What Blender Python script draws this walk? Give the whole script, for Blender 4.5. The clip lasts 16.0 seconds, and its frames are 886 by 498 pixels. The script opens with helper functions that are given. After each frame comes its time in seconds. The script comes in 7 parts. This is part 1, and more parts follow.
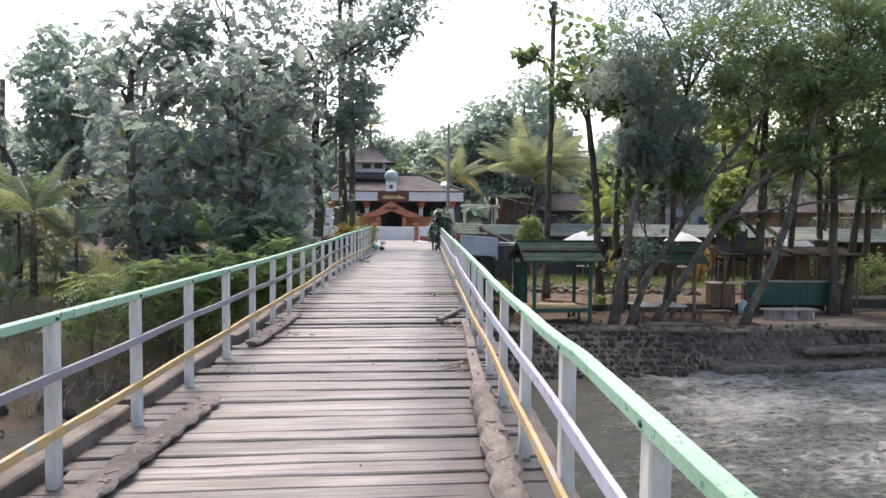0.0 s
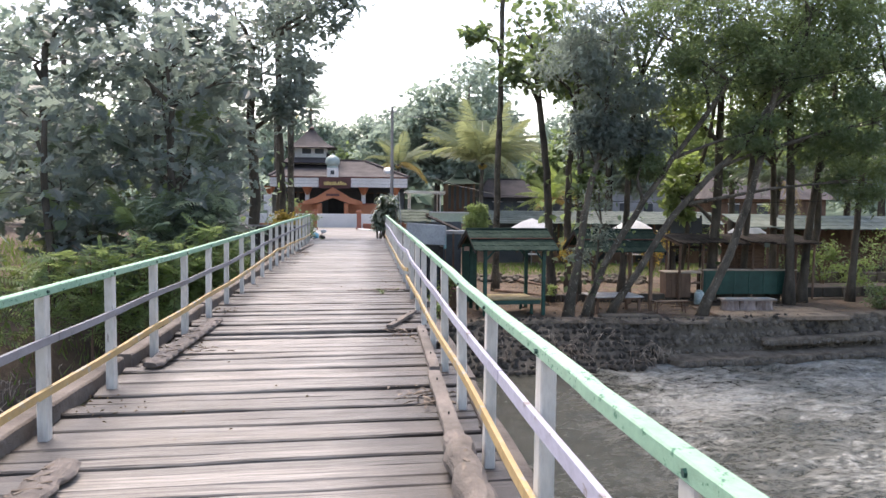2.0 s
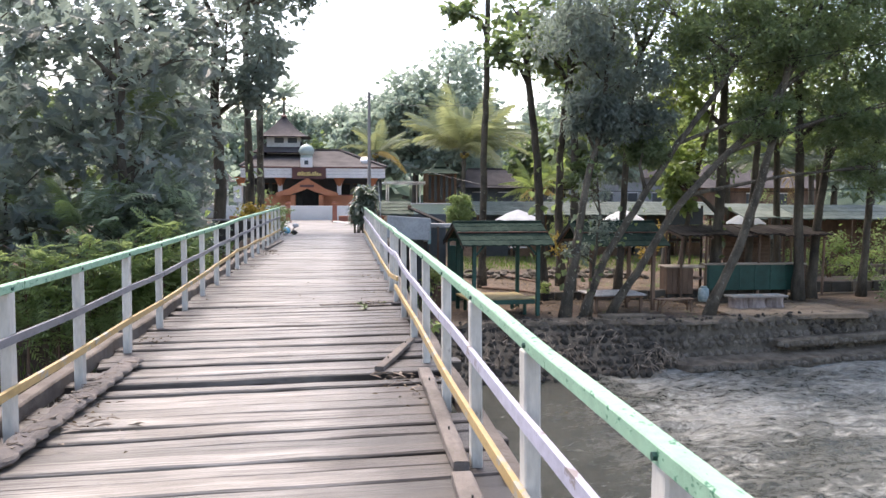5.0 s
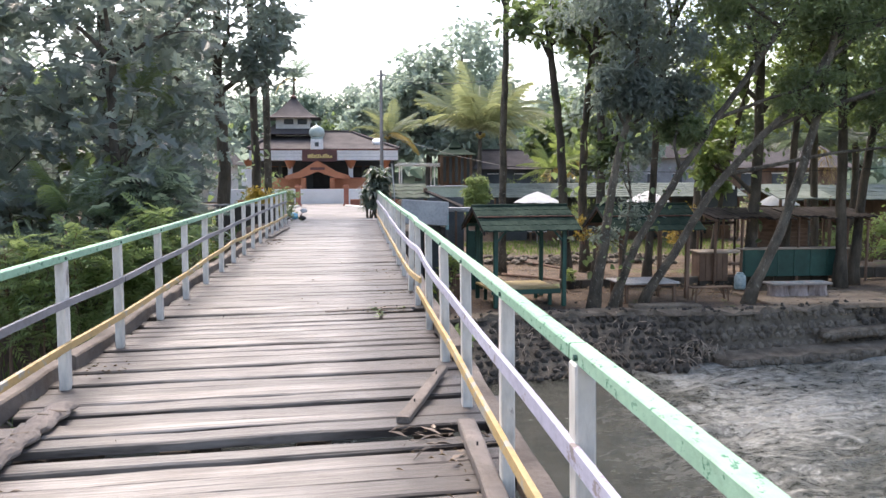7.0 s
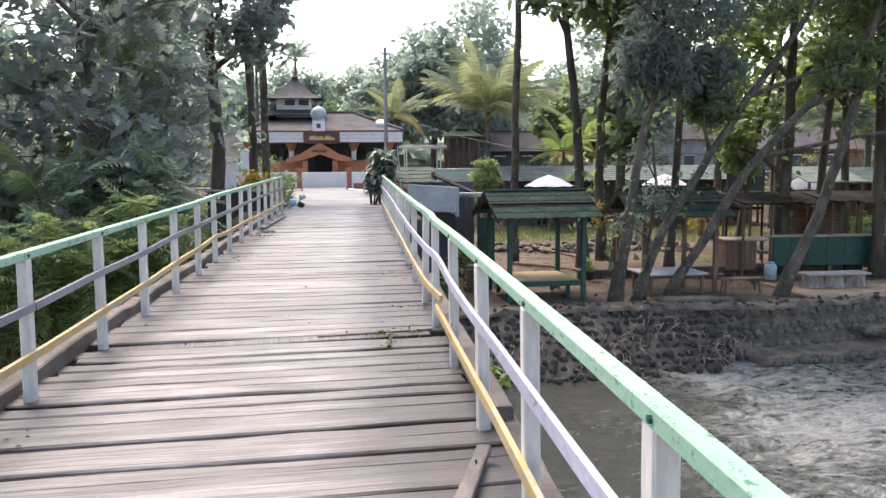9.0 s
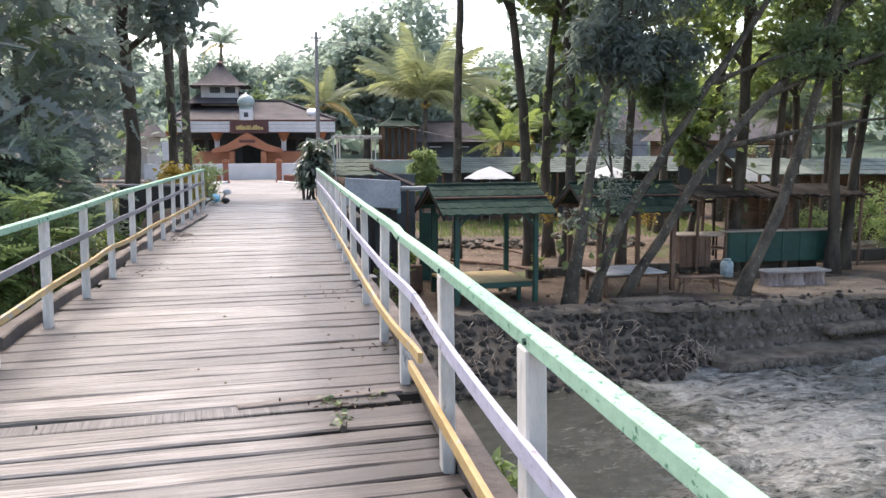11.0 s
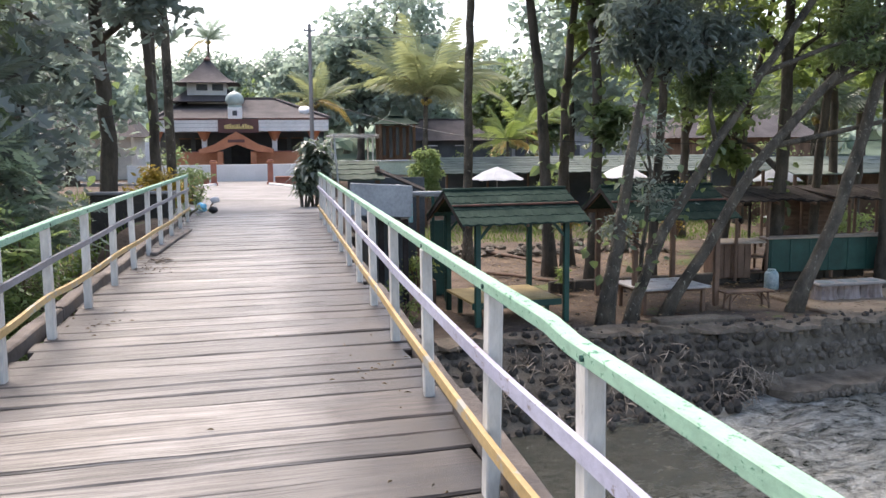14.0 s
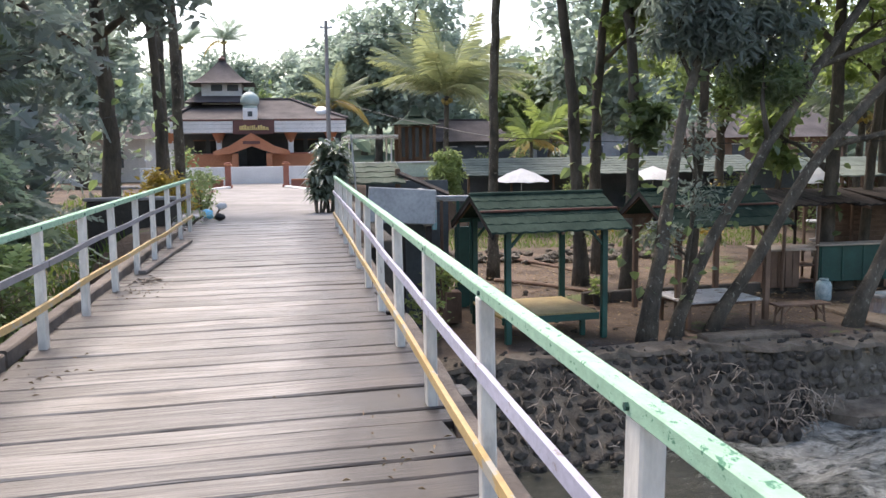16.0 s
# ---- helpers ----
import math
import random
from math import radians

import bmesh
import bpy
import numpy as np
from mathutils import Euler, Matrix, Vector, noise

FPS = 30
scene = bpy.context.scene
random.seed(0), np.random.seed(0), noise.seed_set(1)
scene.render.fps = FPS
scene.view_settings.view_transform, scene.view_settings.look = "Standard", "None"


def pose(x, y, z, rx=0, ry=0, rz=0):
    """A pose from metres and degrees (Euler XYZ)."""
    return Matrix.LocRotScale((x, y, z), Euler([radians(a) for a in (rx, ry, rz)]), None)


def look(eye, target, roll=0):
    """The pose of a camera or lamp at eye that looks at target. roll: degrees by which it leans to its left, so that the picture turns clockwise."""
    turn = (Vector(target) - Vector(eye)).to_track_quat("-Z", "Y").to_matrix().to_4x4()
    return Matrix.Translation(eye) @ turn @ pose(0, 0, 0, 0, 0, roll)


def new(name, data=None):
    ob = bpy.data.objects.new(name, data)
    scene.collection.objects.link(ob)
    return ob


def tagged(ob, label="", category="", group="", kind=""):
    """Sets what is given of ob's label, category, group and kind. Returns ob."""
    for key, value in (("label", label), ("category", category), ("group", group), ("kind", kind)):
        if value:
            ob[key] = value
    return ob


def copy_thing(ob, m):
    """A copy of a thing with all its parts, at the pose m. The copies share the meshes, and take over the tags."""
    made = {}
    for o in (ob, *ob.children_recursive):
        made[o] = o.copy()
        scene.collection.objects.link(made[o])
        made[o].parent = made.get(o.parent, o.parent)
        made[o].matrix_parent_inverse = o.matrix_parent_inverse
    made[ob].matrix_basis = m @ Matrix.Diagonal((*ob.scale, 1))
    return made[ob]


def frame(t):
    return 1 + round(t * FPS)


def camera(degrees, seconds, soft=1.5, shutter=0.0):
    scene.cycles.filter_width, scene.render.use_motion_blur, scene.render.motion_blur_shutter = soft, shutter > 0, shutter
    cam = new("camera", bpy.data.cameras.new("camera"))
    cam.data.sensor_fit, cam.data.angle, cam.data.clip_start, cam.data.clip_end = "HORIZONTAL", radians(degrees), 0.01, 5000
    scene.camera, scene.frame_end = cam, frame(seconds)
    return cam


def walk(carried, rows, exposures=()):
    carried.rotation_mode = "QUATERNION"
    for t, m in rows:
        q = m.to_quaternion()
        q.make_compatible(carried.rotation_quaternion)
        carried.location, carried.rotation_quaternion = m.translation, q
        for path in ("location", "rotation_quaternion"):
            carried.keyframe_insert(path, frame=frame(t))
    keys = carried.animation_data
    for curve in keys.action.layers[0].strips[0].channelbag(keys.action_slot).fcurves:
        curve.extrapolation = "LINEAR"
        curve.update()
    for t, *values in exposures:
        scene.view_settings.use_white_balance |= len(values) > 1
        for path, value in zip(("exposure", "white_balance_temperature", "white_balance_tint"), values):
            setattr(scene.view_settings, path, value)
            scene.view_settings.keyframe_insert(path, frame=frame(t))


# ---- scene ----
cam = camera(53.1, 16.0)
PATH = [
    (0, (0.649, -0.613, 1.408), (0.691, 1.385, 1.325), 0.5),
    (0.5, (0.625, -0.203, 1.406), (0.667, 1.794, 1.317), 0.4),
    (1, (0.622, 0.325, 1.396), (0.686, 2.322, 1.3), 0.3),
    (1.5, (0.594, 0.865, 1.383), (0.713, 2.858, 1.278), 0.4),
    (2, (0.594, 1.329, 1.379), (0.766, 3.319, 1.268), 0.5),
    (2.5, (0.567, 1.803, 1.368), (0.774, 3.789, 1.252), 0.5),
    (3, (0.545, 2.252, 1.374), (0.77, 4.236, 1.253), 0.4),
    (5.5, (0.586, 4.588, 1.36), (0.808, 6.571, 1.222), 0.1),
    (6, (0.597, 5.061, 1.363), (0.811, 7.044, 1.214), 0.1),
    (6.5, (0.571, 5.581, 1.355), (0.778, 7.563, 1.193), -0.0),
    (7, (0.598, 6.063, 1.343), (0.795, 8.046, 1.172), -0.2),
    (7.5, (0.598, 6.578, 1.34), (0.787, 8.56, 1.154), -0.2),
    (8, (0.608, 7.033, 1.343), (0.788, 9.015, 1.148), -0.4),
    (8.2, (0.618, 7.23, 1.347), (0.794, 9.212, 1.148), -0.3),
    (10.3, (0.629, 9.369, 1.375), (0.909, 11.337, 1.15), -0.4),
    (10.5, (0.601, 9.596, 1.370), (0.904, 11.56, 1.142), -0.4),
    (11, (0.592, 10.06, 1.360), (0.932, 12.017, 1.128), -0.2),
    (11.5, (0.535, 10.503, 1.363), (0.906, 12.454, 1.125), -0.1),
    (12, (0.55, 11.067, 1.368), (0.93, 13.015, 1.127), -0.2),
    (12.5, (0.482, 11.561, 1.365), (0.867, 13.509, 1.126), -0.3),
    (13, (0.458, 12.039, 1.388), (0.841, 13.987, 1.147), -0.4),
    (13.5, (0.449, 12.428, 1.399), (0.823, 14.379, 1.162), -0.5),
    (14, (0.427, 12.841, 1.402), (0.79, 14.793, 1.166), -0.5),
    (14.5, (0.47, 13.375, 1.395), (0.824, 15.33, 1.161), -0.5),
    (15, (0.457, 13.706, 1.405), (0.801, 15.662, 1.171), -0.6),
    (15.5, (0.519, 14.147, 1.38), (0.854, 16.105, 1.147), -0.7),
    (16, (0.543, 14.468, 1.387), (0.867, 16.428, 1.154), -0.7),
]
walk(cam, [(t, look(e, g, r)) for t, e, g, r in PATH], [(0, 1.42, 7150, 17), (3, 1.58, 7150, 17), (10, 1.68, 7100, 16), (16, 1.58, 7150, 16)])

# ---- light ----
world = bpy.data.worlds.new("sky")
scene.world = world
world.use_nodes = True
wn, wl = world.node_tree.nodes, world.node_tree.links
sky = wn.new("ShaderNodeTexSky")
sky.sky_type, sky.sun_disc = "NISHITA", False
sky.sun_elevation, sky.sun_rotation = radians(58), radians(-20)
sky.air_density, sky.dust_density, sky.ozone_density = 1.0, 2.2, 1.0
wn["Background"].inputs["Strength"].default_value = 0.15
wl.new(sky.outputs["Color"], wn["Background"].inputs["Color"])
sun = new("sun", bpy.data.lights.new("sun", "SUN"))
sun.data.energy, sun.data.angle, sun.data.color = 1.5, radians(35), (1.0, 0.97, 0.92)
sun.matrix_world = look((-20 * math.sin(radians(20)), 20 * math.cos(radians(20)), 32), (0, 0, 0))

# ---- materials ----


def nodes_of(name):
    m = bpy.data.materials.new(name)
    m.use_nodes = True
    nt = m.node_tree
    return m, nt.nodes, nt.links, nt.nodes["Principled BSDF"]


def noise_node(n, l, vec, scale, detail=4.0, rough=0.55):
    t = n.new("ShaderNodeTexNoise")
    t.inputs["Scale"].default_value, t.inputs["Detail"].default_value = scale, detail
    t.inputs["Roughness"].default_value = rough
    l.new(vec, t.inputs["Vector"])
    return t.outputs["Fac"]


def coords(n, l, stretch=(1, 1, 1), shift=True):
    tc, mp = n.new("ShaderNodeTexCoord"), n.new("ShaderNodeMapping")
    mp.inputs["Scale"].default_value = stretch
    l.new(tc.outputs["Object"], mp.inputs["Vector"])
    if not shift:
        return mp.outputs["Vector"]
    oi, ad, sc = n.new("ShaderNodeObjectInfo"), n.new("ShaderNodeVectorMath"), n.new("ShaderNodeMath")
    sc.operation, sc.inputs[1].default_value = "MULTIPLY", 37.0
    l.new(oi.outputs["Random"], sc.inputs[0])
    l.new(mp.outputs["Vector"], ad.inputs[0])
    l.new(sc.outputs[0], ad.inputs[1])
    return ad.outputs["Vector"]


def ramp(n, l, fac, stops):
    r = n.new("ShaderNodeValToRGB")
    e = r.color_ramp.elements
    while len(e) < len(stops):
        e.new(0.5)
    for el, (p, c) in zip(e, stops):
        el.position, el.color = p, (*c, 1)
    l.new(fac, r.inputs["Fac"])
    return r.outputs["Color"]


def mixc(n, l, fac, a, b, mode="MIX"):
    m = n.new("ShaderNodeMix")
    m.data_type, m.blend_type = "RGBA", mode
    for v, s in ((fac, m.inputs[0]), (a, m.inputs[6]), (b, m.inputs[7])):
        if isinstance(v, (int, float)):
            s.default_value = v
        elif isinstance(v, tuple):
            s.default_value = (*v, 1)
        else:
            l.new(v, s)
    return m.outputs[2]


def bump(n, l, b, height, strength, dist=0.02):
    bp = n.new("ShaderNodeBump")
    bp.inputs["Strength"].default_value, bp.inputs["Distance"].default_value = strength, dist
    l.new(height, bp.inputs["Height"])
    l.new(bp.outputs["Normal"], b.inputs["Normal"])


def rand_value(n, l, lo, hi, island=False):
    src = n.new("ShaderNodeNewGeometry").outputs["Random Per Island"] if island else n.new("ShaderNodeObjectInfo").outputs["Random"]
    mr = n.new("ShaderNodeMapRange")
    mr.inputs["To Min"].default_value, mr.inputs["To Max"].default_value = lo, hi
    l.new(src, mr.inputs["Value"])
    return mr.outputs["Result"]


def surface(name, dark, light, rough=0.8, coarse=1.5, fine=30.0, stretch=(1, 1, 1), relief=0.35, dist=0.02, metal=0.0, chips=None, chip_at=0.62,
            chip_scale=9.0, vary=None, island=False, spec=0.4):
    """A two-scale surface; chips: the colour that shows where the coat has worn off; vary: brightness range from piece to piece."""
    m, n, l, b = nodes_of(name)
    v = coords(n, l, stretch)
    big, small = noise_node(n, l, v, coarse), noise_node(n, l, v, fine, 6, 0.65)
    mid = tuple((a + c) / 2 for a, c in zip(dark, light))
    col = ramp(n, l, big, [(0.3, dark), (0.5, mid), (0.7, light)])
    grain = ramp(n, l, small, [(0.25, (0.55, 0.55, 0.55)), (0.6, (1.0, 1.0, 1.0))])
    col = mixc(n, l, 0.6, col, grain, "MULTIPLY")
    if vary:
        hs = n.new("ShaderNodeHueSaturation")
        l.new(rand_value(n, l, *vary, island), hs.inputs["Value"])
        l.new(col, hs.inputs["Color"])
        col = hs.outputs["Color"]
    if chips:
        cn = noise_node(n, l, v, chip_scale, 8, 0.7)
        mask = ramp(n, l, cn, [(chip_at, (0, 0, 0)), (chip_at + 0.03, (1, 1, 1))])
        col = mixc(n, l, mask, col, chips)
    l.new(col, b.inputs["Base Color"])
    b.inputs["Roughness"].default_value, b.inputs["Metallic"].default_value = rough, metal
    b.inputs["Specular IOR Level"].default_value = spec
    bump(n, l, b, small, relief, dist)
    return m


def leaf_material(name, dark, light, glow, shine=0.45, trans=0.35):
    """Leaves: colour by leaf, some light through the blade, a waxy face."""
    m, n, l, b = nodes_of(name)
    fac = rand_value(n, l, 0, 1, True)
    col = mixc(n, l, fac, dark, light)
    l.new(col, b.inputs["Base Color"])
    b.inputs["Roughness"].default_value = shine
    tr, mx = n.new("ShaderNodeBsdfTranslucent"), n.new("ShaderNodeMixShader")
    tr.inputs["Color"].default_value = (*glow, 1)
    mx.inputs[0].default_value = trans
    l.new(b.outputs[0], mx.inputs[1])
    l.new(tr.outputs[0], mx.inputs[2])
    l.new(mx.outputs[0], n["Material Output"].inputs["Surface"])
    return m


def plank_material(name, dark, mid, light, rough):
    m, n, l, b = nodes_of(name)
    v = coords(n, l, (0.35, 7, 3))
    grain = noise_node(n, l, v, 5.0, 8, 0.7)
    v2 = coords(n, l, (1, 1, 1))
    stain = noise_node(n, l, v2, 1.3, 4)
    col = ramp(n, l, grain, [(0.28, dark), (0.45, mid), (0.68, light)])
    crack = noise_node(n, l, coords(n, l, (0.16, 15, 3)), 5.0, 3, 0.5)
    fibre = noise_node(n, l, coords(n, l, (0.5, 26, 3)), 5.0, 4, 0.6)
    col = mixc(n, l, 0.5, col, ramp(n, l, fibre, [(0.34, (0.45, 0.42, 0.40)), (0.50, (1, 1, 1)), (0.7, (1.12, 1.12, 1.12))]), "MULTIPLY")
    col = mixc(n, l, 0.85, col, ramp(n, l, crack, [(0.355, (0.10, 0.085, 0.07)), (0.39, (0.80, 0.79, 0.78)), (0.5, (1, 1, 1))]), "MULTIPLY")
    hs = n.new("ShaderNodeHueSaturation")
    l.new(rand_value(n, l, 0.58, 1.22), hs.inputs["Value"])
    l.new(col, hs.inputs["Color"])
    damp = ramp(n, l, stain, [(0.36, (0.5, 0.46, 0.42)), (0.56, (1, 1, 1))])
    col = mixc(n, l, 0.75, hs.outputs["Color"], damp, "MULTIPLY")
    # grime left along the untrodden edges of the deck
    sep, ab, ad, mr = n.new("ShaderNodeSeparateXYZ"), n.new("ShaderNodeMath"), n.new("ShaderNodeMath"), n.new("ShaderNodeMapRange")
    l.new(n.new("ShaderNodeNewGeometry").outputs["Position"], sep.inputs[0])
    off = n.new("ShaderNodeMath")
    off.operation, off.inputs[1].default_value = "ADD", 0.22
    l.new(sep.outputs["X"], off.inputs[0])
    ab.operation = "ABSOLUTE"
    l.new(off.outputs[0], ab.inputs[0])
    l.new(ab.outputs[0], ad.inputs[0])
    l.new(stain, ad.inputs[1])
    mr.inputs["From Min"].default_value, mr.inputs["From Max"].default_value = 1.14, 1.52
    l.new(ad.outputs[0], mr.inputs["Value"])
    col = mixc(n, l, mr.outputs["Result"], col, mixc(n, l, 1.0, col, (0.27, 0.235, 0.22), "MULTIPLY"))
    l.new(col, b.inputs["Base Color"])
    rr = n.new("ShaderNodeMapRange")
    rr.inputs["To Min"].default_value, rr.inputs["To Max"].default_value = rough - 0.12, rough + 0.15
    l.new(stain, rr.inputs["Value"])
    l.new(rr.outputs["Result"], b.inputs["Roughness"])
    bump(n, l, b, mixc(n, l, 0.5, grain, fibre), 0.75, 0.012)
    return m


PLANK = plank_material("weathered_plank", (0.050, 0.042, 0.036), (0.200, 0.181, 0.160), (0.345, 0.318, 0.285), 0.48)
TIMBER = surface("dark_timber", (0.07, 0.055, 0.045), (0.22, 0.18, 0.15), 0.8, 2.0, 25, (1, 1, 1), 0.7, 0.03)
LOG = surface("barked_log", (0.10, 0.085, 0.072), (0.26, 0.22, 0.19), 0.85, 3.0, 22, (1, 0.5, 1), 0.9, 0.03)
WHITE = surface("worn_white_paint", (0.49, 0.46, 0.405), (0.74, 0.695, 0.62), 0.65, 4.0, 30, (1, 1, 0.3), 0.4, 0.012, chips=(0.26, 0.23, 0.20), chip_at=0.63)
MINT = surface("mint_green_paint", (0.245, 0.425, 0.290), (0.355, 0.540, 0.385), 0.62, 1.2, 30, (1, 0.6, 1), 0.3, 0.008, chips=(0.05, 0.17, 0.10), chip_at=0.585, chip_scale=34, spec=0.3)
LAVENDER = surface("lavender_paint", (0.38, 0.365, 0.44), (0.54, 0.52, 0.61), 0.6, 1.5, 30, (1, 0.5, 1), 0.3, 0.008, chips=(0.24, 0.20, 0.19), chip_at=0.585, chip_scale=11)
YELLOW = surface("yellow_paint", (0.44, 0.285, 0.105), (0.57, 0.40, 0.185), 0.55, 1.5, 30, (1, 0.5, 1), 0.3, 0.008, chips=(0.36, 0.33, 0.27), chip_at=0.56)
GROUND = surface("packed_earth", (0.066, 0.047, 0.034), (0.178, 0.127, 0.090), 0.95, 0.9, 11, (1, 1, 1), 0.8, 0.05, chips=(0.10, 0.12, 0.04), chip_at=0.6, chip_scale=0.5)
gn, gl = GROUND.node_tree.nodes, GROUND.node_tree.links
gb = gn["Principled BSDF"]
gsrc = gb.inputs["Base Color"].links[0].from_socket
gsep, gmap = gn.new("ShaderNodeSeparateXYZ"), gn.new("ShaderNodeMapRange")
gl.new(gn.new("ShaderNodeTexCoord").outputs["Object"], gsep.inputs[0])
gl.new(gsep.outputs["Y"], gmap.inputs["Value"])
gmap.inputs["From Min"].default_value, gmap.inputs["From Max"].default_value = 78, 100
gl.new(mixc(gn, gl, gmap.outputs["Result"], gsrc, (0.07, 0.105, 0.07)), gb.inputs["Base Color"])
CONCRETE = surface("worn_concrete", (0.20, 0.19, 0.178), (0.34, 0.32, 0.305), 0.85, 0.6, 14, (1, 1, 1), 0.4, 0.02)
WETMUD = surface("wet_bank_mud", (0.066, 0.055, 0.041), (0.175, 0.148, 0.112), 0.85, 2.2, 16, (1, 1, 1), 0.9, 0.05)
STONE = surface("river_stone", (0.027, 0.024, 0.020), (0.102, 0.087, 0.070), 0.85, 3, 25, (1, 1, 1), 0.6, 0.03, vary=(0.55, 1.35))
WALLSTONE = surface("mortared_wall_stone", (0.085, 0.072, 0.056), (0.21, 0.18, 0.142), 0.85, 3, 25, (1, 1, 1), 0.6, 0.03, vary=(0.65, 1.25))
TANSLAB = surface("tan_cement_paving", (0.17, 0.125, 0.085), (0.36, 0.275, 0.195), 0.92, 1.2, 16, (1, 1, 1), 0.5, 0.02)
STUMP = surface("flaking_cement_paint", (0.15, 0.115, 0.10), (0.44, 0.37, 0.34), 0.85, 5.0, 25, (1, 1, 0.25), 0.4, 0.02)
TANKGREY = surface("blue_grey_cement", (0.14, 0.18, 0.19), (0.28, 0.32, 0.33), 0.8, 3, 20, (1, 1, 1), 0.3, 0.01)
MUD = surface("drying_mud", (0.085, 0.067, 0.048), (0.225, 0.185, 0.140), 0.95, 2.6, 14, (1, 1, 1), 0.8, 0.05)
MORTAR = surface("wet_mortar", (0.038, 0.033, 0.026), (0.105, 0.090, 0.072), 0.9, 1.2, 15, (1, 1, 1), 0.7, 0.04)
BARK = surface("grey_bark", (0.042, 0.036, 0.027), (0.165, 0.14, 0.105), 0.9, 3.2, 26, (1, 1, 0.6), 1.0, 0.06, chips=(0.30, 0.285, 0.225), chip_at=0.60, chip_scale=13)
DARKBARK = surface("dark_bark", (0.04, 0.034, 0.026), (0.135, 0.112, 0.085), 0.9, 3.0, 24, (1, 1, 0.35), 0.9, 0.04)
GREENROOF = surface("green_corrugated_sheet", (0.014, 0.030, 0.023), (0.042, 0.068, 0.052), 0.95, 1.2, 14, (1, 1, 1), 0.4, 0.02, chips=(0.12, 0.11, 0.09), chip_at=0.66, spec=0.15)
DARKROOF = surface("blackened_sheet", (0.018, 0.015, 0.014), (0.062, 0.052, 0.046), 0.95, 1.5, 16, (1, 1, 1), 0.6, 0.03, spec=0.15)
TILEROOF = surface("brown_roof_tile", (0.050, 0.043, 0.043), (0.115, 0.10, 0.098), 0.9, 0.8, 12, (1, 1, 1), 0.4, 0.03)
GREENPAINT = surface("dark_green_paint", (0.008, 0.044, 0.034), (0.020, 0.092, 0.070), 0.5, 1.5, 25, (1, 1, 1), 0.25, 0.01)
BROWNWOOD = surface("brown_wood", (0.10, 0.06, 0.04), (0.24, 0.15, 0.10), 0.75, 2.0, 25, (1, 1, 0.4), 0.5, 0.02)
PALEWOOD = surface("pale_wood", (0.30, 0.24, 0.18), (0.52, 0.44, 0.35), 0.7, 2.0, 25, (0.4, 1, 1), 0.4, 0.015)
OCHRE = surface("ochre_bamboo_mat", (0.30, 0.22, 0.08), (0.52, 0.40, 0.18), 0.7, 1.5, 30, (1, 1, 1), 0.5, 0.015)
ORANGE = surface("orange_wall_paint", (0.40, 0.15, 0.075), (0.54, 0.23, 0.125), 0.7, 0.8, 15, (1, 1, 1), 0.2, 0.01)
OFFWHITE = surface("white_wall_paint", (0.66, 0.65, 0.63), (0.82, 0.81, 0.79), 0.7, 0.7, 15, (1, 1, 1), 0.2, 0.01)
# dark grey for windows and panels; on recessed back walls it paints in shade
SHADEWALL = surface("dark_wall_and_shade", (0.05, 0.06, 0.065), (0.11, 0.12, 0.125), 0.7, 0.8, 15, (1, 1, 1), 0.2, 0.01)
MAROON = surface("maroon_board", (0.10, 0.045, 0.04), (0.16, 0.07, 0.06), 0.6, 1.0, 20, (1, 1, 1), 0.1, 0.01)
GOLD = surface("gilt_letters", (0.55, 0.42, 0.14), (0.75, 0.60, 0.25), 0.45, 2.0, 20, (1, 1, 1), 0.1, 0.01)
DOMEGREY = surface("grey_green_dome", (0.30, 0.38, 0.35), (0.46, 0.54, 0.50), 0.45, 1.5, 20, (1, 1, 1), 0.15, 0.01)
CANVAS = surface("white_canvas", (0.46, 0.46, 0.46), (0.62, 0.62, 0.62), 0.85, 1.5, 25, (1, 1, 1), 0.2, 0.01)
SHEETROOF = surface("weathered_green_sheet", (0.040, 0.062, 0.050), (0.115, 0.145, 0.12), 0.7, 1.2, 14, (1, 1, 1), 0.25, 0.02, chips=(0.16, 0.14, 0.11), chip_at=0.66)
MOSSROOF = surface("mossy_sheet", (0.032, 0.046, 0.032), (0.095, 0.125, 0.085), 0.9, 2.0, 18, (1, 1, 1), 0.6, 0.03, chips=(0.10, 0.09, 0.08), chip_at=0.6)
STEEL = surface("grey_steel", (0.32, 0.33, 0.34), (0.52, 0.53, 0.54), 0.45, 2, 25, (1, 1, 1), 0.1, 0.005, metal=0.6)
BLACK = surface("black_rubber_and_dark_opening", (0.012, 0.012, 0.013), (0.03, 0.03, 0.03), 0.6, 2, 25, (1, 1, 1), 0.1, 0.005)
BLUE = surface("blue_plastic", (0.05, 0.35, 0.55), (0.12, 0.50, 0.72), 0.35, 2, 20, (1, 1, 1), 0.2, 0.01)
PALEBLUE = surface("pale_blue_plastic", (0.22, 0.34, 0.36), (0.52, 0.60, 0.60), 0.4, 9, 25, (1, 1, 1), 0.2, 0.01)
GREYWALL = surface("bare_grey_render", (0.26, 0.27, 0.27), (0.42, 0.43, 0.43), 0.85, 1.0, 14, (1, 1, 1), 0.4, 0.02, chips=(0.20, 0.42, 0.42), chip_at=0.60, chip_scale=0.9)
BRICK = surface("brick_red_paint", (0.28, 0.10, 0.07), (0.42, 0.17, 0.12), 0.8, 1.0, 15, (1, 1, 1), 0.3, 0.02)
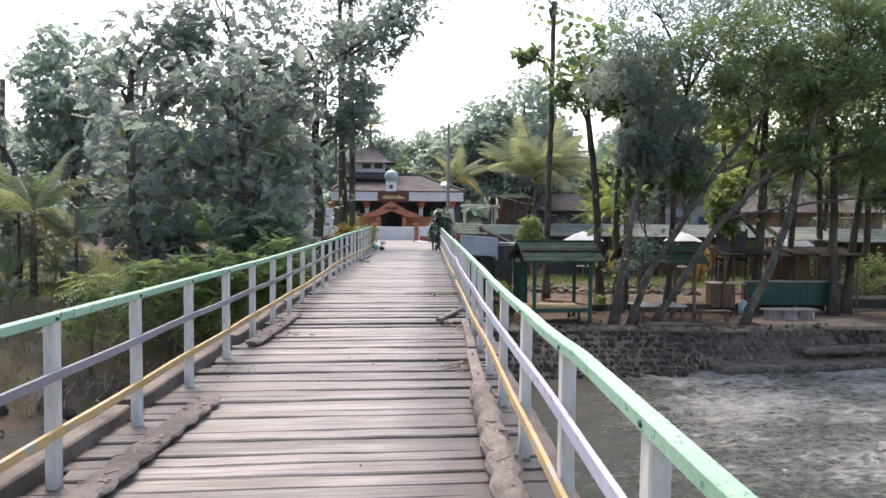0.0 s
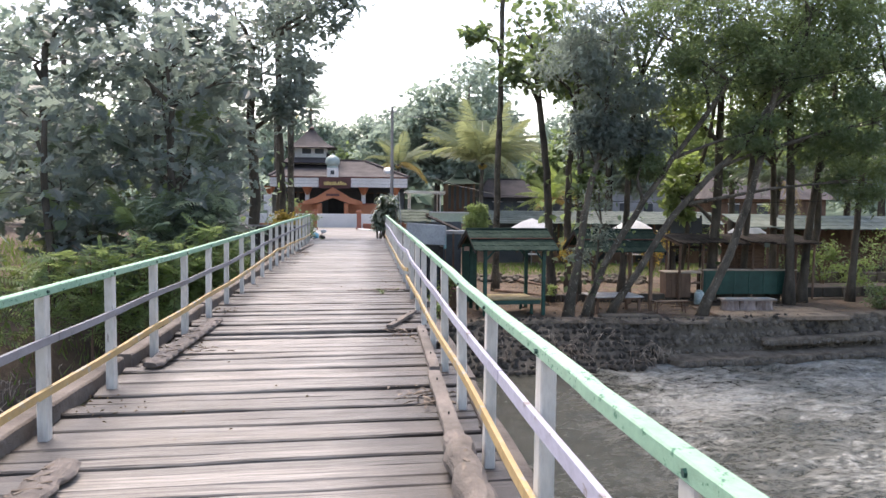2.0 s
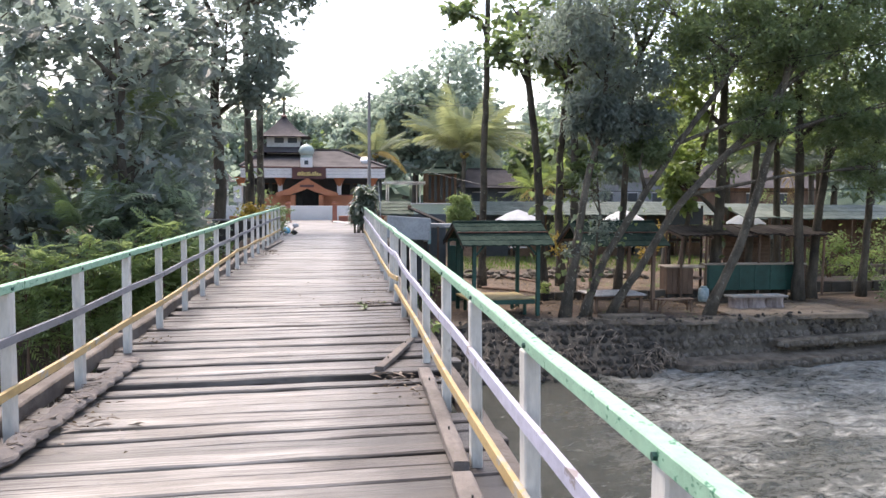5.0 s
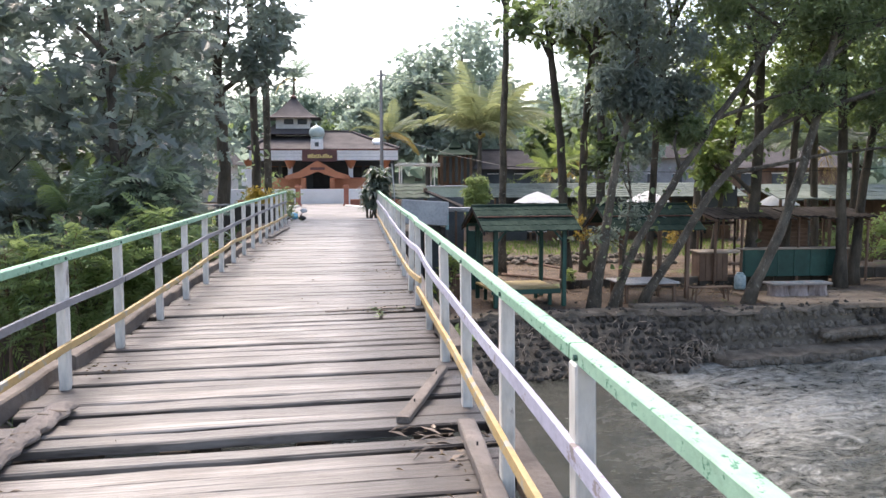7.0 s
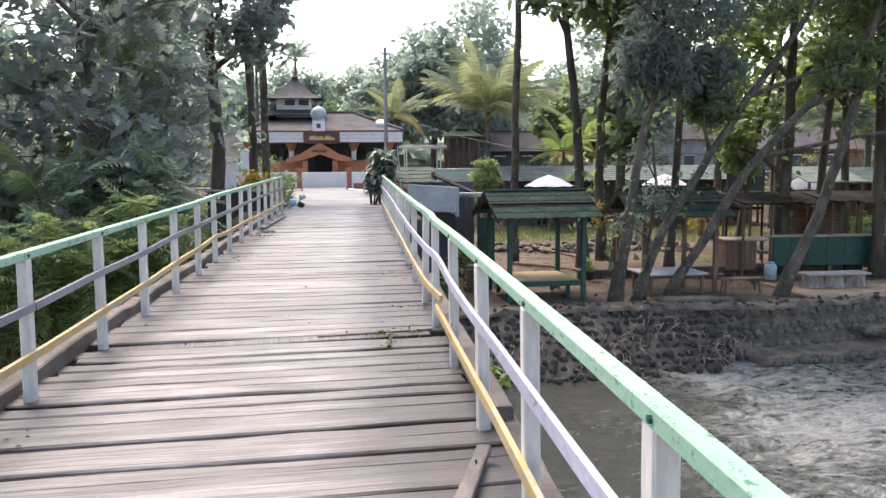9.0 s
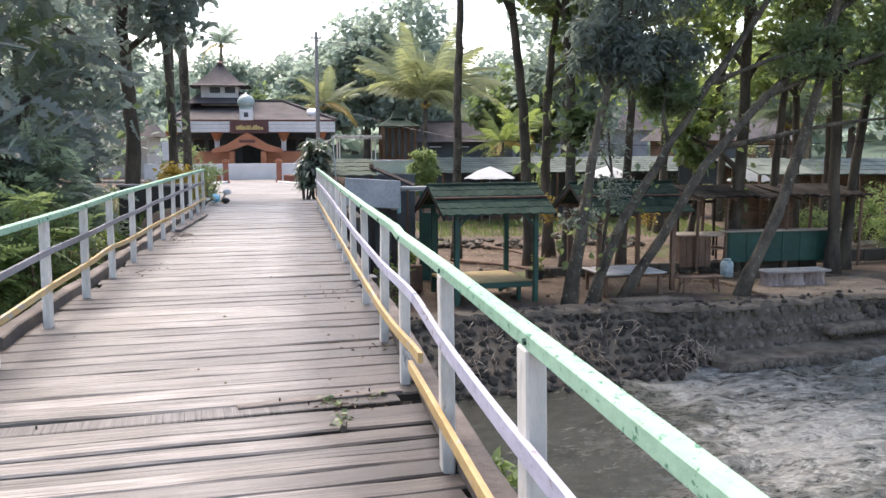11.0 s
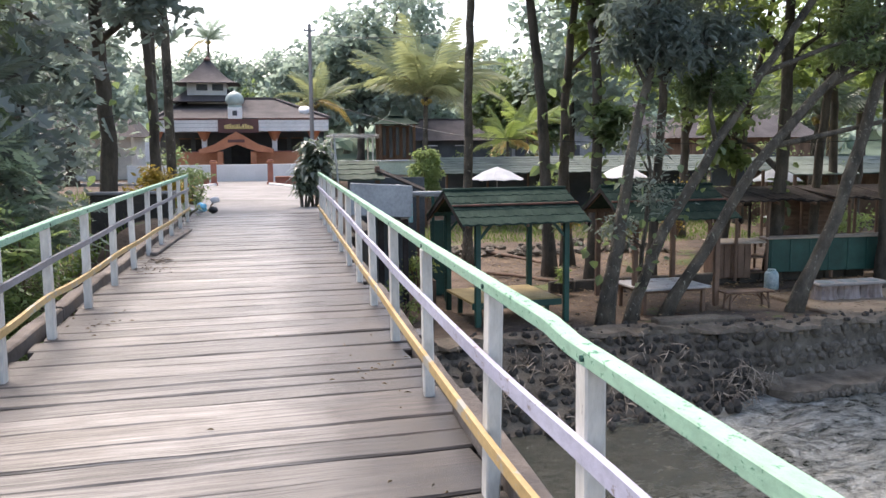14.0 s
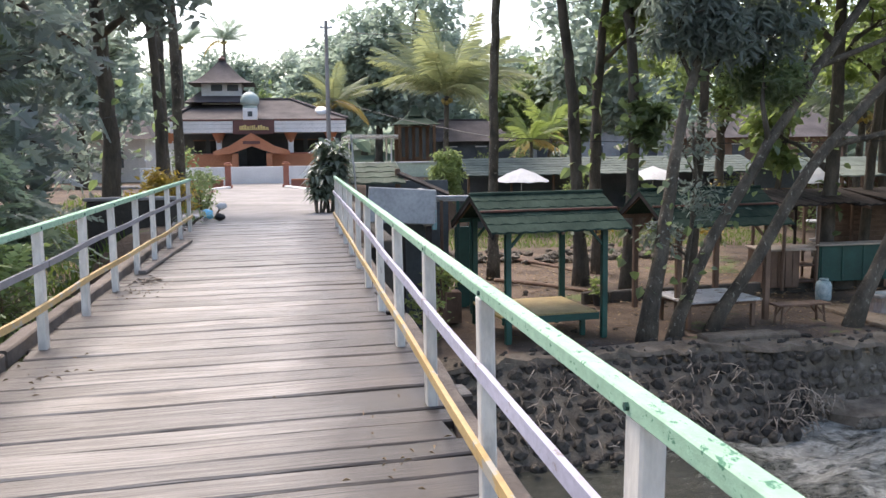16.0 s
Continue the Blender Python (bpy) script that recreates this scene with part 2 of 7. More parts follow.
LIMEWALL = surface("lime_green_wall", (0.50, 0.57, 0.43), (0.66, 0.71, 0.57), 0.75, 0.8, 15, (1, 1, 1), 0.25, 0.01)
DRY = surface("dry_flood_litter", (0.16, 0.12, 0.09), (0.40, 0.33, 0.26), 0.9, 3, 20, (1, 1, 1), 0.4, 0.02, vary=(0.5, 1.3), island=True)
PALESHEET = surface("pale_green_sheet", (0.12, 0.15, 0.13), (0.24, 0.28, 0.25), 0.7, 1.5, 18, (1, 1, 1), 0.3, 0.02, chips=(0.16, 0.13, 0.10), chip_at=0.63)
TABLETOP = surface("worn_white_tabletop", (0.42, 0.40, 0.37), (0.62, 0.60, 0.57), 0.6, 3.0, 18, (1, 1, 1), 0.3, 0.01, chips=(0.19, 0.13, 0.09), chip_at=0.57, chip_scale=5)
OLDRED = surface("weathered_red_paint", (0.050, 0.032, 0.024), (0.17, 0.070, 0.050), 0.85, 2.5, 25, (1, 1, 1), 0.3, 0.02)
LEAFLITTER = surface("fallen_leaves", (0.14, 0.095, 0.055), (0.32, 0.23, 0.13), 0.8, 3, 20, (1, 1, 1), 0.3, 0.01, vary=(0.5, 1.4), island=True)

DARKLEAF = leaf_material("dark_leaf", (0.092, 0.113, 0.104), (0.176, 0.203, 0.188), (0.28, 0.345, 0.28), 0.30, 0.55)
MIDLEAF = leaf_material("green_leaf", (0.070, 0.098, 0.062), (0.145, 0.182, 0.105), (0.30, 0.41, 0.15), 0.38, 0.42)
FERNLEAF = leaf_material("fern_leaflet", (0.12, 0.155, 0.115), (0.225, 0.27, 0.20), (0.34, 0.44, 0.28), 0.34, 0.52)
FRESHLEAF = leaf_material("fresh_leaflet", (0.13, 0.19, 0.07), (0.25, 0.32, 0.13), (0.40, 0.50, 0.18), 0.45, 0.45)
BRIGHTLEAF = leaf_material("bright_leaf", (0.085, 0.118, 0.05), (0.17, 0.21, 0.095), (0.40, 0.52, 0.15), 0.42, 0.45)
# far leaves are paled and blued: distance haze mixed into their colour
FARLEAF = leaf_material("hazed_far_leaf", (0.16, 0.205, 0.18), (0.275, 0.33, 0.285), (0.38, 0.47, 0.37), 0.6, 0.55)
PALMLEAF = leaf_material("palm_leaflet", (0.17, 0.205, 0.125), (0.31, 0.34, 0.21), (0.40, 0.44, 0.20), 0.4, 0.4)
OLDFROND = leaf_material("yellowing_leaflet", (0.32, 0.24, 0.07), (0.44, 0.33, 0.11), (0.55, 0.42, 0.12), 0.5, 0.35)
CROTON = leaf_material("yellow_croton_leaf", (0.15, 0.12, 0.03), (0.42, 0.30, 0.05), (0.50, 0.37, 0.07), 0.4, 0.35)
REDLEAF = leaf_material("red_leaf", (0.20, 0.05, 0.03), (0.32, 0.10, 0.05), (0.45, 0.15, 0.06), 0.45, 0.35)
SILVERLEAF = leaf_material("broad_grey_green_leaf", (0.10, 0.125, 0.10), (0.24, 0.27, 0.22), (0.24, 0.32, 0.18), 0.25, 0.35)
GRASSLEAF = leaf_material("grass_blade", (0.05, 0.10, 0.022), (0.12, 0.18, 0.05), (0.22, 0.32, 0.07), 0.6, 0.4)


def water_material():
    """Olive silty water; broken white water thickens where the bed grows shallow."""
    m, n, l, b = nodes_of("silty_river_water")
    v = coords(n, l, (0.85, 1.2, 1), False)
    warp = noise_node(n, l, v, 0.8, 4)
    ad = n.new("ShaderNodeVectorMath")
    l.new(v, ad.inputs[0])
    l.new(warp, ad.inputs[1])
    big = noise_node(n, l, v, 0.30, 3)
    fine = noise_node(n, l, ad.outputs["Vector"], 3.6, 12, 0.74)
    sep, shoal = n.new("ShaderNodeSeparateXYZ"), n.new("ShaderNodeMapRange")
    l.new(n.new("ShaderNodeTexCoord").outputs["Object"], sep.inputs[0])
    l.new(sep.outputs["X"], shoal.inputs["Value"])
    shoal.inputs["From Min"].default_value, shoal.inputs["From Max"].default_value = 5.2, 9.0
    shoal.inputs["To Min"].default_value, shoal.inputs["To Max"].default_value = -0.26, 0.055
    mul, add = n.new("ShaderNodeMath"), n.new("ShaderNodeMath")
    mul.operation = "MULTIPLY_ADD"
    l.new(big, mul.inputs[0])
    mul.inputs[1].default_value = 0.75
    l.new(fine, mul.inputs[2])
    l.new(mul.outputs[0], add.inputs[0])
    l.new(shoal.outputs["Result"], add.inputs[1])
    foam = ramp(n, l, add.outputs[0], [(0.86, (0, 0, 0)), (0.95, (0.08, 0.08, 0.08)), (1.06, (0.32, 0.32, 0.32))])
    line = noise_node(n, l, ad.outputs["Vector"], 2.6, 8, 0.62)
    off, crest = n.new("ShaderNodeMath"), n.new("ShaderNodeMath")
    off.operation, off.inputs[1].default_value = "SUBTRACT", 0.5
    l.new(line, off.inputs[0])
    crest.operation = "ABSOLUTE"
    l.new(off.outputs[0], crest.inputs[0])
    strand = ramp(n, l, crest.outputs[0], [(0.0, (1, 1, 1)), (0.012, (0.55, 0.55, 0.55)), (0.05, (0.0, 0.0, 0.0))])
    where = ramp(n, l, add.outputs[0], [(0.72, (0, 0, 0)), (0.94, (0.26, 0.26, 0.26))])
    foam = mixc(n, l, 1.0, foam, mixc(n, l, 1.0, strand, where, "MULTIPLY"), "ADD")
    body = ramp(n, l, fine, [(0.35, (0.040, 0.043, 0.033)), (0.65, (0.090, 0.091, 0.073))])
    l.new(mixc(n, l, foam, body, (0.72, 0.72, 0.66)), b.inputs["Base Color"])
    l.new(ramp(n, l, foam, [(0.0, (0.27, 0.27, 0.27)), (0.4, (0.8, 0.8, 0.8))]), b.inputs["Roughness"])
    b.inputs["Specular IOR Level"].default_value = 0.4
    bump(n, l, b, fine, 1.0, 0.16)
    return m


GREYRAIL = surface("grey_lavender_paint", (0.15, 0.148, 0.155), (0.29, 0.28, 0.30), 0.5, 1.5, 30, (1, 0.5, 1), 0.25, 0.008, chips=(0.12, 0.11, 0.11), chip_at=0.62)
WATER = water_material()

# ---- shape helpers ----


class Shape:
    """Vertices and faces gathered into one mesh."""

    def __init__(self):
        self.v, self.f = [], []

    def add(self, verts, faces, m=None):
        k = len(self.v)
        self.v += [tuple(m @ Vector(p)) for p in verts] if m is not None else [tuple(p) for p in verts]
        self.f += [tuple(i + k for i in f) for f in faces]
        return self

    def block(self, size, centre=(0, 0, 0), r=0.006, m=None):
        """A box with chamfered edges."""
        h = [s / 2 for s in size]
        r = min(r, *[a * 0.45 for a in h])
        ids, verts = {}, []
        for sx in (-1, 1):
            for sy in (-1, 1):
                for sz in (-1, 1):
                    s = (sx, sy, sz)
                    for ax in range(3):
                        ids[s, ax] = len(verts)
                        verts.append(tuple(centre[i] + s[i] * (h[i] - (0 if i == ax else r)) for i in range(3)))
        faces = []

        def put(loop):
            a, b, c = (Vector(verts[i]) for i in loop[:3])
            mid = sum((Vector(verts[i]) for i in loop), Vector()) / len(loop) - Vector(centre)
            faces.append(tuple(loop) if (b - a).cross(c - b).dot(mid) > 0 else tuple(reversed(loop)))

        for ax in range(3):
            u, w = [i for i in range(3) if i != ax]
            for s in (-1, 1):
                loop = []
                for a, b in ((-1, -1), (1, -1), (1, 1), (-1, 1)):
                    k = [0, 0, 0]
                    k[ax], k[u], k[w] = s, a, b
                    loop.append(ids[tuple(k), ax])
                put(loop)
            for a in (-1, 1):
                for b in (-1, 1):
                    lo, hi = [0, 0, 0], [0, 0, 0]
                    lo[ax], hi[ax] = -1, 1
                    lo[u] = hi[u] = a
                    lo[w] = hi[w] = b
                    lo, hi = tuple(lo), tuple(hi)
                    put([ids[lo, u], ids[hi, u], ids[hi, w], ids[lo, w]])
        for sx in (-1, 1):
            for sy in (-1, 1):
                for sz in (-1, 1):
                    put([ids[(sx, sy, sz), ax] for ax in range(3)])
        return self.add(verts, faces, m)

    def tube(self, points, radii, n=8, m=None, rough=0.0, rng=random):
        """A swept tube through points, closed at both ends."""
        pts = [Vector(p) for p in points]
        if isinstance(radii, (int, float)):
            radii = [radii] * len(pts)
        verts, faces, side = [], [], None
        for i, p in enumerate(pts):
            d = (pts[min(i + 1, len(pts) - 1)] - pts[max(i - 1, 0)]).normalized()
            if side is None:
                side = d.orthogonal().normalized()
            side = (side - d * side.dot(d)).normalized()
            up = d.cross(side)
            for j in range(n):
                a = 2 * math.pi * j / n
                rr = radii[i] * (1 + rough * rng.uniform(-1, 1))
                verts.append(p + side * (rr * math.cos(a)) + up * (rr * math.sin(a)))
        for i in range(len(pts) - 1):
            for j in range(n):
                k = (j + 1) % n
                faces.append((i * n + j, i * n + k, (i + 1) * n + k, (i + 1) * n + j))
        faces.append(tuple(reversed(range(n))))
        faces.append(tuple(range((len(pts) - 1) * n, len(pts) * n)))
        return self.add(verts, faces, m)

    def turned(self, profile, n=24, m=None):
        """A turned body from (radius, height) pairs."""
        verts = [(r * math.cos(2 * math.pi * j / n), r * math.sin(2 * math.pi * j / n), z) for r, z in profile for j in range(n)]
        faces = [(i * n + j, i * n + (j + 1) % n, (i + 1) * n + (j + 1) % n, (i + 1) * n + j) for i in range(len(profile) - 1) for j in range(n)]
        faces.append(tuple(reversed(range(n))))
        faces.append(tuple(range((len(profile) - 1) * n, len(profile) * n)))
        return self.add(verts, faces, m)

    def mesh(self, name, material, smooth=False):
        me = bpy.data.meshes.new(name)
        me.from_pydata(self.v, [], self.f)
        me.materials.append(material)
        if smooth:
            me.polygons.foreach_set("use_smooth", [True] * len(me.polygons))
        me.update()
        return me


def thing(name, at=(0, 0, 0), turn=0.0, label="", category="", group="", kind=""):
    ob = new(name)
    ob.matrix_basis = pose(*at, 0, 0, turn)
    return tagged(ob, label, category, group, kind)


def part(name, shape, material, parent=None, label="", smooth=False, m=None):
    me = shape if isinstance(shape, bpy.types.Mesh) else shape.mesh(name, material, smooth)
    ob = new(name, me)
    ob.parent = parent
    if m is not None:
        ob.matrix_basis = m
    return tagged(ob, label)


def box(x0, x1, y0, y1, z0, z1, r=0.006):
    return Shape().block((x1 - x0, y1 - y0, z1 - z0), ((x0 + x1) / 2, (y0 + y1) / 2, (z0 + z1) / 2), r)


def beam(a, b, w, h, r=0.006):
    """A squared timber from a to b: w wide, h high."""
    a, b = Vector(a), Vector(b)
    d = b - a
    rot = d.to_track_quat("Y", "Z").to_matrix().to_4x4()
    return Shape().block((w, d.length, h), (0, 0, 0), r, Matrix.Translation((a + b) / 2) @ rot)


def sheet_mesh(name, xs, ys, height, material, smooth=True):
    xs, ys = np.asarray(xs), np.asarray(ys)
    gx, gy = np.meshgrid(xs, ys)
    gz = height(gx, gy)
    v = np.stack([gx, gy, gz], -1).reshape(-1, 3)
    nx, ny = len(xs), len(ys)
    idx = np.arange(nx * ny).reshape(ny, nx)
    f = np.stack([idx[:-1, :-1], idx[:-1, 1:], idx[1:, 1:], idx[1:, :-1]], -1).reshape(-1, 4)
    return grid_mesh(name, v, f, material, smooth)


def grid_mesh(name, v, f, material, smooth=False):
    me = bpy.data.meshes.new(name)
    k = f.shape[1]
    me.vertices.add(len(v))
    me.vertices.foreach_set("co", np.ascontiguousarray(v, dtype=np.float32).ravel())
    me.loops.add(f.size)
    me.loops.foreach_set("vertex_index", np.ascontiguousarray(f, dtype=np.int32).ravel())
    me.polygons.add(len(f))
    me.polygons.foreach_set("loop_start", np.arange(0, f.size, k, dtype=np.int32))
    me.polygons.foreach_set("loop_total", np.full(len(f), k, dtype=np.int32))
    me.polygons.foreach_set("use_smooth", np.full(len(f), smooth))
    me.materials.append(material)
    me.update(calc_edges=True)
    me.validate()
    return me


def lines(spans):
    """Grid lines: (start, end, step) spans end to end."""
    out = []
    for a, b, s in spans:
        out += list(np.arange(a, b - 1e-6, s))
    return out + [spans[-1][1]]


def waves(x, y, seed, n, lo, hi):
    rng = np.random.RandomState(seed)
    z = np.zeros_like(x)
    for _ in range(n):
        k = np.exp(rng.uniform(np.log(lo), np.log(hi)))
        a = rng.uniform(0, 2 * np.pi)
        z += np.sin((x * np.cos(a) + y * np.sin(a)) * k + rng.uniform(0, 6.28)) * (lo / k) ** 0.8
    return z / math.sqrt(n)


def ease(a, b, v):
    t = np.clip((v - a) / (b - a), 0, 1)
    return t * t * (3 - 2 * t)


# ---- ground, river, road ----
DECK_END = 31.5


def waterline(x):
    return np.interp(x, [-80, -30, -9, -2, 3, 7, 9.5, 10.5, 16, 40, 90], [-10, 13, 21, 25.5, 28.2, 28.7, 29.3, 29.7, 30.9, 36, 50])


def setback(x):
    """How far the wall's top stands behind its foot: a rubble slope by the bridge, a steep wall downstream."""
    return np.interp(x, [2, 7.5, 9.3, 10.8], [1.75, 1.75, 1.2, 0.32])


def wall_y(x, z):
    """The river wall's face at height z."""
    return float(waterline(x)) + 0.05 + (float(setback(x)) - 0.05) * min(1.0, max(0.0, (z + 4.05) / 1.27))


def road_z(y):
    return np.interp(y, [DECK_END, 62, 75, 90], [-0.02, -0.72, -0.75, -0.6])


def land(x, y):
    b = waterline(x)
    left = -4.3 + 2.9 * ease(-0.5, 7, y - b) + 1.0 * ease(6, 26, y - b)
    right = np.where(y - b < setback(x) + 0.13, -5.0, -2.68 + 0.10 * ease(3, 9, y - b) + 0.30 * ease(12, 20, y - b)) + 2.2 * ease(24.6, 26.2, y - b)
    z = np.where(x < 1.9, left, right)
    top = road_z(y) - 0.06
    strip = ease(-4.2, -2.2, x) * (1 - ease(1.85, 2.05, x)) * ease(29.2, 30.2, y)
    z = z * (1 - strip) + top * strip
    flat = ease(56, 61, y)
    z = z * (1 - flat) + (-0.9) * flat
    z = np.where(y - b < -0.5, -5.4, z)
    near = ease(-10, -14, y)
    z = z * (1 - near) - 0.8 * near
    hill = ease(100, 240, y) * 12.5 * (0.75 + 0.3 * np.sin(x * 0.013 + 1.9)) + ease(-30, -140, x) * 8 * ease(30, 90, y) + ease(60, 200, x) * 14
    z = z + hill * (1 - ease(600, 1500, np.hypot(x, y)))
    rough = waves(x, y, 5, 20, 0.6, 5.0) * 0.05 * (1 - strip) * (1 - ease(250, 400, np.hypot(x, y)))
    return z + np.where(y - b > 0.6, rough, 0)


GX = lines([(-2500, -600, 380), (-600, -120, 60), (-120, -30, 9), (-30, -8, 1.0), (-8, 20, 0.28), (20, 40, 1.2), (40, 120, 8), (120, 600, 60), (600, 2500, 380)])
GY = lines([(-2500, -300, 440), (-300, -30, 30), (-30, 18, 4), (18, 52, 0.3), (52, 80, 1.0), (80, 260, 10), (260, 700, 55), (700, 2500, 360)])
ground = part("ground", sheet_mesh("ground", GX, GY, land, GROUND), GROUND)
tagged(ground, "packed brown earth and grass on the river banks", "ground", kind="structure")


def river_height(x, y):
    amp = 0.20 * ease(3.5, 8, x) + 0.05
    w = waves(x * 0.7, y * 1.1, 11, 44, 1.0, 12.0)
    return -4.12 + amp * (0.6 - np.abs(w))


RX = lines([(-80, -20, 4), (-20, 1, 0.5), (1, 24, 0.14), (24, 45, 0.6), (45, 95, 5)])
RY = lines([(-14, 4, 1.0), (4, 32, 0.15), (32, 52, 1.5)])
river = part("water", sheet_mesh("water", RX, RY, river_height, WATER), WATER)
tagged(river, "grey-green silty river with white foaming rapids", "river", kind="structure")

# road from the bridge to the gate, widening with a curved kerb
road = Shape()
ROAD = [(31.42, -1.75, 1.55), (34, -1.9, 1.7), (40, -2.3, 1.5), (48, -3.2, 1.2), (54, -3.6, 1.2), (58, -3.25, 0.6), (62, -2.75, -0.05), (66, -9, 9), (69, -12, 12)]
rows = []
for (y0, a0, b0), (y1, a1, b1) in zip(ROAD, ROAD[1:]):
    for k in range(6):
        u = k / 6
        rows.append((y0 + (y1 - y0) * u, a0 + (a1 - a0) * u, b0 + (b1 - b0) * u))
rv = [(a + (b - a) * j / 10, y, float(road_z(y)) + 0.012 * math.sin(j * 2.1 + y)) for y, a, b in rows for j in range(11)]
rv += [(a + (b - a) * j / 10, y, float(road_z(y)) - 0.35) for y, a, b in rows for j in (0, 10)]
nr = len(rows)
rf = [(i * 11 + j, i * 11 + j + 1, (i + 1) * 11 + j + 1, (i + 1) * 11 + j) for i in range(nr - 1) for j in range(10)]
base = nr * 11
rf += [(i * 11, (i + 1) * 11, base + 2 * i + 2, base + 2 * i) for i in range(nr - 1)]
rf += [((i + 1) * 11 + 10, i * 11 + 10, base + 2 * i + 1, base + 2 * i + 3) for i in range(nr - 1)]
rf += [tuple(range(10, -1, -1)) + (base, base + 1)]
road.add(rv, rf)
road_ob = part("road", road, CONCRETE, smooth=False)
tagged(road_ob, "pale worn concrete road sloping down to the gate", "road", kind="structure")
for s, col in ((0, 1), (1, 2)):
    kerb = Shape()
    pts = [(r[col] + (-0.06 if s == 0 else 0.06), r[0], float(road_z(r[0])) + 0.03) for r in rows if 44 < r[0] < 62.1]
    kerb.tube(pts, 0.09, 6)
    tagged(part("kerb", kerb, OFFWHITE), "white-painted concrete road kerb", "kerb", kind="structure")

# embankment wall that carries the road above the riverside garden
tagged(part("embankment_wall", box(1.9, 2.12, 28.6, 50, -3.2, -0.12, 0.02), MORTAR), "dark stone embankment wall beside the road", "wall", kind="structure")
tagged(part("bridge_abutment", box(-1.9, 1.9, 29.6, 31.4, -5.5, -0.32, 0.03), MORTAR), "dark stone abutment under the bridge end", "wall", kind="structure")

# ---- bridge ----
L_POSTS = [-6.55, -5.25, -3.95, -2.6, -1.3, 0.0, 1.3, 2.6, 3.90, 5.21, 6.50, 7.84, 9.12, 10.42, 11.78, 13.10, 14.53, 15.82, 17.12, 18.42, 19.65, 20.95, 22.24, 23.50, 24.73, 26.0, 27.3, 28.6, 29.85]
R_POSTS = [-4.9, -3.6, -2.3, -1.0, 0.3, 1.60, 2.95, 4.43, 5.84, 7.14, 8.43, 9.70, 11.06, 12.30, 13.64, 15.02, 16.16, 17.64, 19.07, 20.5, 21.85, 23.2, 24.55, 25.9, 27.25, 28.6, 29.9]
rngb = random.Random(7)
bridge = thing("bridge", (0, 0, 0), label="weathered wooden plank bridge over a river", category="bridge", kind="structure")
for x in (-1.05, -0.35, 0.35, 1.05):
    part("stringer", beam((x, -9, -0.26), (x, 31.3, -0.26), 0.16, 0.34, 0.015), TIMBER, bridge)
for y in np.arange(-8.0, 31, 2.6):
    part("crossbeam", beam((-1.5, y, -0.5), (1.5, y, -0.5), 0.14, 0.14, 0.015), TIMBER, bridge)


def wavy_beam(x, y0, y1, z, w, h, sway, seed, taper=1.0):
    """A rough-sawn timber along y with a slightly crooked line."""
    r = random.Random(seed)
    n = max(3, int((y1 - y0) / 0.35))
    s = Shape()
    v = []
    for i in range(n + 1):
        u = i / n
        y = y0 + (y1 - y0) * u
        dx, dz = sway * math.sin(u * 5 + seed), sway * 0.4 * math.sin(u * 7 + seed * 2)
        ww, hh = w * r.uniform(0.88, 1.08) * (1 + (taper - 1) * u), h * r.uniform(0.9, 1.07)
        c = 0.012
        for px, pz in ((-ww / 2 + c, 0), (ww / 2 - c, 0), (ww / 2, c), (ww / 2, hh - c), (ww / 2 - c, hh), (-ww / 2 + c, hh), (-ww / 2, hh - c), (-ww / 2, c)):
            v.append((x + dx + px, y, z + dz + pz))
    f = [(i * 8 + j, i * 8 + (j + 1) % 8, (i + 1) * 8 + (j + 1) % 8, (i + 1) * 8 + j) for i in range(n) for j in range(8)]
    f += [tuple(reversed(range(8))), tuple(range(n * 8, n * 8 + 8))]
    return s.add(v, f)


# kerb timbers along the deck's edges, in lengths with gaps
for k, (y0, y1) in enumerate([(-6, -1.5), (-1.2, 2.9), (3.2, 5.4), (5.5, 8.6), (8.75, 12.2), (12.3, 16.2), (16.35, 20.4), (20.5, 24.9), (25.0, 29.9)]):
    part("edge_timber", wavy_beam(-1.39, y0, y1, -0.035, 0.12, 0.13, 0.012, k + 3), TIMBER, bridge)
for k, (y0, y1) in enumerate([(-6, -1), (-0.8, 3.4), (3.6, 7.9), (8.0, 12.6), (12.9, 16.9), (17.0, 21.6), (21.7, 26.4), (26.5, 31.2)]):
    part("edge_timber", wavy_beam(1.37, y0, y1, -0.10, 0.11, 0.13, 0.012, k + 23), TIMBER, bridge)


part("edge_timber", wavy_beam(1.335, 12.3, 17.3, -0.015, 0.11, 0.13, 0.015, 41), TIMBER, bridge, "dark cracked timber lying outside the posts")


def strip_rail(points, w, h):
    """A flat rail through points: w deep, h high."""
    s = Shape()
    v = []
    for x, y, z in points:
        v += [(x - w / 2, y, z - h / 2), (x + w / 2, y, z - h / 2), (x + w / 2, y, z + h / 2), (x - w / 2, y, z + h / 2)]
    n = len(points)
    f = [(i * 4 + j, i * 4 + (j + 1) % 4, i * 4 + 4 + (j + 1) % 4, i * 4 + 4 + j) for i in range(n - 1) for j in range(4)]
    f += [(3, 2, 1, 0), tuple(range(n * 4 - 4, n * 4))]
    return s.add(v, f)


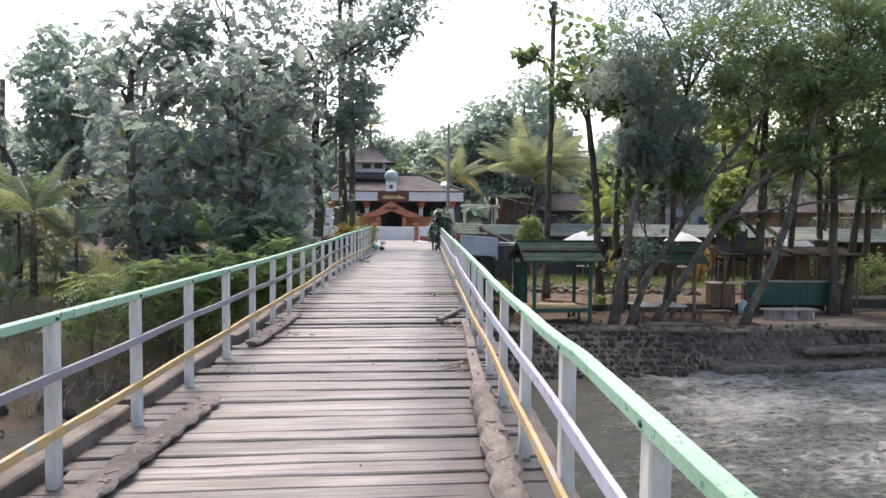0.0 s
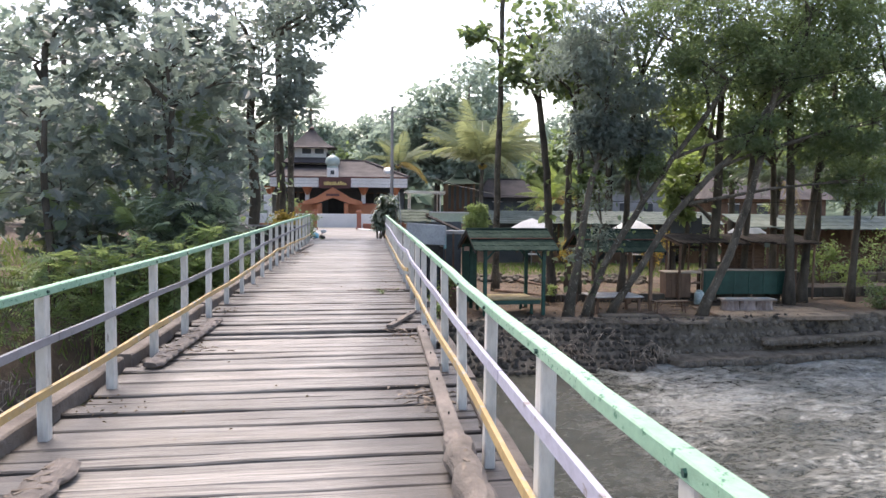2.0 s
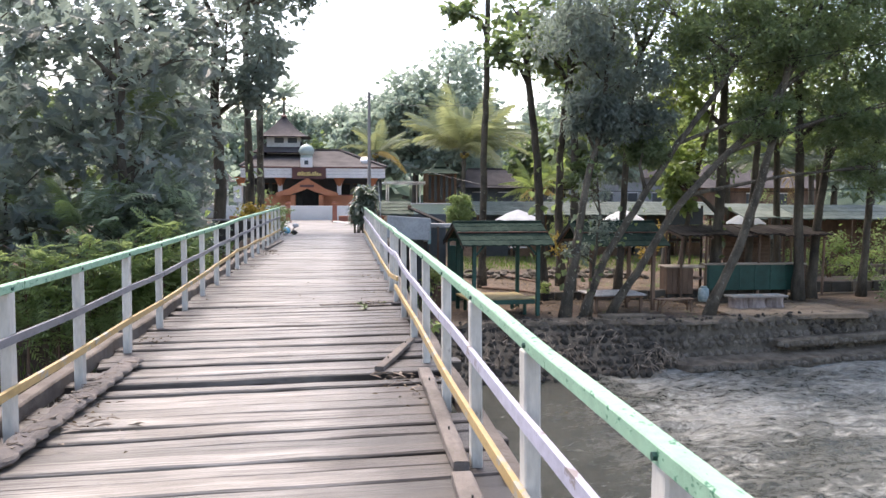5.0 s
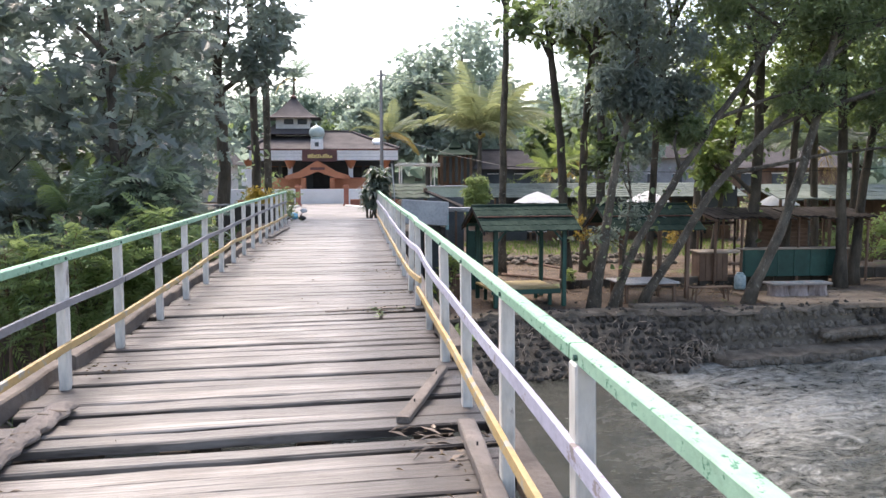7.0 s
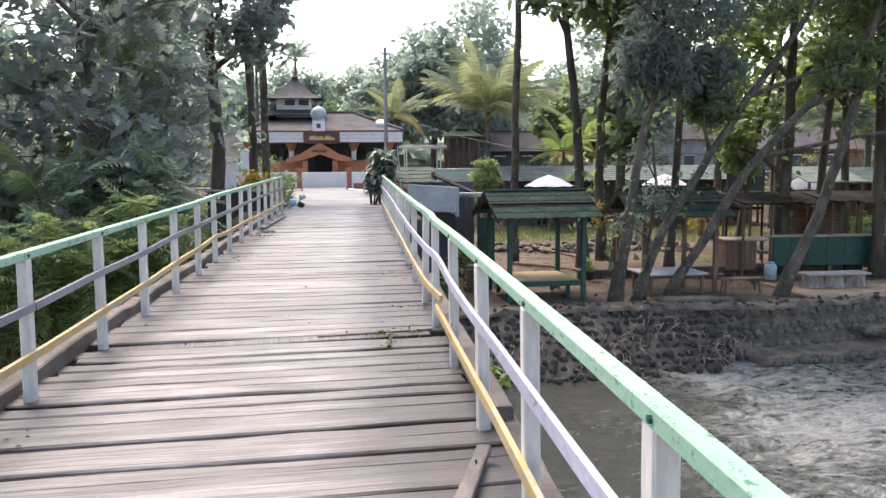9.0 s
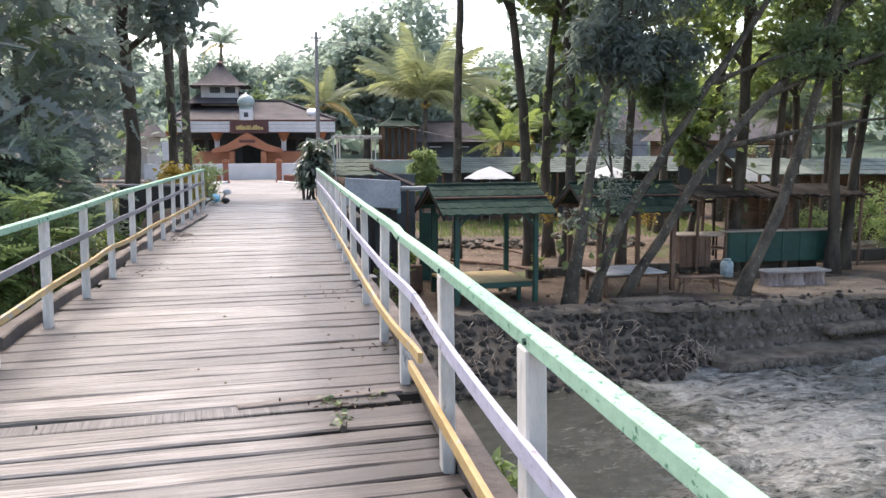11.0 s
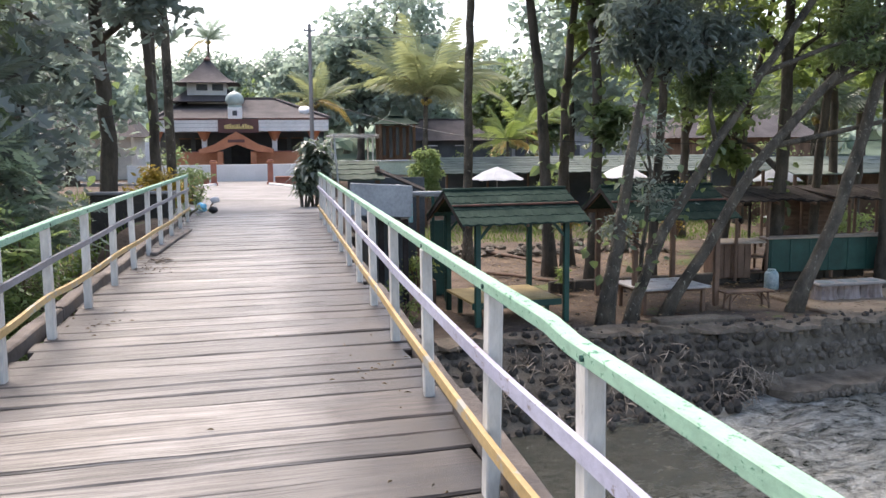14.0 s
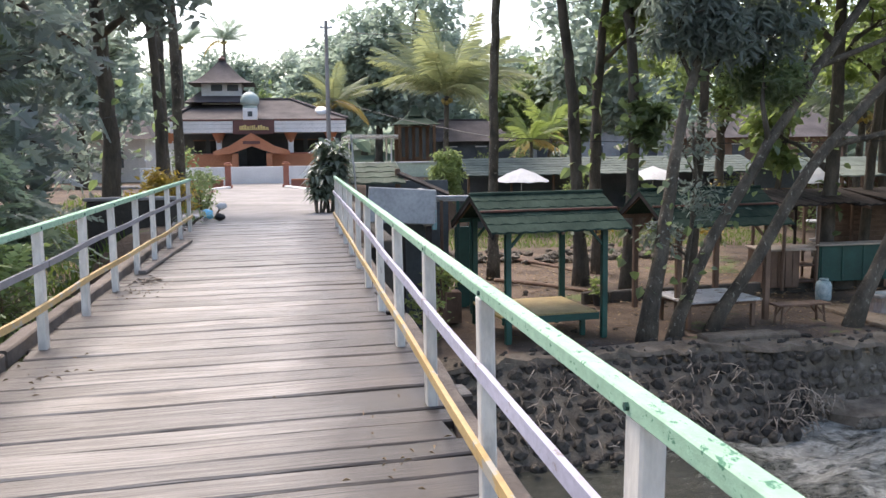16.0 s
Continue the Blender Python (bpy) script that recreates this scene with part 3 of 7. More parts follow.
def rail_wave(side, y):
    """How far the rails rise and sag along the bridge."""
    if side > 0:
        return float(np.interp(y, [-6, 2.6, 3.1, 3.65, 4.4, 5.4, 6.4, 6.94, 7.8, 10.6, 12.3, 13.4, 14.0, 15.15, 15.36, 16.4, 17.7, 31], [0.04, 0.036, 0.018, 0.006, 0.0, -0.015, -0.019, -0.022, -0.010, -0.003, 0.001, 0.003, 0.002, -0.004, 0.013, 0.007, 0.0, 0.007]))
    return float(np.interp(y, [-6, 3, 5, 7, 10, 14, 18, 20, 29], [0.022, 0.017, 0.003, -0.005, -0.023, -0.023, -0.018, 0.007, 0.007]))


def rail_piece(side, a, b, dx):
    """A length of top rail that follows the bridge's wave."""
    n = max(2, int((b - a) / 0.1))
    w, h, c, v = 0.027, 0.048, 0.005, []
    for i in range(n + 1):
        y = a + (b - a) * i / n
        z = 0.822 + rail_wave(side, min(max(y, a + 0.06), b - 0.06))
        x = side * 1.226 + dx
        for px, pz in ((-w + c, 0), (w - c, 0), (w, c), (w, h - c), (w - c, h), (-w + c, h), (-w, h - c), (-w, c)):
            v.append((x + px, y, z + pz))
    f = [(i * 8 + j, i * 8 + (j + 1) % 8, (i + 1) * 8 + (j + 1) % 8, (i + 1) * 8 + j) for i in range(n) for j in range(8)]
    f += [tuple(reversed(range(8))), tuple(range(n * 8, n * 8 + 8))]
    return Shape().add(v, [tuple(reversed(q)) for q in f])


def railing(side, posts, label):
    """side -1 or 1; the inner face of the posts stands at x = 1.2."""
    rl = thing("bridge_railing", (0, 0, 0), label=label, category="railing", group="bridge railings", kind="structure")
    post = Shape().block((0.058, 0.092, 1.12), (0, 0, 0.24), 0.007).mesh("post", WHITE)
    for i, y in enumerate(posts):
        lean = rngb.uniform(-0.9, 0.9)
        part("post", post, WHITE, rl, m=pose(side * 1.231, y, rail_wave(side, y) + 0.028, lean, rngb.uniform(-0.8, 0.8), rngb.uniform(-3, 3)))
        part("bolt", Shape().tube([(0, 0, 0), (0, 0, 0.014)], 0.010, 6), GREENPAINT, rl, m=pose(side * 1.203, y - 0.02, 0.845 + rail_wave(side, y), 0, -90 * side, 0))
    # top rail in lengths butted over every third post
    ends = [posts[0] - 0.5] + ([-2.1, 3.75, 8.5, 19.0, 24.3] if side > 0 else [-1.2, 4.1, 9.3, 14.5, 19.8, 25.0]) + [posts[-1] + 0.12]
    for a, b in zip(ends, ends[1:]):
        dx = rngb.uniform(-0.006, 0.006)
        part("top_rail", rail_piece(side, a + 0.003, b - 0.003, dx), MINT, rl, "mint green painted top rail")
    return rl


left_rail = railing(-1, L_POSTS, "bridge railing of white posts with mint green top rail")
right_rail = railing(1, R_POSTS, "bridge railing with mint, lavender and yellow rails")


def run(x, y0, y1, sag, step=0.2):
    """Points of a thin rail along y; sag: (y, height) knots of its bent line."""
    n = max(2, int((y1 - y0) / step))
    ys = [y0 + (y1 - y0) * i / n for i in range(n + 1)]
    ky, kz = zip(*sag)
    return [(x, y, float(np.interp([y - 0.25, y, y + 0.25], ky, kz).mean()) + 0.004 * math.sin(y * 2.3)) for y in ys]


LEFT_MID = [(5, 0.57), (8, 0.56), (10.5, 0.545), (13, 0.535), (15.5, 0.555), (17, 0.575), (20, 0.59), (22.5, 0.605), (30, 0.605)]
LEFT_LOW = [(5, 0.28), (10, 0.275), (14, 0.265), (16.5, 0.30), (18.5, 0.325), (19.4, 0.35), (20.1, 0.315), (22, 0.315), (24, 0.29), (27, 0.25), (30, 0.25)]
RIGHT_MID = [(3, 0.62), (5, 0.60), (6, 0.575), (10, 0.565), (12.4, 0.555), (13.6, 0.57), (14.3, 0.615), (14.9, 0.60), (15.8, 0.575), (17, 0.555), (20, 0.56), (24, 0.60), (30, 0.60)]
RIGHT_LOW = [(2, 0.32), (5, 0.30), (7, 0.31), (9, 0.25), (11, 0.26), (13, 0.25), (14.5, 0.235)]
RIGHT_LOW_FAR = [(14.1, 0.365), (14.6, 0.33), (15.0, 0.30), (15.8, 0.27), (17, 0.245), (22, 0.24), (30, 0.23)]
for y0, y1 in ((-6, 6.6), (6.61, 13.1), (13.12, 21.0), (21.02, 29.9)):
    part("middle_rail", strip_rail(run(-1.190, y0, y1, LEFT_MID), 0.022, 0.045), GREYRAIL, left_rail, "grey painted middle rail")
for y0, y1 in ((-6, 10.6), (10.62, 18.0), (18.02, 29.9)):
    part("lower_rail", strip_rail(run(-1.188, y0, y1, LEFT_LOW), 0.026, 0.045), YELLOW, left_rail, "yellow painted lower rail, bent")
for y0, y1 in ((-6, 5.2), (5.22, 14.3), (14.32, 22.5), (22.52, 30.0)):
    part("middle_rail", strip_rail(run(1.190, y0, y1, RIGHT_MID), 0.022, 0.055), LAVENDER, right_rail, "worn lavender painted middle rail")
part("lower_rail", strip_rail(run(1.186, -6, 14.48, RIGHT_LOW), 0.024, 0.05), YELLOW, right_rail, "yellow painted lower rail with a broken end")
part("lower_rail", strip_rail(run(1.188, 14.12, 30.0, RIGHT_LOW_FAR), 0.024, 0.05), YELLOW, right_rail, "yellow painted lower rail with a loose end")

# ---- loose timber and litter on the bridge ----


def rough_log(name, a, b, r, seed, label, flat=1.0):
    rg = random.Random(seed)
    a, b = Vector(a), Vector(b)
    d = b - a
    n = 60
    pts = [(Vector((0.012 * math.sin(i * 1.3 + seed), d.length * i / n, 0.008 * math.sin(i * 2.1)))) for i in range(n + 1)]
    rad = [r * (1 + 0.025 * math.sin(i * 0.9 + seed) + rg.uniform(-0.06, 0.06)) * (0.85 if i in (0, n) else 1) for i in range(n + 1)]
    t = thing(name, (0, 0, 0), label=label, category="log")
    s = Shape().tube(pts, rad, 14, rough=0.05, rng=rg)
    s.v = [(x, y, z * flat) for x, y, z in s.v]
    rot = d.to_track_quat("Y", "Z").to_matrix().to_4x4()
    t.matrix_basis = Matrix.Translation(a) @ rot
    part("trunk_piece", s, LOG, t)
    for k in range(30):
        y = d.length * rg.uniform(0.03, 0.97)
        part("bark_strip", Shape().block((0.016, rg.uniform(0.05, 0.13), 0.006), (0, 0, 0), 0.002), DRY, t,
             m=pose(rg.uniform(-0.5, 0.5) * r, y, r * flat * 0.97, rg.uniform(-6, 6), rg.uniform(-16, 16), rg.uniform(-80, 80)))
    return t


rough_log("timber_log", (-1.0, 2.4, 0.04), (-0.90, 5.88, 0.035), 0.085, 3, "rough flattened timber slab lying along the deck edge", 0.42)
rough_log("timber_log", (-1.11, 8.5, 0.04), (-1.05, 11.2, 0.035), 0.075, 5, "weathered grey slab lying beside the railing posts", 0.42)
rough_log("timber_log", (1.05, 0.9, 0.075), (1.08, 6.05, 0.075), 0.082, 8, "fibrous peeling log laid along the deck edge", 0.95)


def board(name, a, b, w, h, label, mat=TIMBER):
    t = thing(name, (0, 0, 0), label=label, category="board")
    a, b = Vector(a), Vector(b)
    d = b - a
    t.matrix_basis = Matrix.Translation(a) @ d.to_track_quat("Y", "Z").to_matrix().to_4x4()
    s = Shape()
    n = 6
    rg = random.Random(int(a.y * 100))
    v = []
    for i in range(n + 1):
        y = d.length * i / n
        ww = w * rg.uniform(0.85, 1.05)
        v += [(-ww / 2, y, -h / 2), (ww / 2, y, -h / 2), (ww / 2, y, h / 2 - 0.005), (ww / 2 - 0.008, y, h / 2), (-ww / 2 + 0.008, y, h / 2), (-ww / 2, y, h / 2 - 0.005)]
    f = [(i * 6 + j, i * 6 + (j + 1) % 6, i * 6 + 6 + (j + 1) % 6, i * 6 + 6 + j) for i in range(n) for j in range(6)] + [tuple(reversed(range(6))), tuple(range(n * 6, n * 6 + 6))]
    s.add(v, f)
    part("plank_piece", s, mat, t)
    for k in (0.25, 0.8):
        part("nail", Shape().tube([(0, d.length * k, h / 2 - 0.004), (0, d.length * k, h / 2 + 0.018)], 0.005, 6), BLACK, t, "bent rusty nail")
    return t


board("loose_board", (0.84, 10.7, 0.03), (1.17, 11.85, 0.05), 0.068, 0.035, "short broken board lying askew on the deck", LOG)
board("loose_board", (1.14, 8.3, 0.03), (1.17, 10.6, 0.03), 0.09, 0.05, "grey plank nailed along the deck edge", LOG)
board("loose_board", (1.10, 6.25, 0.03), (1.12, 8.15, 0.03), 0.11, 0.05, "grey plank nailed along the deck edge", LOG)
board("loose_board", (-1.16, 24.6, 0.03), (-1.02, 27.9, 0.03), 0.08, 0.035, "thin plank lying along the foot of the railing", LOG)
board("loose_board", (-1.25, 14.48, -0.036), (1.15, 14.74, -0.014), 0.17, 0.035, "split and crumbling cross board", PLANK)
board("loose_board", (0.30, 14.70, -0.006), (1.18, 14.84, 0.006), 0.08, 0.03, "splintered piece of a broken deck board", LOG)
steel_box = thing("bracket_box", (1.36, 5.0, -0.05), label="small black steel bracket under the railing", category="bracket")
part("plate", box(-0.05, 0.05, -0.05, 0.05, -0.06, 0.06), BLACK, steel_box)
part("bolt", Shape().tube([(0.0, -0.05, 0), (0.0, -0.075, 0)], 0.018, 6), STEEL, steel_box)


def scatter(name, spots, size, material, label, category, seed, flat=True):
    """Many small flakes of litter as one uncounted stuff object."""
    rg = random.Random(seed)
    s = Shape()
    for x, y, z, count, spread in spots:
        for _ in range(count):
            px, py = rg.gauss(x, spread), rg.gauss(y, spread * 1.6)
            l, w = size * rg.uniform(0.5, 1.4), size * rg.uniform(0.12, 0.35)
            m = pose(px, py, z + rg.uniform(0.004, 0.02), rg.uniform(-14, 14), rg.uniform(-14, 14), rg.uniform(0, 360))
            s.add([(-l, 0, 0), (0, -w, 0.012), (l, 0, 0.004), (0, w, 0.01)], [(0, 1, 2), (0, 2, 3)], m)
    ob = part(name, s, material)
    return tagged(ob, label, category, kind="stuff")


scatter("fallen_leaves", [(0.80, 14.60, 0.0, 22, 0.09), (0.98, 14.64, 0.0, 14, 0.09), (1.0, 18.2, 0.0, 25, 0.2), (-1.0, 23.2, 0.0, 40, 0.12), (-1.0, 20.2, 0.0, 20, 0.15),
                          (1.0, 10.0, 0.0, 18, 0.15), (-1.0, 9.6, 0.0, 30, 0.12), (-1.05, 7.2, 0.0, 30, 0.12), (1.05, 16, 0.0, 20, 0.15), (-1.1, 12.2, 0, 25, 0.1), (0, 16, 0, 10, 1.2), (0, 8, 0, 12, 1.2)],
        0.018, LEAFLITTER, "dry fallen leaves and splinters on the planks", "leaves", 4)
scatter("dry_straw", [(-1.0, 9.4, 0.01, 40, 0.16), (1.02, 7.4, 0.0, 50, 0.12), (-1.02, 24.0, 0.0, 40, 0.1), (1.0, 10.4, 0, 30, 0.12)], 0.05, DRY, "dry straw and bark fibres along the deck edges", "straw", 5)

# low dark retaining wall beside the road where the railing ends
rw = thing("roadside_wall", (0, 0, 0), label="low dark stone wall holding the roadside planting", category="wall", kind="structure")
part("wall_body", box(-3.4, -1.72, 32.2, 32.45, -1.6, 0.40, 0.02), MORTAR, rw)
part("coping", box(-3.45, -1.68, 32.16, 32.49, 0.40, 0.46, 0.012), CONCRETE, rw, "thin pale coping")

# rubbish heap at the end of the deck
heap = thing("litter_heap", (-1.02, 32.15, -0.04), label="small heap of dumped plastic rubbish on the road", category="litter")
rgl = random.Random(5)


def crumple(r, seed, squash=1.0):
    rg = random.Random(seed)
    s = Shape()
    n, k = 10, 7
    v = []
    for i in range(k):
        a = math.pi * (i + 0.5) / k
        for j in range(n):
            b = 2 * math.pi * j / n
            q = r * rg.uniform(0.75, 1.15)
            v.append((q * math.sin(a) * math.cos(b), q * math.sin(a) * math.sin(b), squash * q * math.cos(a)))
    f = [(i * n + j, (i + 1) * n + j, (i + 1) * n + (j + 1) % n, i * n + (j + 1) % n) for i in range(k - 1) for j in range(n)]
    f += [tuple(range(n)), tuple(reversed(range((k - 1) * n, k * n)))]
    return s.add(v, f)


part("blue_bag", crumple(0.12, 2, 0.75), BLUE, heap, "crumpled bright blue plastic bag", True, pose(-0.12, 0, 0.15, 0, 20, 0))
part("white_bag", crumple(0.10, 3, 0.7), CANVAS, heap, "crumpled white plastic bag", True, pose(0.13, 0.05, 0.30))
part("dark_scrap", crumple(0.11, 4, 0.7), BLACK, heap, "black scrap of tyre rubber", True, pose(0.10, 0, 0.09))
part("stick", Shape().tube([(-0.02, 0, 0.05), (0.12, 0.03, 0.28)], 0.018, 6), BROWNWOOD, heap)
heap2 = thing("litter_heap", (-1.45, 32.4, -0.05), label="pale crumpled sacking lying by the roadside", category="litter")
part("sack", crumple(0.16, 12, 0.45), CANVAS, heap2, "", True, pose(0, 0, 0.07))
part("sack_fold", crumple(0.12, 13, 0.4), OFFWHITE, heap2, "", True, pose(0.22, 0.15, 0.06))

# ---- gate and mosque ----
for x in (-2.9, 0.08):
    g = thing("gate_pillar", (x, 62, -0.74), label="orange-painted square gate pillar with a stepped cap", category="pillar", group="gate pillars")
    part("shaft", box(-0.15, 0.15, -0.15, 0.15, 0, 1.18, 0.01), BRICK, g)
    part("foot", box(-0.2, 0.2, -0.2, 0.2, 0, 0.16, 0.01), BRICK, g)
    part("cap", box(-0.2, 0.2, -0.2, 0.2, 1.18, 1.28, 0.015), ORANGE, g)
    part("cap_top", box(-0.15, 0.15, -0.15, 0.15, 1.28, 1.36, 0.02), BRICK, g)
for x0, x1 in ((-6.6, -3.15), (0.33, 4.4)):
    pl = thing("low_wall", (0, 0, 0), label="low brick-red planter wall beside the gate", category="wall", group="gate walls")
    part("wall_body", box(x0, x1, 61.85, 62.1, -0.95, -0.35, 0.015), BRICK, pl)
    part("coping", box(x0, x1, 61.8, 62.15, -0.35, -0.29, 0.01), ORANGE, pl)

MQ = thing("mosque", (-1.8, 70, -0.78), label="single-storey mosque with brown tiled tiered roof, white fascia and orange porch", category="mosque")


def mq(name, shape, mat, label="", parent=None, smooth=False):
    return part(name, shape, mat, parent or MQ, label, smooth)


def hip(x0, x1, y0, y1, z0, rx0, rx1, ry, z1, flare=0.0, steps=6):
    """A hipped roof skin with thickness; flare bends its slope outward at the eaves."""
    s = Shape()
    v, n = [], steps
    for i in range(n + 1):
        u = i / n
        z = z0 + (z1 - z0) * (u ** (1 + flare))
        v += [(x0 + (rx0 - x0) * u, y0 + (ry - y0) * u, z), (x1 + (rx1 - x1) * u, y0 + (ry - y0) * u, z),
              (x1 + (rx1 - x1) * u, y1 + (ry - y1) * u, z), (x0 + (rx0 - x0) * u, y1 + (ry - y1) * u, z)]
    f = [(i * 4 + j, i * 4 + (j + 1) % 4, i * 4 + 4 + (j + 1) % 4, i * 4 + 4 + j) for i in range(n) for j in range(4)]
    f += [(3, 2, 1, 0), tuple(range(n * 4, n * 4 + 4))]
    return s.add(v, f)


mq("plinth", box(-6.2, 6.4, 0.0, 9.5, -0.3, 0.55, 0.02), OFFWHITE)
mq("front_wall", box(-6.4, 7.2, -2.6, -2.4, -0.3, 1.05, 0.02), OFFWHITE, "white-painted low front wall")
# the veranda's shade is put into this wall's dark colour
mq("back_wall", box(-5.4, 5.4, 3.4, 3.6, 0.5, 3.2), SHADEWALL, "hall wall behind the veranda, shade painted into its colour")
for x0, x1 in ((-4.3, -1.0), (0.75, 3.9)):
    low = mq("porch_wall", box(x0, x1, -0.25, -0.05, 0.45, 1.75, 0.015), ORANGE, "orange-painted low porch wall")
    mq("coping", box(x0, x1, -0.3, 0.0, 1.75, 1.82, 0.01), BRICK, "", low)
for x in (-5.0, -2.15, 2.15, 4.6):
    col = mq("column", box(x - 0.16, x + 0.16, 0.15, 0.47, 0.5, 3.1, 0.02), OFFWHITE)
    mq("capital", Shape().turned([(0.18, 2.45), (0.22, 2.6), (0.42, 3.05), (0.44, 3.1)], 12, Matrix.Translation((x, 0.31, 0))), ORANGE, "flared orange column head", col)
for x0, x1 in ((-4.9, -1.25), (1.15, 5.5)):
    fs = mq("fascia", box(x0, x1, -0.62, -0.5, 3.05, 3.78, 0.01), OFFWHITE, "white fascia boards")
    for k in range(2):
        mq("fascia_line", box(x0, x1, -0.635, -0.618, 3.28 + k * 0.25, 3.30 + k * 0.25, 0.002), GREYWALL, "", fs)
    mq("eave_trim", box(x0, x1, -0.66, -0.48, 3.74, 3.86, 0.01), MAROON, "", fs)
mq("veranda_ceiling", box(-4.9, 5.5, -0.5, 3.4, 3.05, 3.12), GREYWALL)
sign = mq("sign_board", box(-1.24, 1.2, -0.72, -0.60, 2.95, 3.80, 0.01), MAROON, "maroon sign board with gilt script")
rgs = random.Random(3)
xx = -0.85
while xx < 0.85:
    w = rgs.uniform(0.06, 0.16)
    h = rgs.uniform(0.10, 0.26)
    mq("script_bar", box(xx, xx + w, -0.745, -0.722, 3.25, 3.25 + h, 0.004), GOLD, "", sign)
    xx += w + rgs.uniform(0.01, 0.04)
mq("script_line", box(-0.85, 0.88, -0.745, -0.722, 3.20, 3.27, 0.004), GOLD, "", sign)
mq("main_roof", hip(-5.0, 5.6, -0.7, 9.5, 3.84, -3.4, 2.2, 4.4, 5.25, 0.12), TILEROOF, "brown tiled main roof")
for a, b in (((-5.0, -0.7, 3.88), (-3.4, 4.4, 5.29)), ((5.6, -0.7, 3.88), (2.2, 4.4, 5.29)), ((-3.4, 4.4, 5.29), (2.2, 4.4, 5.29))):
    mq("ridge_cap", beam(a, b, 0.22, 0.14, 0.03), TILEROOF)
up = mq("upper_storey", box(-3.35, -0.85, 3.2, 5.8, 4.6, 6.35, 0.02), OFFWHITE, "white upper storey with louvre windows")
for k in range(2):
    mq("louvre_window", box(-2.75 + k * 1.0, -2.05 + k * 1.0, 3.15, 3.21, 5.75, 6.15, 0.01), SHADEWALL, "", up)
mq("upper_skirt", hip(-4.35, 0.15, 2.0, 7.0, 5.0, -3.3, -0.9, 4.5, 6.0, 0.1), TILEROOF)
mq("upper_roof", hip(-4.15, -0.05, 2.3, 6.7, 6.22, -2.25, -1.95, 4.5, 7.85, 0.6, 9), TILEROOF, "steep flaring brown tiled upper roof")
mq("finial", Shape().turned([(0.22, 7.78), (0.24, 7.9), (0.1, 7.98), (0.05, 8.1)], 10, Matrix.Translation((-2.1, 4.5, 0))), MAROON)
db = mq("dome_base", box(-0.62, 0.22, -0.85, -0.01, 3.80, 4.5, 0.02), OFFWHITE, "white dome base with a square window")
mq("small_window", box(-0.34, -0.06, -0.88, -0.84, 4.0, 4.3, 0.01), SHADEWALL, "", db)
mq("dome_neck", Shape().turned([(0.44, 4.5), (0.44, 4.62), (0.38, 4.68)], 20, Matrix.Translation((-0.2, -0.43, 0))), DOMEGREY, "", db)
mq("dome", Shape().turned([(0.40, 4.66), (0.52, 4.78), (0.565, 4.95), (0.52, 5.15), (0.40, 5.32), (0.22, 5.43), (0.05, 5.50), (0.02, 5.62)], 24, Matrix.Translation((-0.2, -0.43, 0))), DOMEGREY, "grey-green onion dome", None, True)
mq("roof_dish", Shape().turned([(0.05, 0), (0.3, 0.08), (0.42, 0.2)], 16, pose(4.1, 1.0, 4.25, 40, 0, 0)), OFFWHITE, "white satellite dish", None, True)
# orange porch gable with a curved lower edge and upturned ends
gs = Shape()
gpts_top = [(-2.25, 1.92), (-2.1, 2.0), (-1.3, 2.25), (-0.7, 2.62), (0.0, 3.02), (0.7, 2.62), (1.3, 2.25), (2.1, 2.0), (2.25, 1.92)]
gpts_bot = [(-2.2, 1.72), (-1.9, 1.74), (-1.25, 1.80), (-0.6, 2.02), (0.0, 2.25), (0.6, 2.02), (1.25, 1.80), (1.9, 1.74), (2.2, 1.72)]
n9 = len(gpts_top)
gv = [(x - 0.15, yy, z) for yy in (-1.35, -0.75) for x, z in gpts_top] + [(x - 0.15, yy, z) for yy in (-1.35, -0.75) for x, z in gpts_bot]
gf = []
for i in range(n9 - 1):
    gf += [(2 * n9 + i, 2 * n9 + i + 1, i + 1, i), (n9 + i, n9 + i + 1, 3 * n9 + i + 1, 3 * n9 + i), (i, i + 1, n9 + i + 1, n9 + i), (3 * n9 + i, 3 * n9 + i + 1, 2 * n9 + i + 1, 2 * n9 + i)]
gf += [(0, n9, 3 * n9, 2 * n9), (n9 - 1, 3 * n9 - 1, 4 * n9 - 1, 2 * n9 - 1)]
gs.add(gv, gf)
gable = mq("porch_gable", gs, ORANGE, "orange curved porch gable")
mq("gable_plaque", box(-0.65, 0.35, -1.38, -1.352, 2.36, 2.54, 0.005), MAROON, "", gable)
for s in (-1, 1):
    mq("porch_post", box(s * 1.0 - 0.32, s * 1.0 + 0.02, -1.2, -0.9, 0.3, 1.8, 0.02), ORANGE)
# flat black panels paint the unlit hall into the doorway and windows
mq("doorway", box(-0.68, 0.55, 3.3, 3.38, 0.5, 2.5, 0.01), BLACK, "doorway filled by a black panel for the unlit hall")
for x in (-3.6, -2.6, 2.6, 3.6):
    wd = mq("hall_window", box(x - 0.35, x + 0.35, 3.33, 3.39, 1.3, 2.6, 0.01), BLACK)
    mq("window_frame", box(x - 0.40, x + 0.40, 3.29, 3.345, 2.6, 2.68, 0.01), BROWNWOOD, "", wd)
notice = thing("notice_board", (-5.9, 60.5, -0.9), label="white notice board on a post by the gate", category="sign")
part("panel", box(-0.25, 0.25, -0.03, 0.03, 1.5, 2.5, 0.01), OFFWHITE, notice)
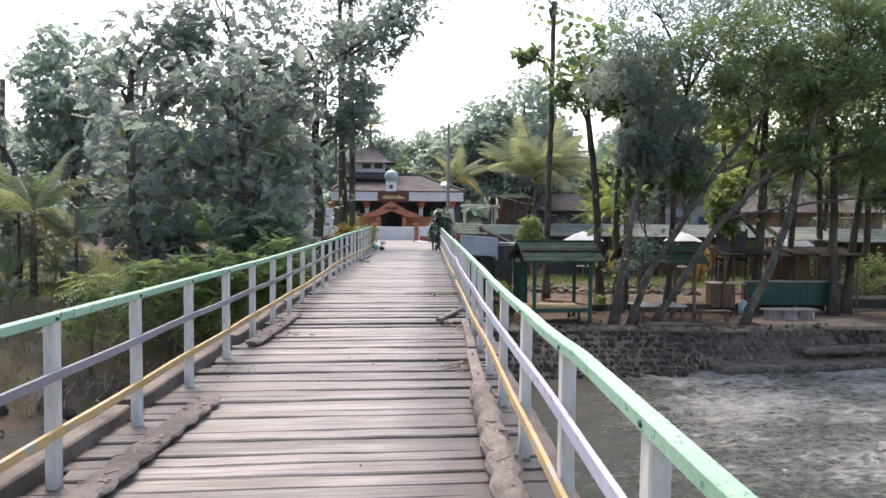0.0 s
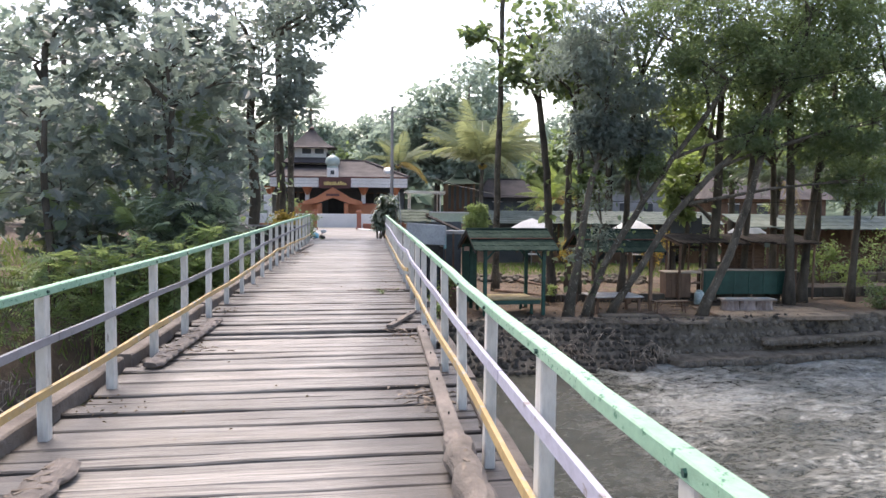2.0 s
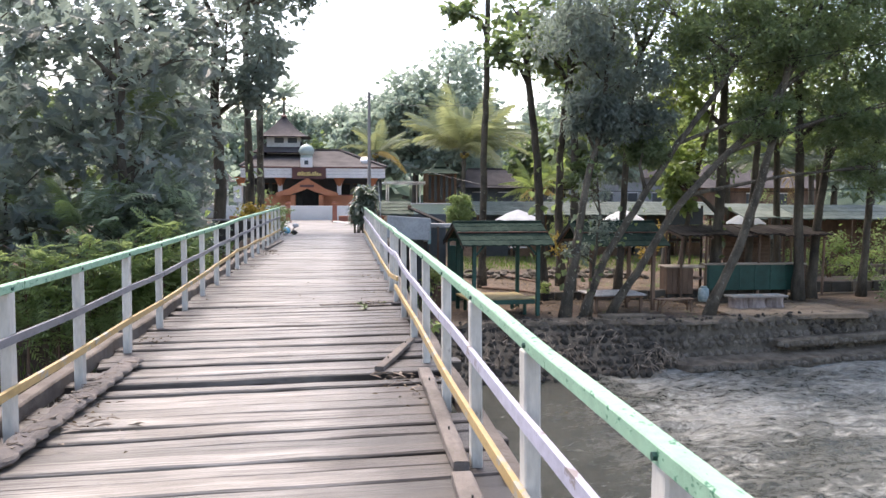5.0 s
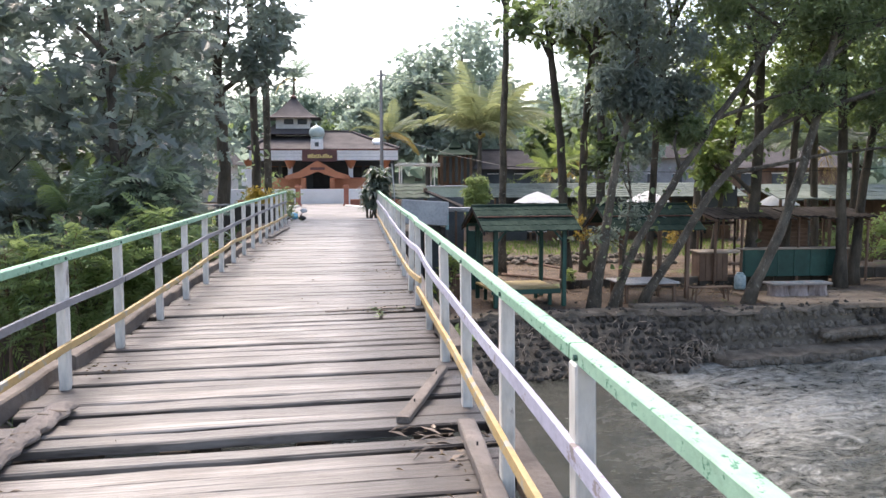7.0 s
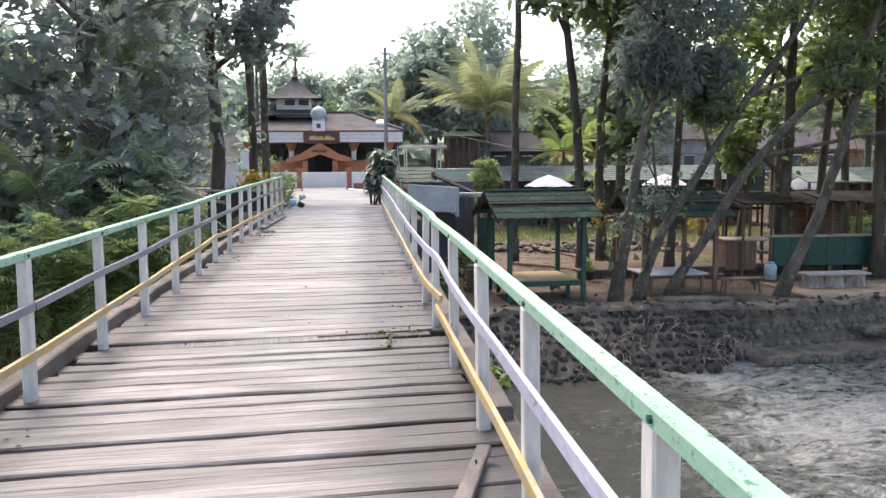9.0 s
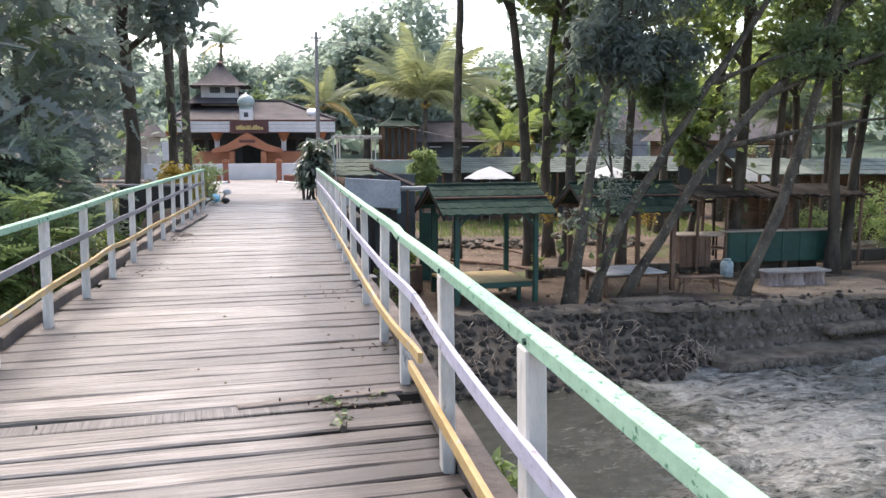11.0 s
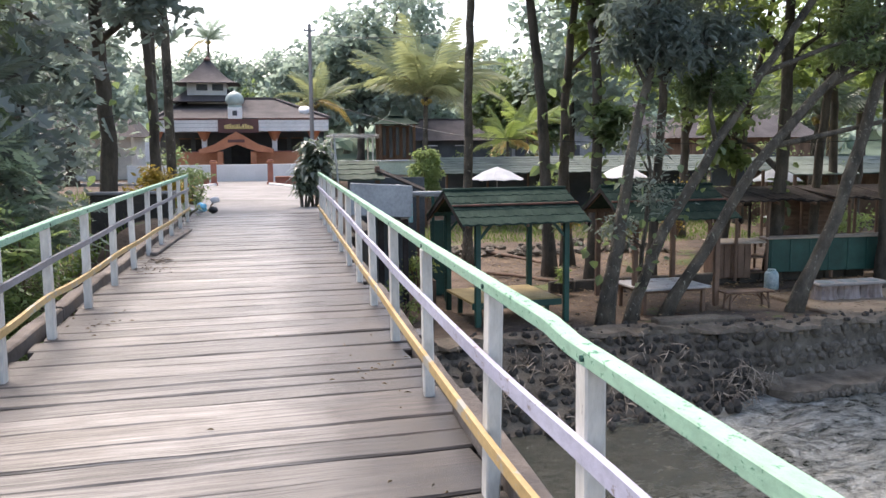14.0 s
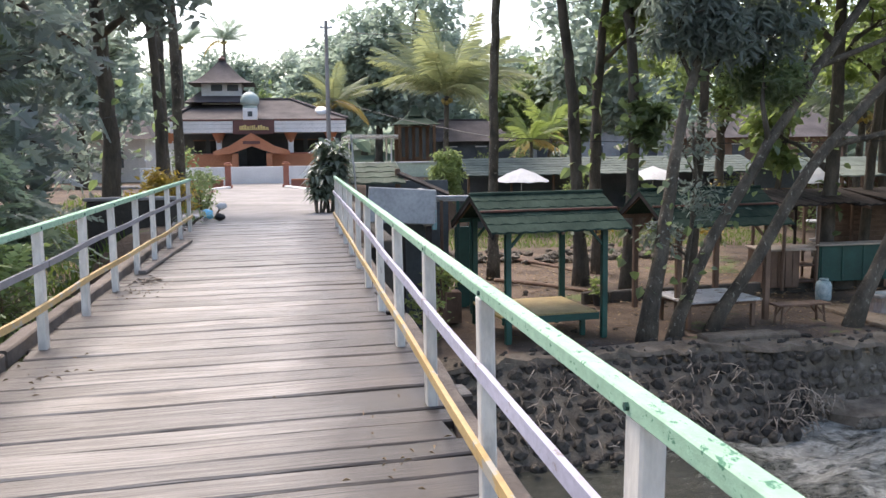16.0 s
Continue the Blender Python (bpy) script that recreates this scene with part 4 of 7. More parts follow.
part("post", Shape().tube([(0, 0.05, 0), (0, 0.05, 1.5)], 0.04, 8), STEEL, notice)

# lime wall, carport and garden kiosk beyond the stalls
lw = thing("garden_wall", (0, 0, 0), label="pale lime-green rendered garden wall", category="wall")
part("wall_body", box(2.5, 8.4, 55.4, 55.6, -2.5, 0.58, 0.02), LIMEWALL, lw)
part("coping", box(2.5, 8.4, 55.34, 55.66, 0.58, 0.64, 0.01), OFFWHITE, lw)
cp = thing("carport", (4.45, 61, -0.9), label="white steel carport with a curved slatted roof edge", category="carport")
for x in (-1.0, 1.0):
    for yy in (-1, 1.5):
        part("post", Shape().tube([(x, yy, 0), (x, yy, 2.65)], 0.04, 8), OFFWHITE, cp)
part("roof", Shape().block((2.6, 3.4, 0.1), (0, 0.2, 2.75), 0.03), GREYWALL, cp, "grey sheet roof")
for k in range(5):
    part("roof_slat", beam((-1.3, -1.5 - 0.02 * k, 2.66 + 0.05 * k), (1.3, -1.5 - 0.02 * k, 2.62 + 0.05 * k), 0.03, 0.025), OFFWHITE, cp)
part("bench_row", box(-0.9, 0.9, 0.2, 0.6, 0, 0.45), BRICK, cp)
kk = thing("garden_kiosk", (6.8, 61, -0.9), label="small timber kiosk with a green tiered roof", category="kiosk")
for x in (-0.9, 0.9):
    for yy in (-0.9, 0.9):
        part("post", box(x - 0.07, x + 0.07, yy - 0.07, yy + 0.07, 0, 3.4), BROWNWOOD, kk)
part("lower_roof", hip(-1.25, 1.25, -1.25, 1.25, 3.35, -0.25, 0.25, 0, 3.95, 0.3), GREENROOF, kk, "green lower roof")
part("roof_top", hip(-0.42, 0.42, -0.42, 0.42, 3.8, -0.12, 0.12, 0, 4.35, 0.2), GREENROOF, kk, "green roof cap")
part("back_panel", box(-0.9, 0.9, 0.82, 0.9, 0.2, 3.3), BROWNWOOD, kk)
part("counter", box(-0.9, 0.9, -0.9, -0.8, 0.2, 1.2), BRICK, kk)
for k in range(5):
    part("hanging_cloth", box(-0.8 + k * 0.36, -0.62 + k * 0.36, -0.86, -0.83, 1.7 - 0.12 * (k % 2), 3.2, 0.01), SHADEWALL, kk)

# ---- garden sheds and stalls on the riverside ----


def tiled_slope(x0, x1, y0, z0, y1, z1, courses, thick=0.02, scallop=0.008, n=28):
    """One roof slope of overlapping courses, with a wavy lower edge; y0, z0 is the eave."""
    out = []
    for c in range(courses):
        u0, u1 = c / courses, (c + 1) / courses
        s = Shape()
        v = []
        for j in range(n + 1):
            x = x0 + (x1 - x0) * j / n
            wv = scallop * math.sin(j * 2 * math.pi / 3.5)
            ya, za = y0 + (y1 - y0) * u0, z0 + (z1 - z0) * u0
            yb, zb = y0 + (y1 - y0) * u1, z0 + (z1 - z0) * u1
            v += [(x, ya, za + wv * 0.6), (x, ya, za + thick + 0.014 + wv), (x, yb, zb + thick + wv * 0.5), (x, yb, zb)]
        f = []
        for j in range(n):
            a, b = j * 4, j * 4 + 4
            f += [(a, a + 1, b + 1, b), (a + 1, a + 2, b + 2, b + 1), (a + 2, a + 3, b + 3, b + 2), (a + 3, a, b, b + 3)]
        f += [(3, 2, 1, 0), (n * 4, n * 4 + 1, n * 4 + 2, n * 4 + 3)]
        out.append(s.add(v, f))
    return out


def gazebo(at, w, d, eave, ridge, post_mat, label, brace=True, platform=None, turn=0.0):
    """An open hut: ridge along x, four posts, braces and a sheeted two-slope roof."""
    g = thing("garden_gazebo", at, turn, label, "gazebo", "riverside gazebos")
    for x in (-w / 2 + 0.45, w / 2 - 0.45):
        for y in (-d / 2 + 0.35, d / 2 - 0.35):
            part("post", box(x - 0.06, x + 0.06, y - 0.06, y + 0.06, 0, eave + 0.12, 0.008), post_mat, g)
            if brace:
                s = 1 if x < 0 else -1
                part("brace", beam((x + 0.02 * s, y, eave - 0.35), (x + 0.38 * s, y, eave + 0.06), 0.05, 0.06), post_mat, g)
    for y in (-d / 2 + 0.35, d / 2 - 0.35):
        part("tie_beam", beam((-w / 2 + 0.1, y, eave + 0.08), (w / 2 - 0.1, y, eave + 0.08), 0.07, 0.09), post_mat, g)
    for x in (-w / 2 + 0.12, 0, w / 2 - 0.12):
        for s in (-1, 1):
            part("rafter", beam((x, s * d / 2, eave - 0.03), (x, 0, ridge - 0.05), 0.05, 0.06), BROWNWOOD, g)
    for s in (-1, 1):
        for k, sl in enumerate(tiled_slope(-w / 2, w / 2, s * d / 2, eave, 0.0, ridge, 5, 0.022, 0.014, 34)):
            part("roof_course", sl, GREENROOF, g, "mossy dark green corrugated sheet" if k == 0 else "")
    part("red_batten", beam((-w / 2, -d / 4 - 0.02, (eave + ridge) / 2 + 0.055), (w / 2, -d / 4 - 0.02, (eave + ridge) / 2 + 0.055), 0.10, 0.04), OLDRED, g, "faded red-brown batten across the roof")
    part("ridge_cap", beam((-w / 2, 0, ridge + 0.03), (w / 2, 0, ridge + 0.03), 0.16, 0.06, 0.02), GREENROOF, g)
    for x in (-w / 2 + 0.03, w / 2 - 0.03):
        for s in (-1, 1):
            part("bargeboard", beam((x, s * d / 2, eave - 0.06), (x, 0, ridge - 0.06), 0.03, 0.12), DARKROOF, g)
    if platform:
        top, mat = platform
        pf = part("platform", box(-w / 2 + 0.35, w / 2 - 0.52, -d / 2 + 0.45, d / 2 - 0.5, top - 0.06, top, 0.01), mat, g, "worn ochre sleeping platform")
        part("front_skirt", box(-w / 2 + 0.35, w / 2 - 0.52, -d / 2 + 0.4, -d / 2 + 0.45, top - 0.16, top - 0.02, 0.008), GREENPAINT, g, "dark green skirt board")
        for k in range(22):
            x = -w / 2 + 0.42 + k * (w - 1.01) / 21
            part("slat_end", box(x - 0.025, x + 0.025, -d / 2 + 0.385, -d / 2 + 0.435, top + 0.002, top + 0.022, 0.004), OCHRE, pf)
        for x in (-w / 2 + 0.6, w / 2 - 0.77):
            for y in (-d / 2 + 0.7, d / 2 - 0.8):
                part("foot", box(x - 0.05, x + 0.05, y - 0.05, y + 0.05, 0, top - 0.06), GREENPAINT, g)
    return g


gazebo((5.6, 32.75, -2.62), 3.0, 2.9, 2.27, 2.95, GREENPAINT, "open gazebo with dark green posts, mossy green roof and ochre platform", True, (0.54, OCHRE), 6.0)
gazebo((9.75, 33.7, -2.6), 3.05, 2.9, 2.16, 2.90, BROWNWOOD, "open gazebo with brown posts and mossy green sheet roof", True, None, 3.0)


def table(at, w, d, h, turn, label, mat, leg_mat):
    t = thing("garden_table", at, turn, label, "table")
    part("tabletop", Shape().block((w, d, 0.05), (0, 0, h - 0.025), 0.012), mat, t)
    part("apron", Shape().block((w - 0.2, d - 0.2, 0.07), (0, 0, h - 0.085), 0.008), leg_mat, t)
    for x in (-w / 2 + 0.15, w / 2 - 0.15):
        for y in (-d / 2 + 0.15, d / 2 - 0.15):
            part("leg", Shape().block((0.09, 0.09, h - 0.05), (x, y, (h - 0.05) / 2), 0.008), leg_mat, t)
    return t


table((9.5, 32.75, -2.62), 1.85, 1.5, 0.62, 5, "low square table with a worn white top", TABLETOP, BROWNWOOD)
bn = thing("garden_bench", (11.5, 32.3, -2.62), 3, "rustic backless wooden bench on bare earth", "bench")
part("seat", Shape().block((1.3, 0.4, 0.045), (0, 0, 0.42), 0.01), BROWNWOOD, bn)
for x in (-0.52, 0.52):
    for y in (-0.14, 0.14):
        part("leg", beam((x * 1.02, y, 0), (x * 0.95, y * 0.9, 0.4), 0.05, 0.05), BROWNWOOD, bn)
        part("brace", beam((x, y, 0.15), (x * 0.6, y, 0.4), 0.035, 0.035), BROWNWOOD, bn)
st = thing("stump_bench", (14.65, 32.95, -2.60), 3, "low pale concrete seat moulded like a row of cut tree stumps", "bench")
part("seat_slab", Shape().block((2.05, 0.66, 0.07), (0, 0, 0.40), 0.03), CONCRETE, st, "pale worn seat slab")
for x in (-0.66, 0.0, 0.66):
    part("stump", Shape().turned([(0.37, 0), (0.335, 0.10), (0.32, 0.24), (0.345, 0.37)], 11, Matrix.Translation((x, 0, 0)) @ Matrix.Diagonal((1, 0.86, 1, 1))), STUMP, st, "stump-shaped support with flaking pale paint")
    part("seat_inlay", Shape().turned([(0.0, 0.432), (0.25, 0.436), (0.24, 0.446), (0.0, 0.446)], 16, Matrix.Translation((x, 0, 0)) @ Matrix.Diagonal((1, 0.9, 1, 1))), TANKGREY, st, "blue-grey round of the seat")
part("slab", box(12.95, 17.6, 31.05, 34.0, -2.74, -2.585, 0.02), TANSLAB, tagged(new("paved_terrace"), "worn tan concrete slab beside the river wall", "paving", kind="structure"))
step_slab = thing("stepping_slab", (9.4, 30.98, -2.62), 2, "worn concrete slab under the leaning trees", "slab")
part("slab", box(-0.85, 0.8, -0.22, 0.24, -0.12, 0.13, 0.03), MUD, step_slab)
part("broken_corner", Shape().block((0.5, 0.3, 0.16), (1.05, 0.02, 0.02), 0.04), MUD, step_slab)
kerb_bed = thing("garden_edging", (0, 0, 0), label="low dark stone edging of the garden terrace", category="edging")
for k in range(14):
    part("edging_stone", beam((7.5 + k * 0.72, 35.38 + 0.07 * k, -2.46), (8.18 + k * 0.72, 35.44 + 0.07 * k, -2.46), 0.2, 0.34, 0.03), MORTAR, kerb_bed)

terrace = thing("garden_terrace", (0, 0, 0), label="low stone terrace walls stepping up behind the stalls", category="terrace", kind="structure")
for k in range(16):
    part("terrace_stone", beam((17.9 + k * 0.9, 36.9 + 0.06 * k, -2.36), (18.76 + k * 0.9, 36.95 + 0.06 * k, -2.36), 0.24, 0.42, 0.03), MORTAR if k % 3 else MUD, terrace)
for k in range(18):
    part("terrace_stone", beam((17.0 + k * 0.95, 40.6 + 0.08 * k, -2.10), (17.9 + k * 0.95, 40.66 + 0.08 * k, -2.10), 0.26, 0.5, 0.03), MUD if k % 3 else MORTAR, terrace)
back_shed = thing("garden_shed", (27.5, 50.0, -2.4), label="long dark open shed with a weathered green sheet roof", category="shed")
for k, sl in enumerate(tiled_slope(-6.0, 6.5, -1.6, 2.3, 1.4, 3.0, 4, 0.04, 0.012, 60)):
    part("roof_course", sl, SHEETROOF, back_shed)
part("back_wall", box(-6.0, 6.5, 1.4, 1.55, -0.3, 3.0), BROWNWOOD, back_shed, "brown boarded back wall")
for k in range(7):
    part("post", box(-5.9 + k * 2.0, -5.8 + k * 2.0, -1.3, -1.2, -0.3, 2.35), BROWNWOOD, back_shed)

# drinks stall: counter, cabinet, sagging roof
stall = thing("drinks_stall", (15.8, 36.4, -2.5), label="open drinks stall with dark green counter and blackened roof", category="stall")
part("counter", box(-1.8, 1.95, -0.85, -0.75, 0.2, 1.15, 0.01), GREENPAINT, stall, "dark green painted counter front")
for k in range(7):
    part("counter_batten", box(-1.75 + k * 0.6, -1.70 + k * 0.6, -0.87, -0.848, 0.22, 1.13, 0.004), GREENPAINT, stall)
part("counter_top", box(-1.9, 2.05, -0.95, -0.45, 1.15, 1.2, 0.01), PALEWOOD, stall)
for x in (-2.8, -1.85, 0.2, 2.0, 2.75):
    for y in (-0.8, 0.8):
        part("post", Shape().tube([(x, y, 0), (x + 0.04, y, 2.30)], 0.05, 7), BROWNWOOD, stall)
for k in range(6):
    part("rafter", beam((-2.9 + k * 1.1, -1.3, 2.16 + 0.02 * (k % 2)), (-2.9 + k * 1.1, 0.95, 2.44), 0.06, 0.07), BROWNWOOD, stall)
for k in range(6):
    part("roof_sheet", tiled_slope(-3.0 + k * 0.97, -1.95 + k * 0.97, -1.35 + 0.08 * (k % 3), 2.24 + 0.05 * (k % 2) - 0.02 * (k % 3), 0.95, 2.52, 1, 0.03, 0.022, 14)[0], DARKROOF, stall, "rusted blackened roof sheet" if k == 0 else "")
part("back_screen", box(-0.3, 1.6, 1.15, 1.2, 0.3, 2.2), BROWNWOOD, stall, "slatted back screen")
for k in range(9):
    part("screen_slat", box(-0.25, 1.55, 1.10, 1.145, 0.75 + k * 0.15, 0.84 + k * 0.15, 0.005), BROWNWOOD, stall)
cabinet = thing("wooden_cabinet", (13.3, 36.1, -2.45), -4, "weathered brown wooden cabinet with an open shelf", "cabinet")
part("body", box(-0.75, 0.25, -0.4, 0.5, 0, 0.98, 0.01), BROWNWOOD, cabinet)
for k in range(5):
    part("board", box(-0.74 + k * 0.2, -0.56 + k * 0.2, -0.425, -0.398, 0.03, 0.96, 0.004), BROWNWOOD, cabinet)
part("worktop", box(-0.82, 0.88, -0.48, 0.56, 0.98, 1.03, 0.01), PALEWOOD, cabinet, "pale worn cabinet top")
for y in (-0.4, 0.45):
    part("leg", box(0.76, 0.82, y, y + 0.06, 0, 0.98), BROWNWOOD, cabinet)
for z in (0.12, 0.55):
    part("shelf", box(0.25, 0.8, -0.4, 0.5, z, z + 0.03), BROWNWOOD, cabinet)
jug = thing("water_drum", (13.35, 34.3, -2.55), label="pale blue plastic drum with mottled print", category="drum")
part("body", Shape().turned([(0.16, 0), (0.19, 0.03), (0.19, 0.40), (0.16, 0.47), (0.11, 0.50)], 18), PALEBLUE, jug, "", True)
part("lid", Shape().turned([(0.11, 0.50), (0.12, 0.52), (0.11, 0.55)], 16), PALEBLUE, jug)

# shed by the bridge end: grey rendered tank wall, green roof behind
tank = thing("rendered_tank", (-0.06, -1.15, 0.02), label="bare grey rendered water tank with teal paint patch", category="tank")
part("front_wall", beam((2.02, 33.3, 0.20), (3.42, 33.6, 0.10), 0.10, 0.72, 0.02), GREYWALL, tank)
for px in (2.2, 2.75, 3.3):
    part("support", box(px - 0.06, px + 0.06, 33.7, 33.82, -2.65, -0.3), DARKROOF, tank, "dark timber support")
# dark sheet that paints the shade behind the tank's supports
part("backing", box(2.1, 3.5, 34.6, 34.7, -2.65, 0.2), SHADEWALL, tank, "dark panel painting the shade under the tank")
part("side_wall", beam((3.42, 33.66, 0.02), (3.32, 35.2, 0.02), 0.10, 0.80, 0.02), GREYWALL, tank)
part("cover", Shape().block((1.1, 0.7, 0.05), (2.78, 33.95, 0.36), 0.01), GREYWALL, tank)
shed = thing("garden_shed", (0, 0, 0), label="low shed with mossy green roof and dark open gable", category="shed")
for k, sl in enumerate(tiled_slope(1.78, 3.02, 34.5, 0.52, 36.4, 0.95, 4, 0.03, 0.014, 10)):
    part("roof_course", sl, MOSSROOF, shed)
part("roof_slope", beam((2.98, 35.5, 0.74), (4.15, 35.3, 0.22), 1.3, 0.05, 0.01), DARKROOF, shed, "dark roof slope")
part("gable_post", box(2.85, 2.97, 35.1, 35.22, -2.6, 0.85), BROWNWOOD, shed)
# dark-coloured to paint in the shade inside the open shed
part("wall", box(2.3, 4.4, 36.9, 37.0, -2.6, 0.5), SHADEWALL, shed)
for k in range(3):
    part("eave_pipe", Shape().tube([(3.3 + 0.15 * k, 34.4 + 0.3 * k, 0.22 - 0.06 * k), (4.7 + 0.1 * k, 34.6 + 0.3 * k, 0.20 - 0.06 * k)], 0.03, 7), STEEL, shed, "pale steel pipe")
for k in range(4):
    part("post", box(3.5 + 0.35 * k, 3.57 + 0.35 * k, 34.6 + 0.2 * (k % 2), 34.68 + 0.2 * (k % 2), -2.6, 0.1), (GREENPAINT if k > 1 else BROWNWOOD), shed)
part("green_door", box(4.35, 4.9, 35.7, 35.76, -2.6, -0.6), GREENPAINT, shed, "dark green boarded door")
part("crate", box(3.7, 4.15, 33.8, 34.2, -2.6, -1.9), BROWNWOOD, shed)

# long stall roof behind the huts
lr = thing("stall_row", (0, 0, -2.4), label="long row of stalls under a low green sheet roof", category="stall")
for k, sl in enumerate(tiled_slope(7.8, 21.6, 51.8, 2.42, 54.2, 3.12, 7, 0.04, 0.012, 90)):
    part("roof_course", sl, SHEETROOF, lr)
for k in range(8):
    part("post", box(7.9 + k * 1.9, 8.0 + k * 1.9, 52.2, 52.3, -0.1, 2.5), BROWNWOOD, lr)
# shade under the stall roof is put into this wall's colour
part("back_wall", box(7.8, 21.6, 54.2, 54.35, 0, 3.1), SHADEWALL, lr, "back wall with the stalls' shade in its dark colour")
for k in range(6):
    part("stall_counter", box(8.0 + k * 2.25, 9.7 + k * 2.25, 52.5, 53.0, -0.1, 0.85), (BROWNWOOD if k % 2 else SHADEWALL), lr)
rs = thing("stall_roof", (18.4, 41.0, -2.4), label="small stall with a pale weathered sheet roof", category="stall")
for k, sl in enumerate(tiled_slope(-1.0, 1.4, -1.2, 2.65, 1.2, 3.20, 2, 0.03, 0.01, 14)):
    part("roof_course", sl, PALESHEET, rs)
for x in (-0.9, 1.2):
    for y in (-1, 1):
        part("post", box(x, x + 0.09, y, y + 0.09, 0, 2.75), BROWNWOOD, rs)
part("sheet", box(-0.8, 0.4, -1.0, -0.95, 1.75, 2.1), PALESHEET, rs)
sgn = thing("sign_frame", (14.0, 38.0, -2.4), label="dark framed notice panel on two posts", category="sign")
for x in (-0.55, 0.75):
    part("post", box(x, x + 0.07, 0, 0.07, 0, 3.2), DARKROOF, sgn)
part("panel", box(-0.55, 0.82, -0.03, 0.0, 2.45, 3.1), SHADEWALL, sgn)
part("rail", box(-0.55, 0.82, -0.02, 0.03, 1.8, 1.9), DARKROOF, sgn)


def parasol(at, r, label):
    u = thing("parasol", at, label=label, category="parasol", group="white parasols")
    s = Shape()
    n = 8
    v = [(0, 0, 2.75)]
    for ring, (rr, z) in enumerate(((0.5, 2.52), (1.0, 2.2))):
        for j in range(n * 2):
            a = math.pi * j / n
            sag = 0.06 if j % 2 else 0.0
            v.append((r * rr * math.cos(a) * (1 - sag), r * rr * math.sin(a) * (1 - sag), z + sag * 0.5))
    m2 = n * 2
    f = [(0, 1 + j, 1 + (j + 1) % m2) for j in range(m2)] + [(1 + j, 1 + m2 + j, 1 + m2 + (j + 1) % m2, 1 + (j + 1) % m2) for j in range(m2)]
    k = len(v)
    v += [(x, y, z - 0.02) for x, y, z in v]
    f += [tuple(reversed([i + k for i in q])) for q in f]
    part("canopy", s.add(v, f), CANVAS, u)
    part("pole", Shape().tube([(0, 0, 0), (0, 0, 2.72)], 0.025, 8), STEEL, u)
    part("base", Shape().turned([(0.25, 0), (0.25, 0.06), (0.08, 0.1)], 14), CONCRETE, u)
    for j in range(n):
        a = 2 * math.pi * j / n
        part("rib", Shape().tube([(0, 0, 2.68), (r * math.cos(a) * 0.98, r * math.sin(a) * 0.98, 2.15)], 0.008, 5), STEEL, u)
    part("table", Shape().turned([(0.5, 0.72), (0.5, 0.76)], 16), OFFWHITE, u)
    return u


parasol((9.8, 50.3, -2.36), 1.22, "open white canvas parasol over a table")
parasol((15.6, 50.4, -2.36), 1.15, "open white canvas parasol over a table")
parasol((20.0, 45.2, -2.38), 1.0, "open white canvas parasol over a table")

# houses behind the trees
def house(at, w, d, h, rise, wall, label, turn=0):
    g = thing("house", at, turn, label, "house", "village houses")
    wl_ = part("wall", box(-w / 2, w / 2, 0, d, 0, h, 0.02), wall, g)
    part("roof", hip(-w / 2 - 0.6, w / 2 + 0.6, -0.7, d + 0.7, h - 0.05, -w / 2 + 0.8, w / 2 - 0.8, d / 2, h + rise, 0.05), TILEROOF, g, "brown tiled hipped roof")
    for k in range(int(w // 2.4)):
        x = -w / 2 + 1.3 + k * 2.4
        wd = part("window", box(x - 0.45, x + 0.45, -0.04, 0.02, 1.0, 2.1, 0.01), SHADEWALL, g)
        part("window_frame", box(x - 0.5, x + 0.5, -0.06, -0.02, 2.1, 2.18), OFFWHITE, wd)
        part("window_sill", box(x - 0.5, x + 0.5, -0.1, 0.0, 0.93, 1.0), OFFWHITE, wd)
    part("ridge_cap", beam((-w / 2 + 0.8, d / 2, h + rise + 0.03), (w / 2 - 0.8, d / 2, h + rise + 0.03), 0.25, 0.12, 0.03), TILEROOF, g)
    return g


house((26, 86, -0.9), 13, 7, 3.6, 3.0, GREYWALL, "grey-walled village house with a brown tiled roof")
house((15.5, 84, -0.9), 8, 6, 2.6, 1.7, SHADEWALL, "dark-walled village house with a low tiled roof")
house((33, 70, -0.9), 9, 6, 2.6, 2.0, BROWNWOOD, "timber village house with a brown roof")
house((-13.5, 78, -0.9), 8, 7, 3.0, 2.2, OFFWHITE, "white village house with a brown tiled roof")

# utility poles and wires
def utility_pole(at, h, label, lamp=False):
    p = thing("utility_pole", at, label=label, category="pole")
    part("shaft", Shape().tube([(0, 0, 0), (0, 0, h * 0.5), (0, 0, h)], [0.11, 0.1, 0.08], 12), CONCRETE, p)
    part("crossarm", beam((-0.28, 0, h - 0.3), (0.28, 0, h - 0.3), 0.06, 0.08), STEEL, p)
    for x in (-0.22, 0.0, 0.22):
        part("insulator", Shape().turned([(0.03, 0), (0.045, 0.05), (0.03, 0.08), (0.04, 0.12)], 8, Matrix.Translation((x, 0, h - 0.30))), OFFWHITE, p)
    return p


utility_pole((2.12, 55.6, -0.75), 7.75, "grey concrete utility pole with a steel crossarm")
lean = thing("steel_stay", (1.9, 34.2, -0.1), label="thin grey steel pipe standing at the bridge end", category="pipe")
part("pipe", Shape().tube([(0, 0, 0), (-0.12, 0, 1.75)], 0.02, 7), STEEL, lean)


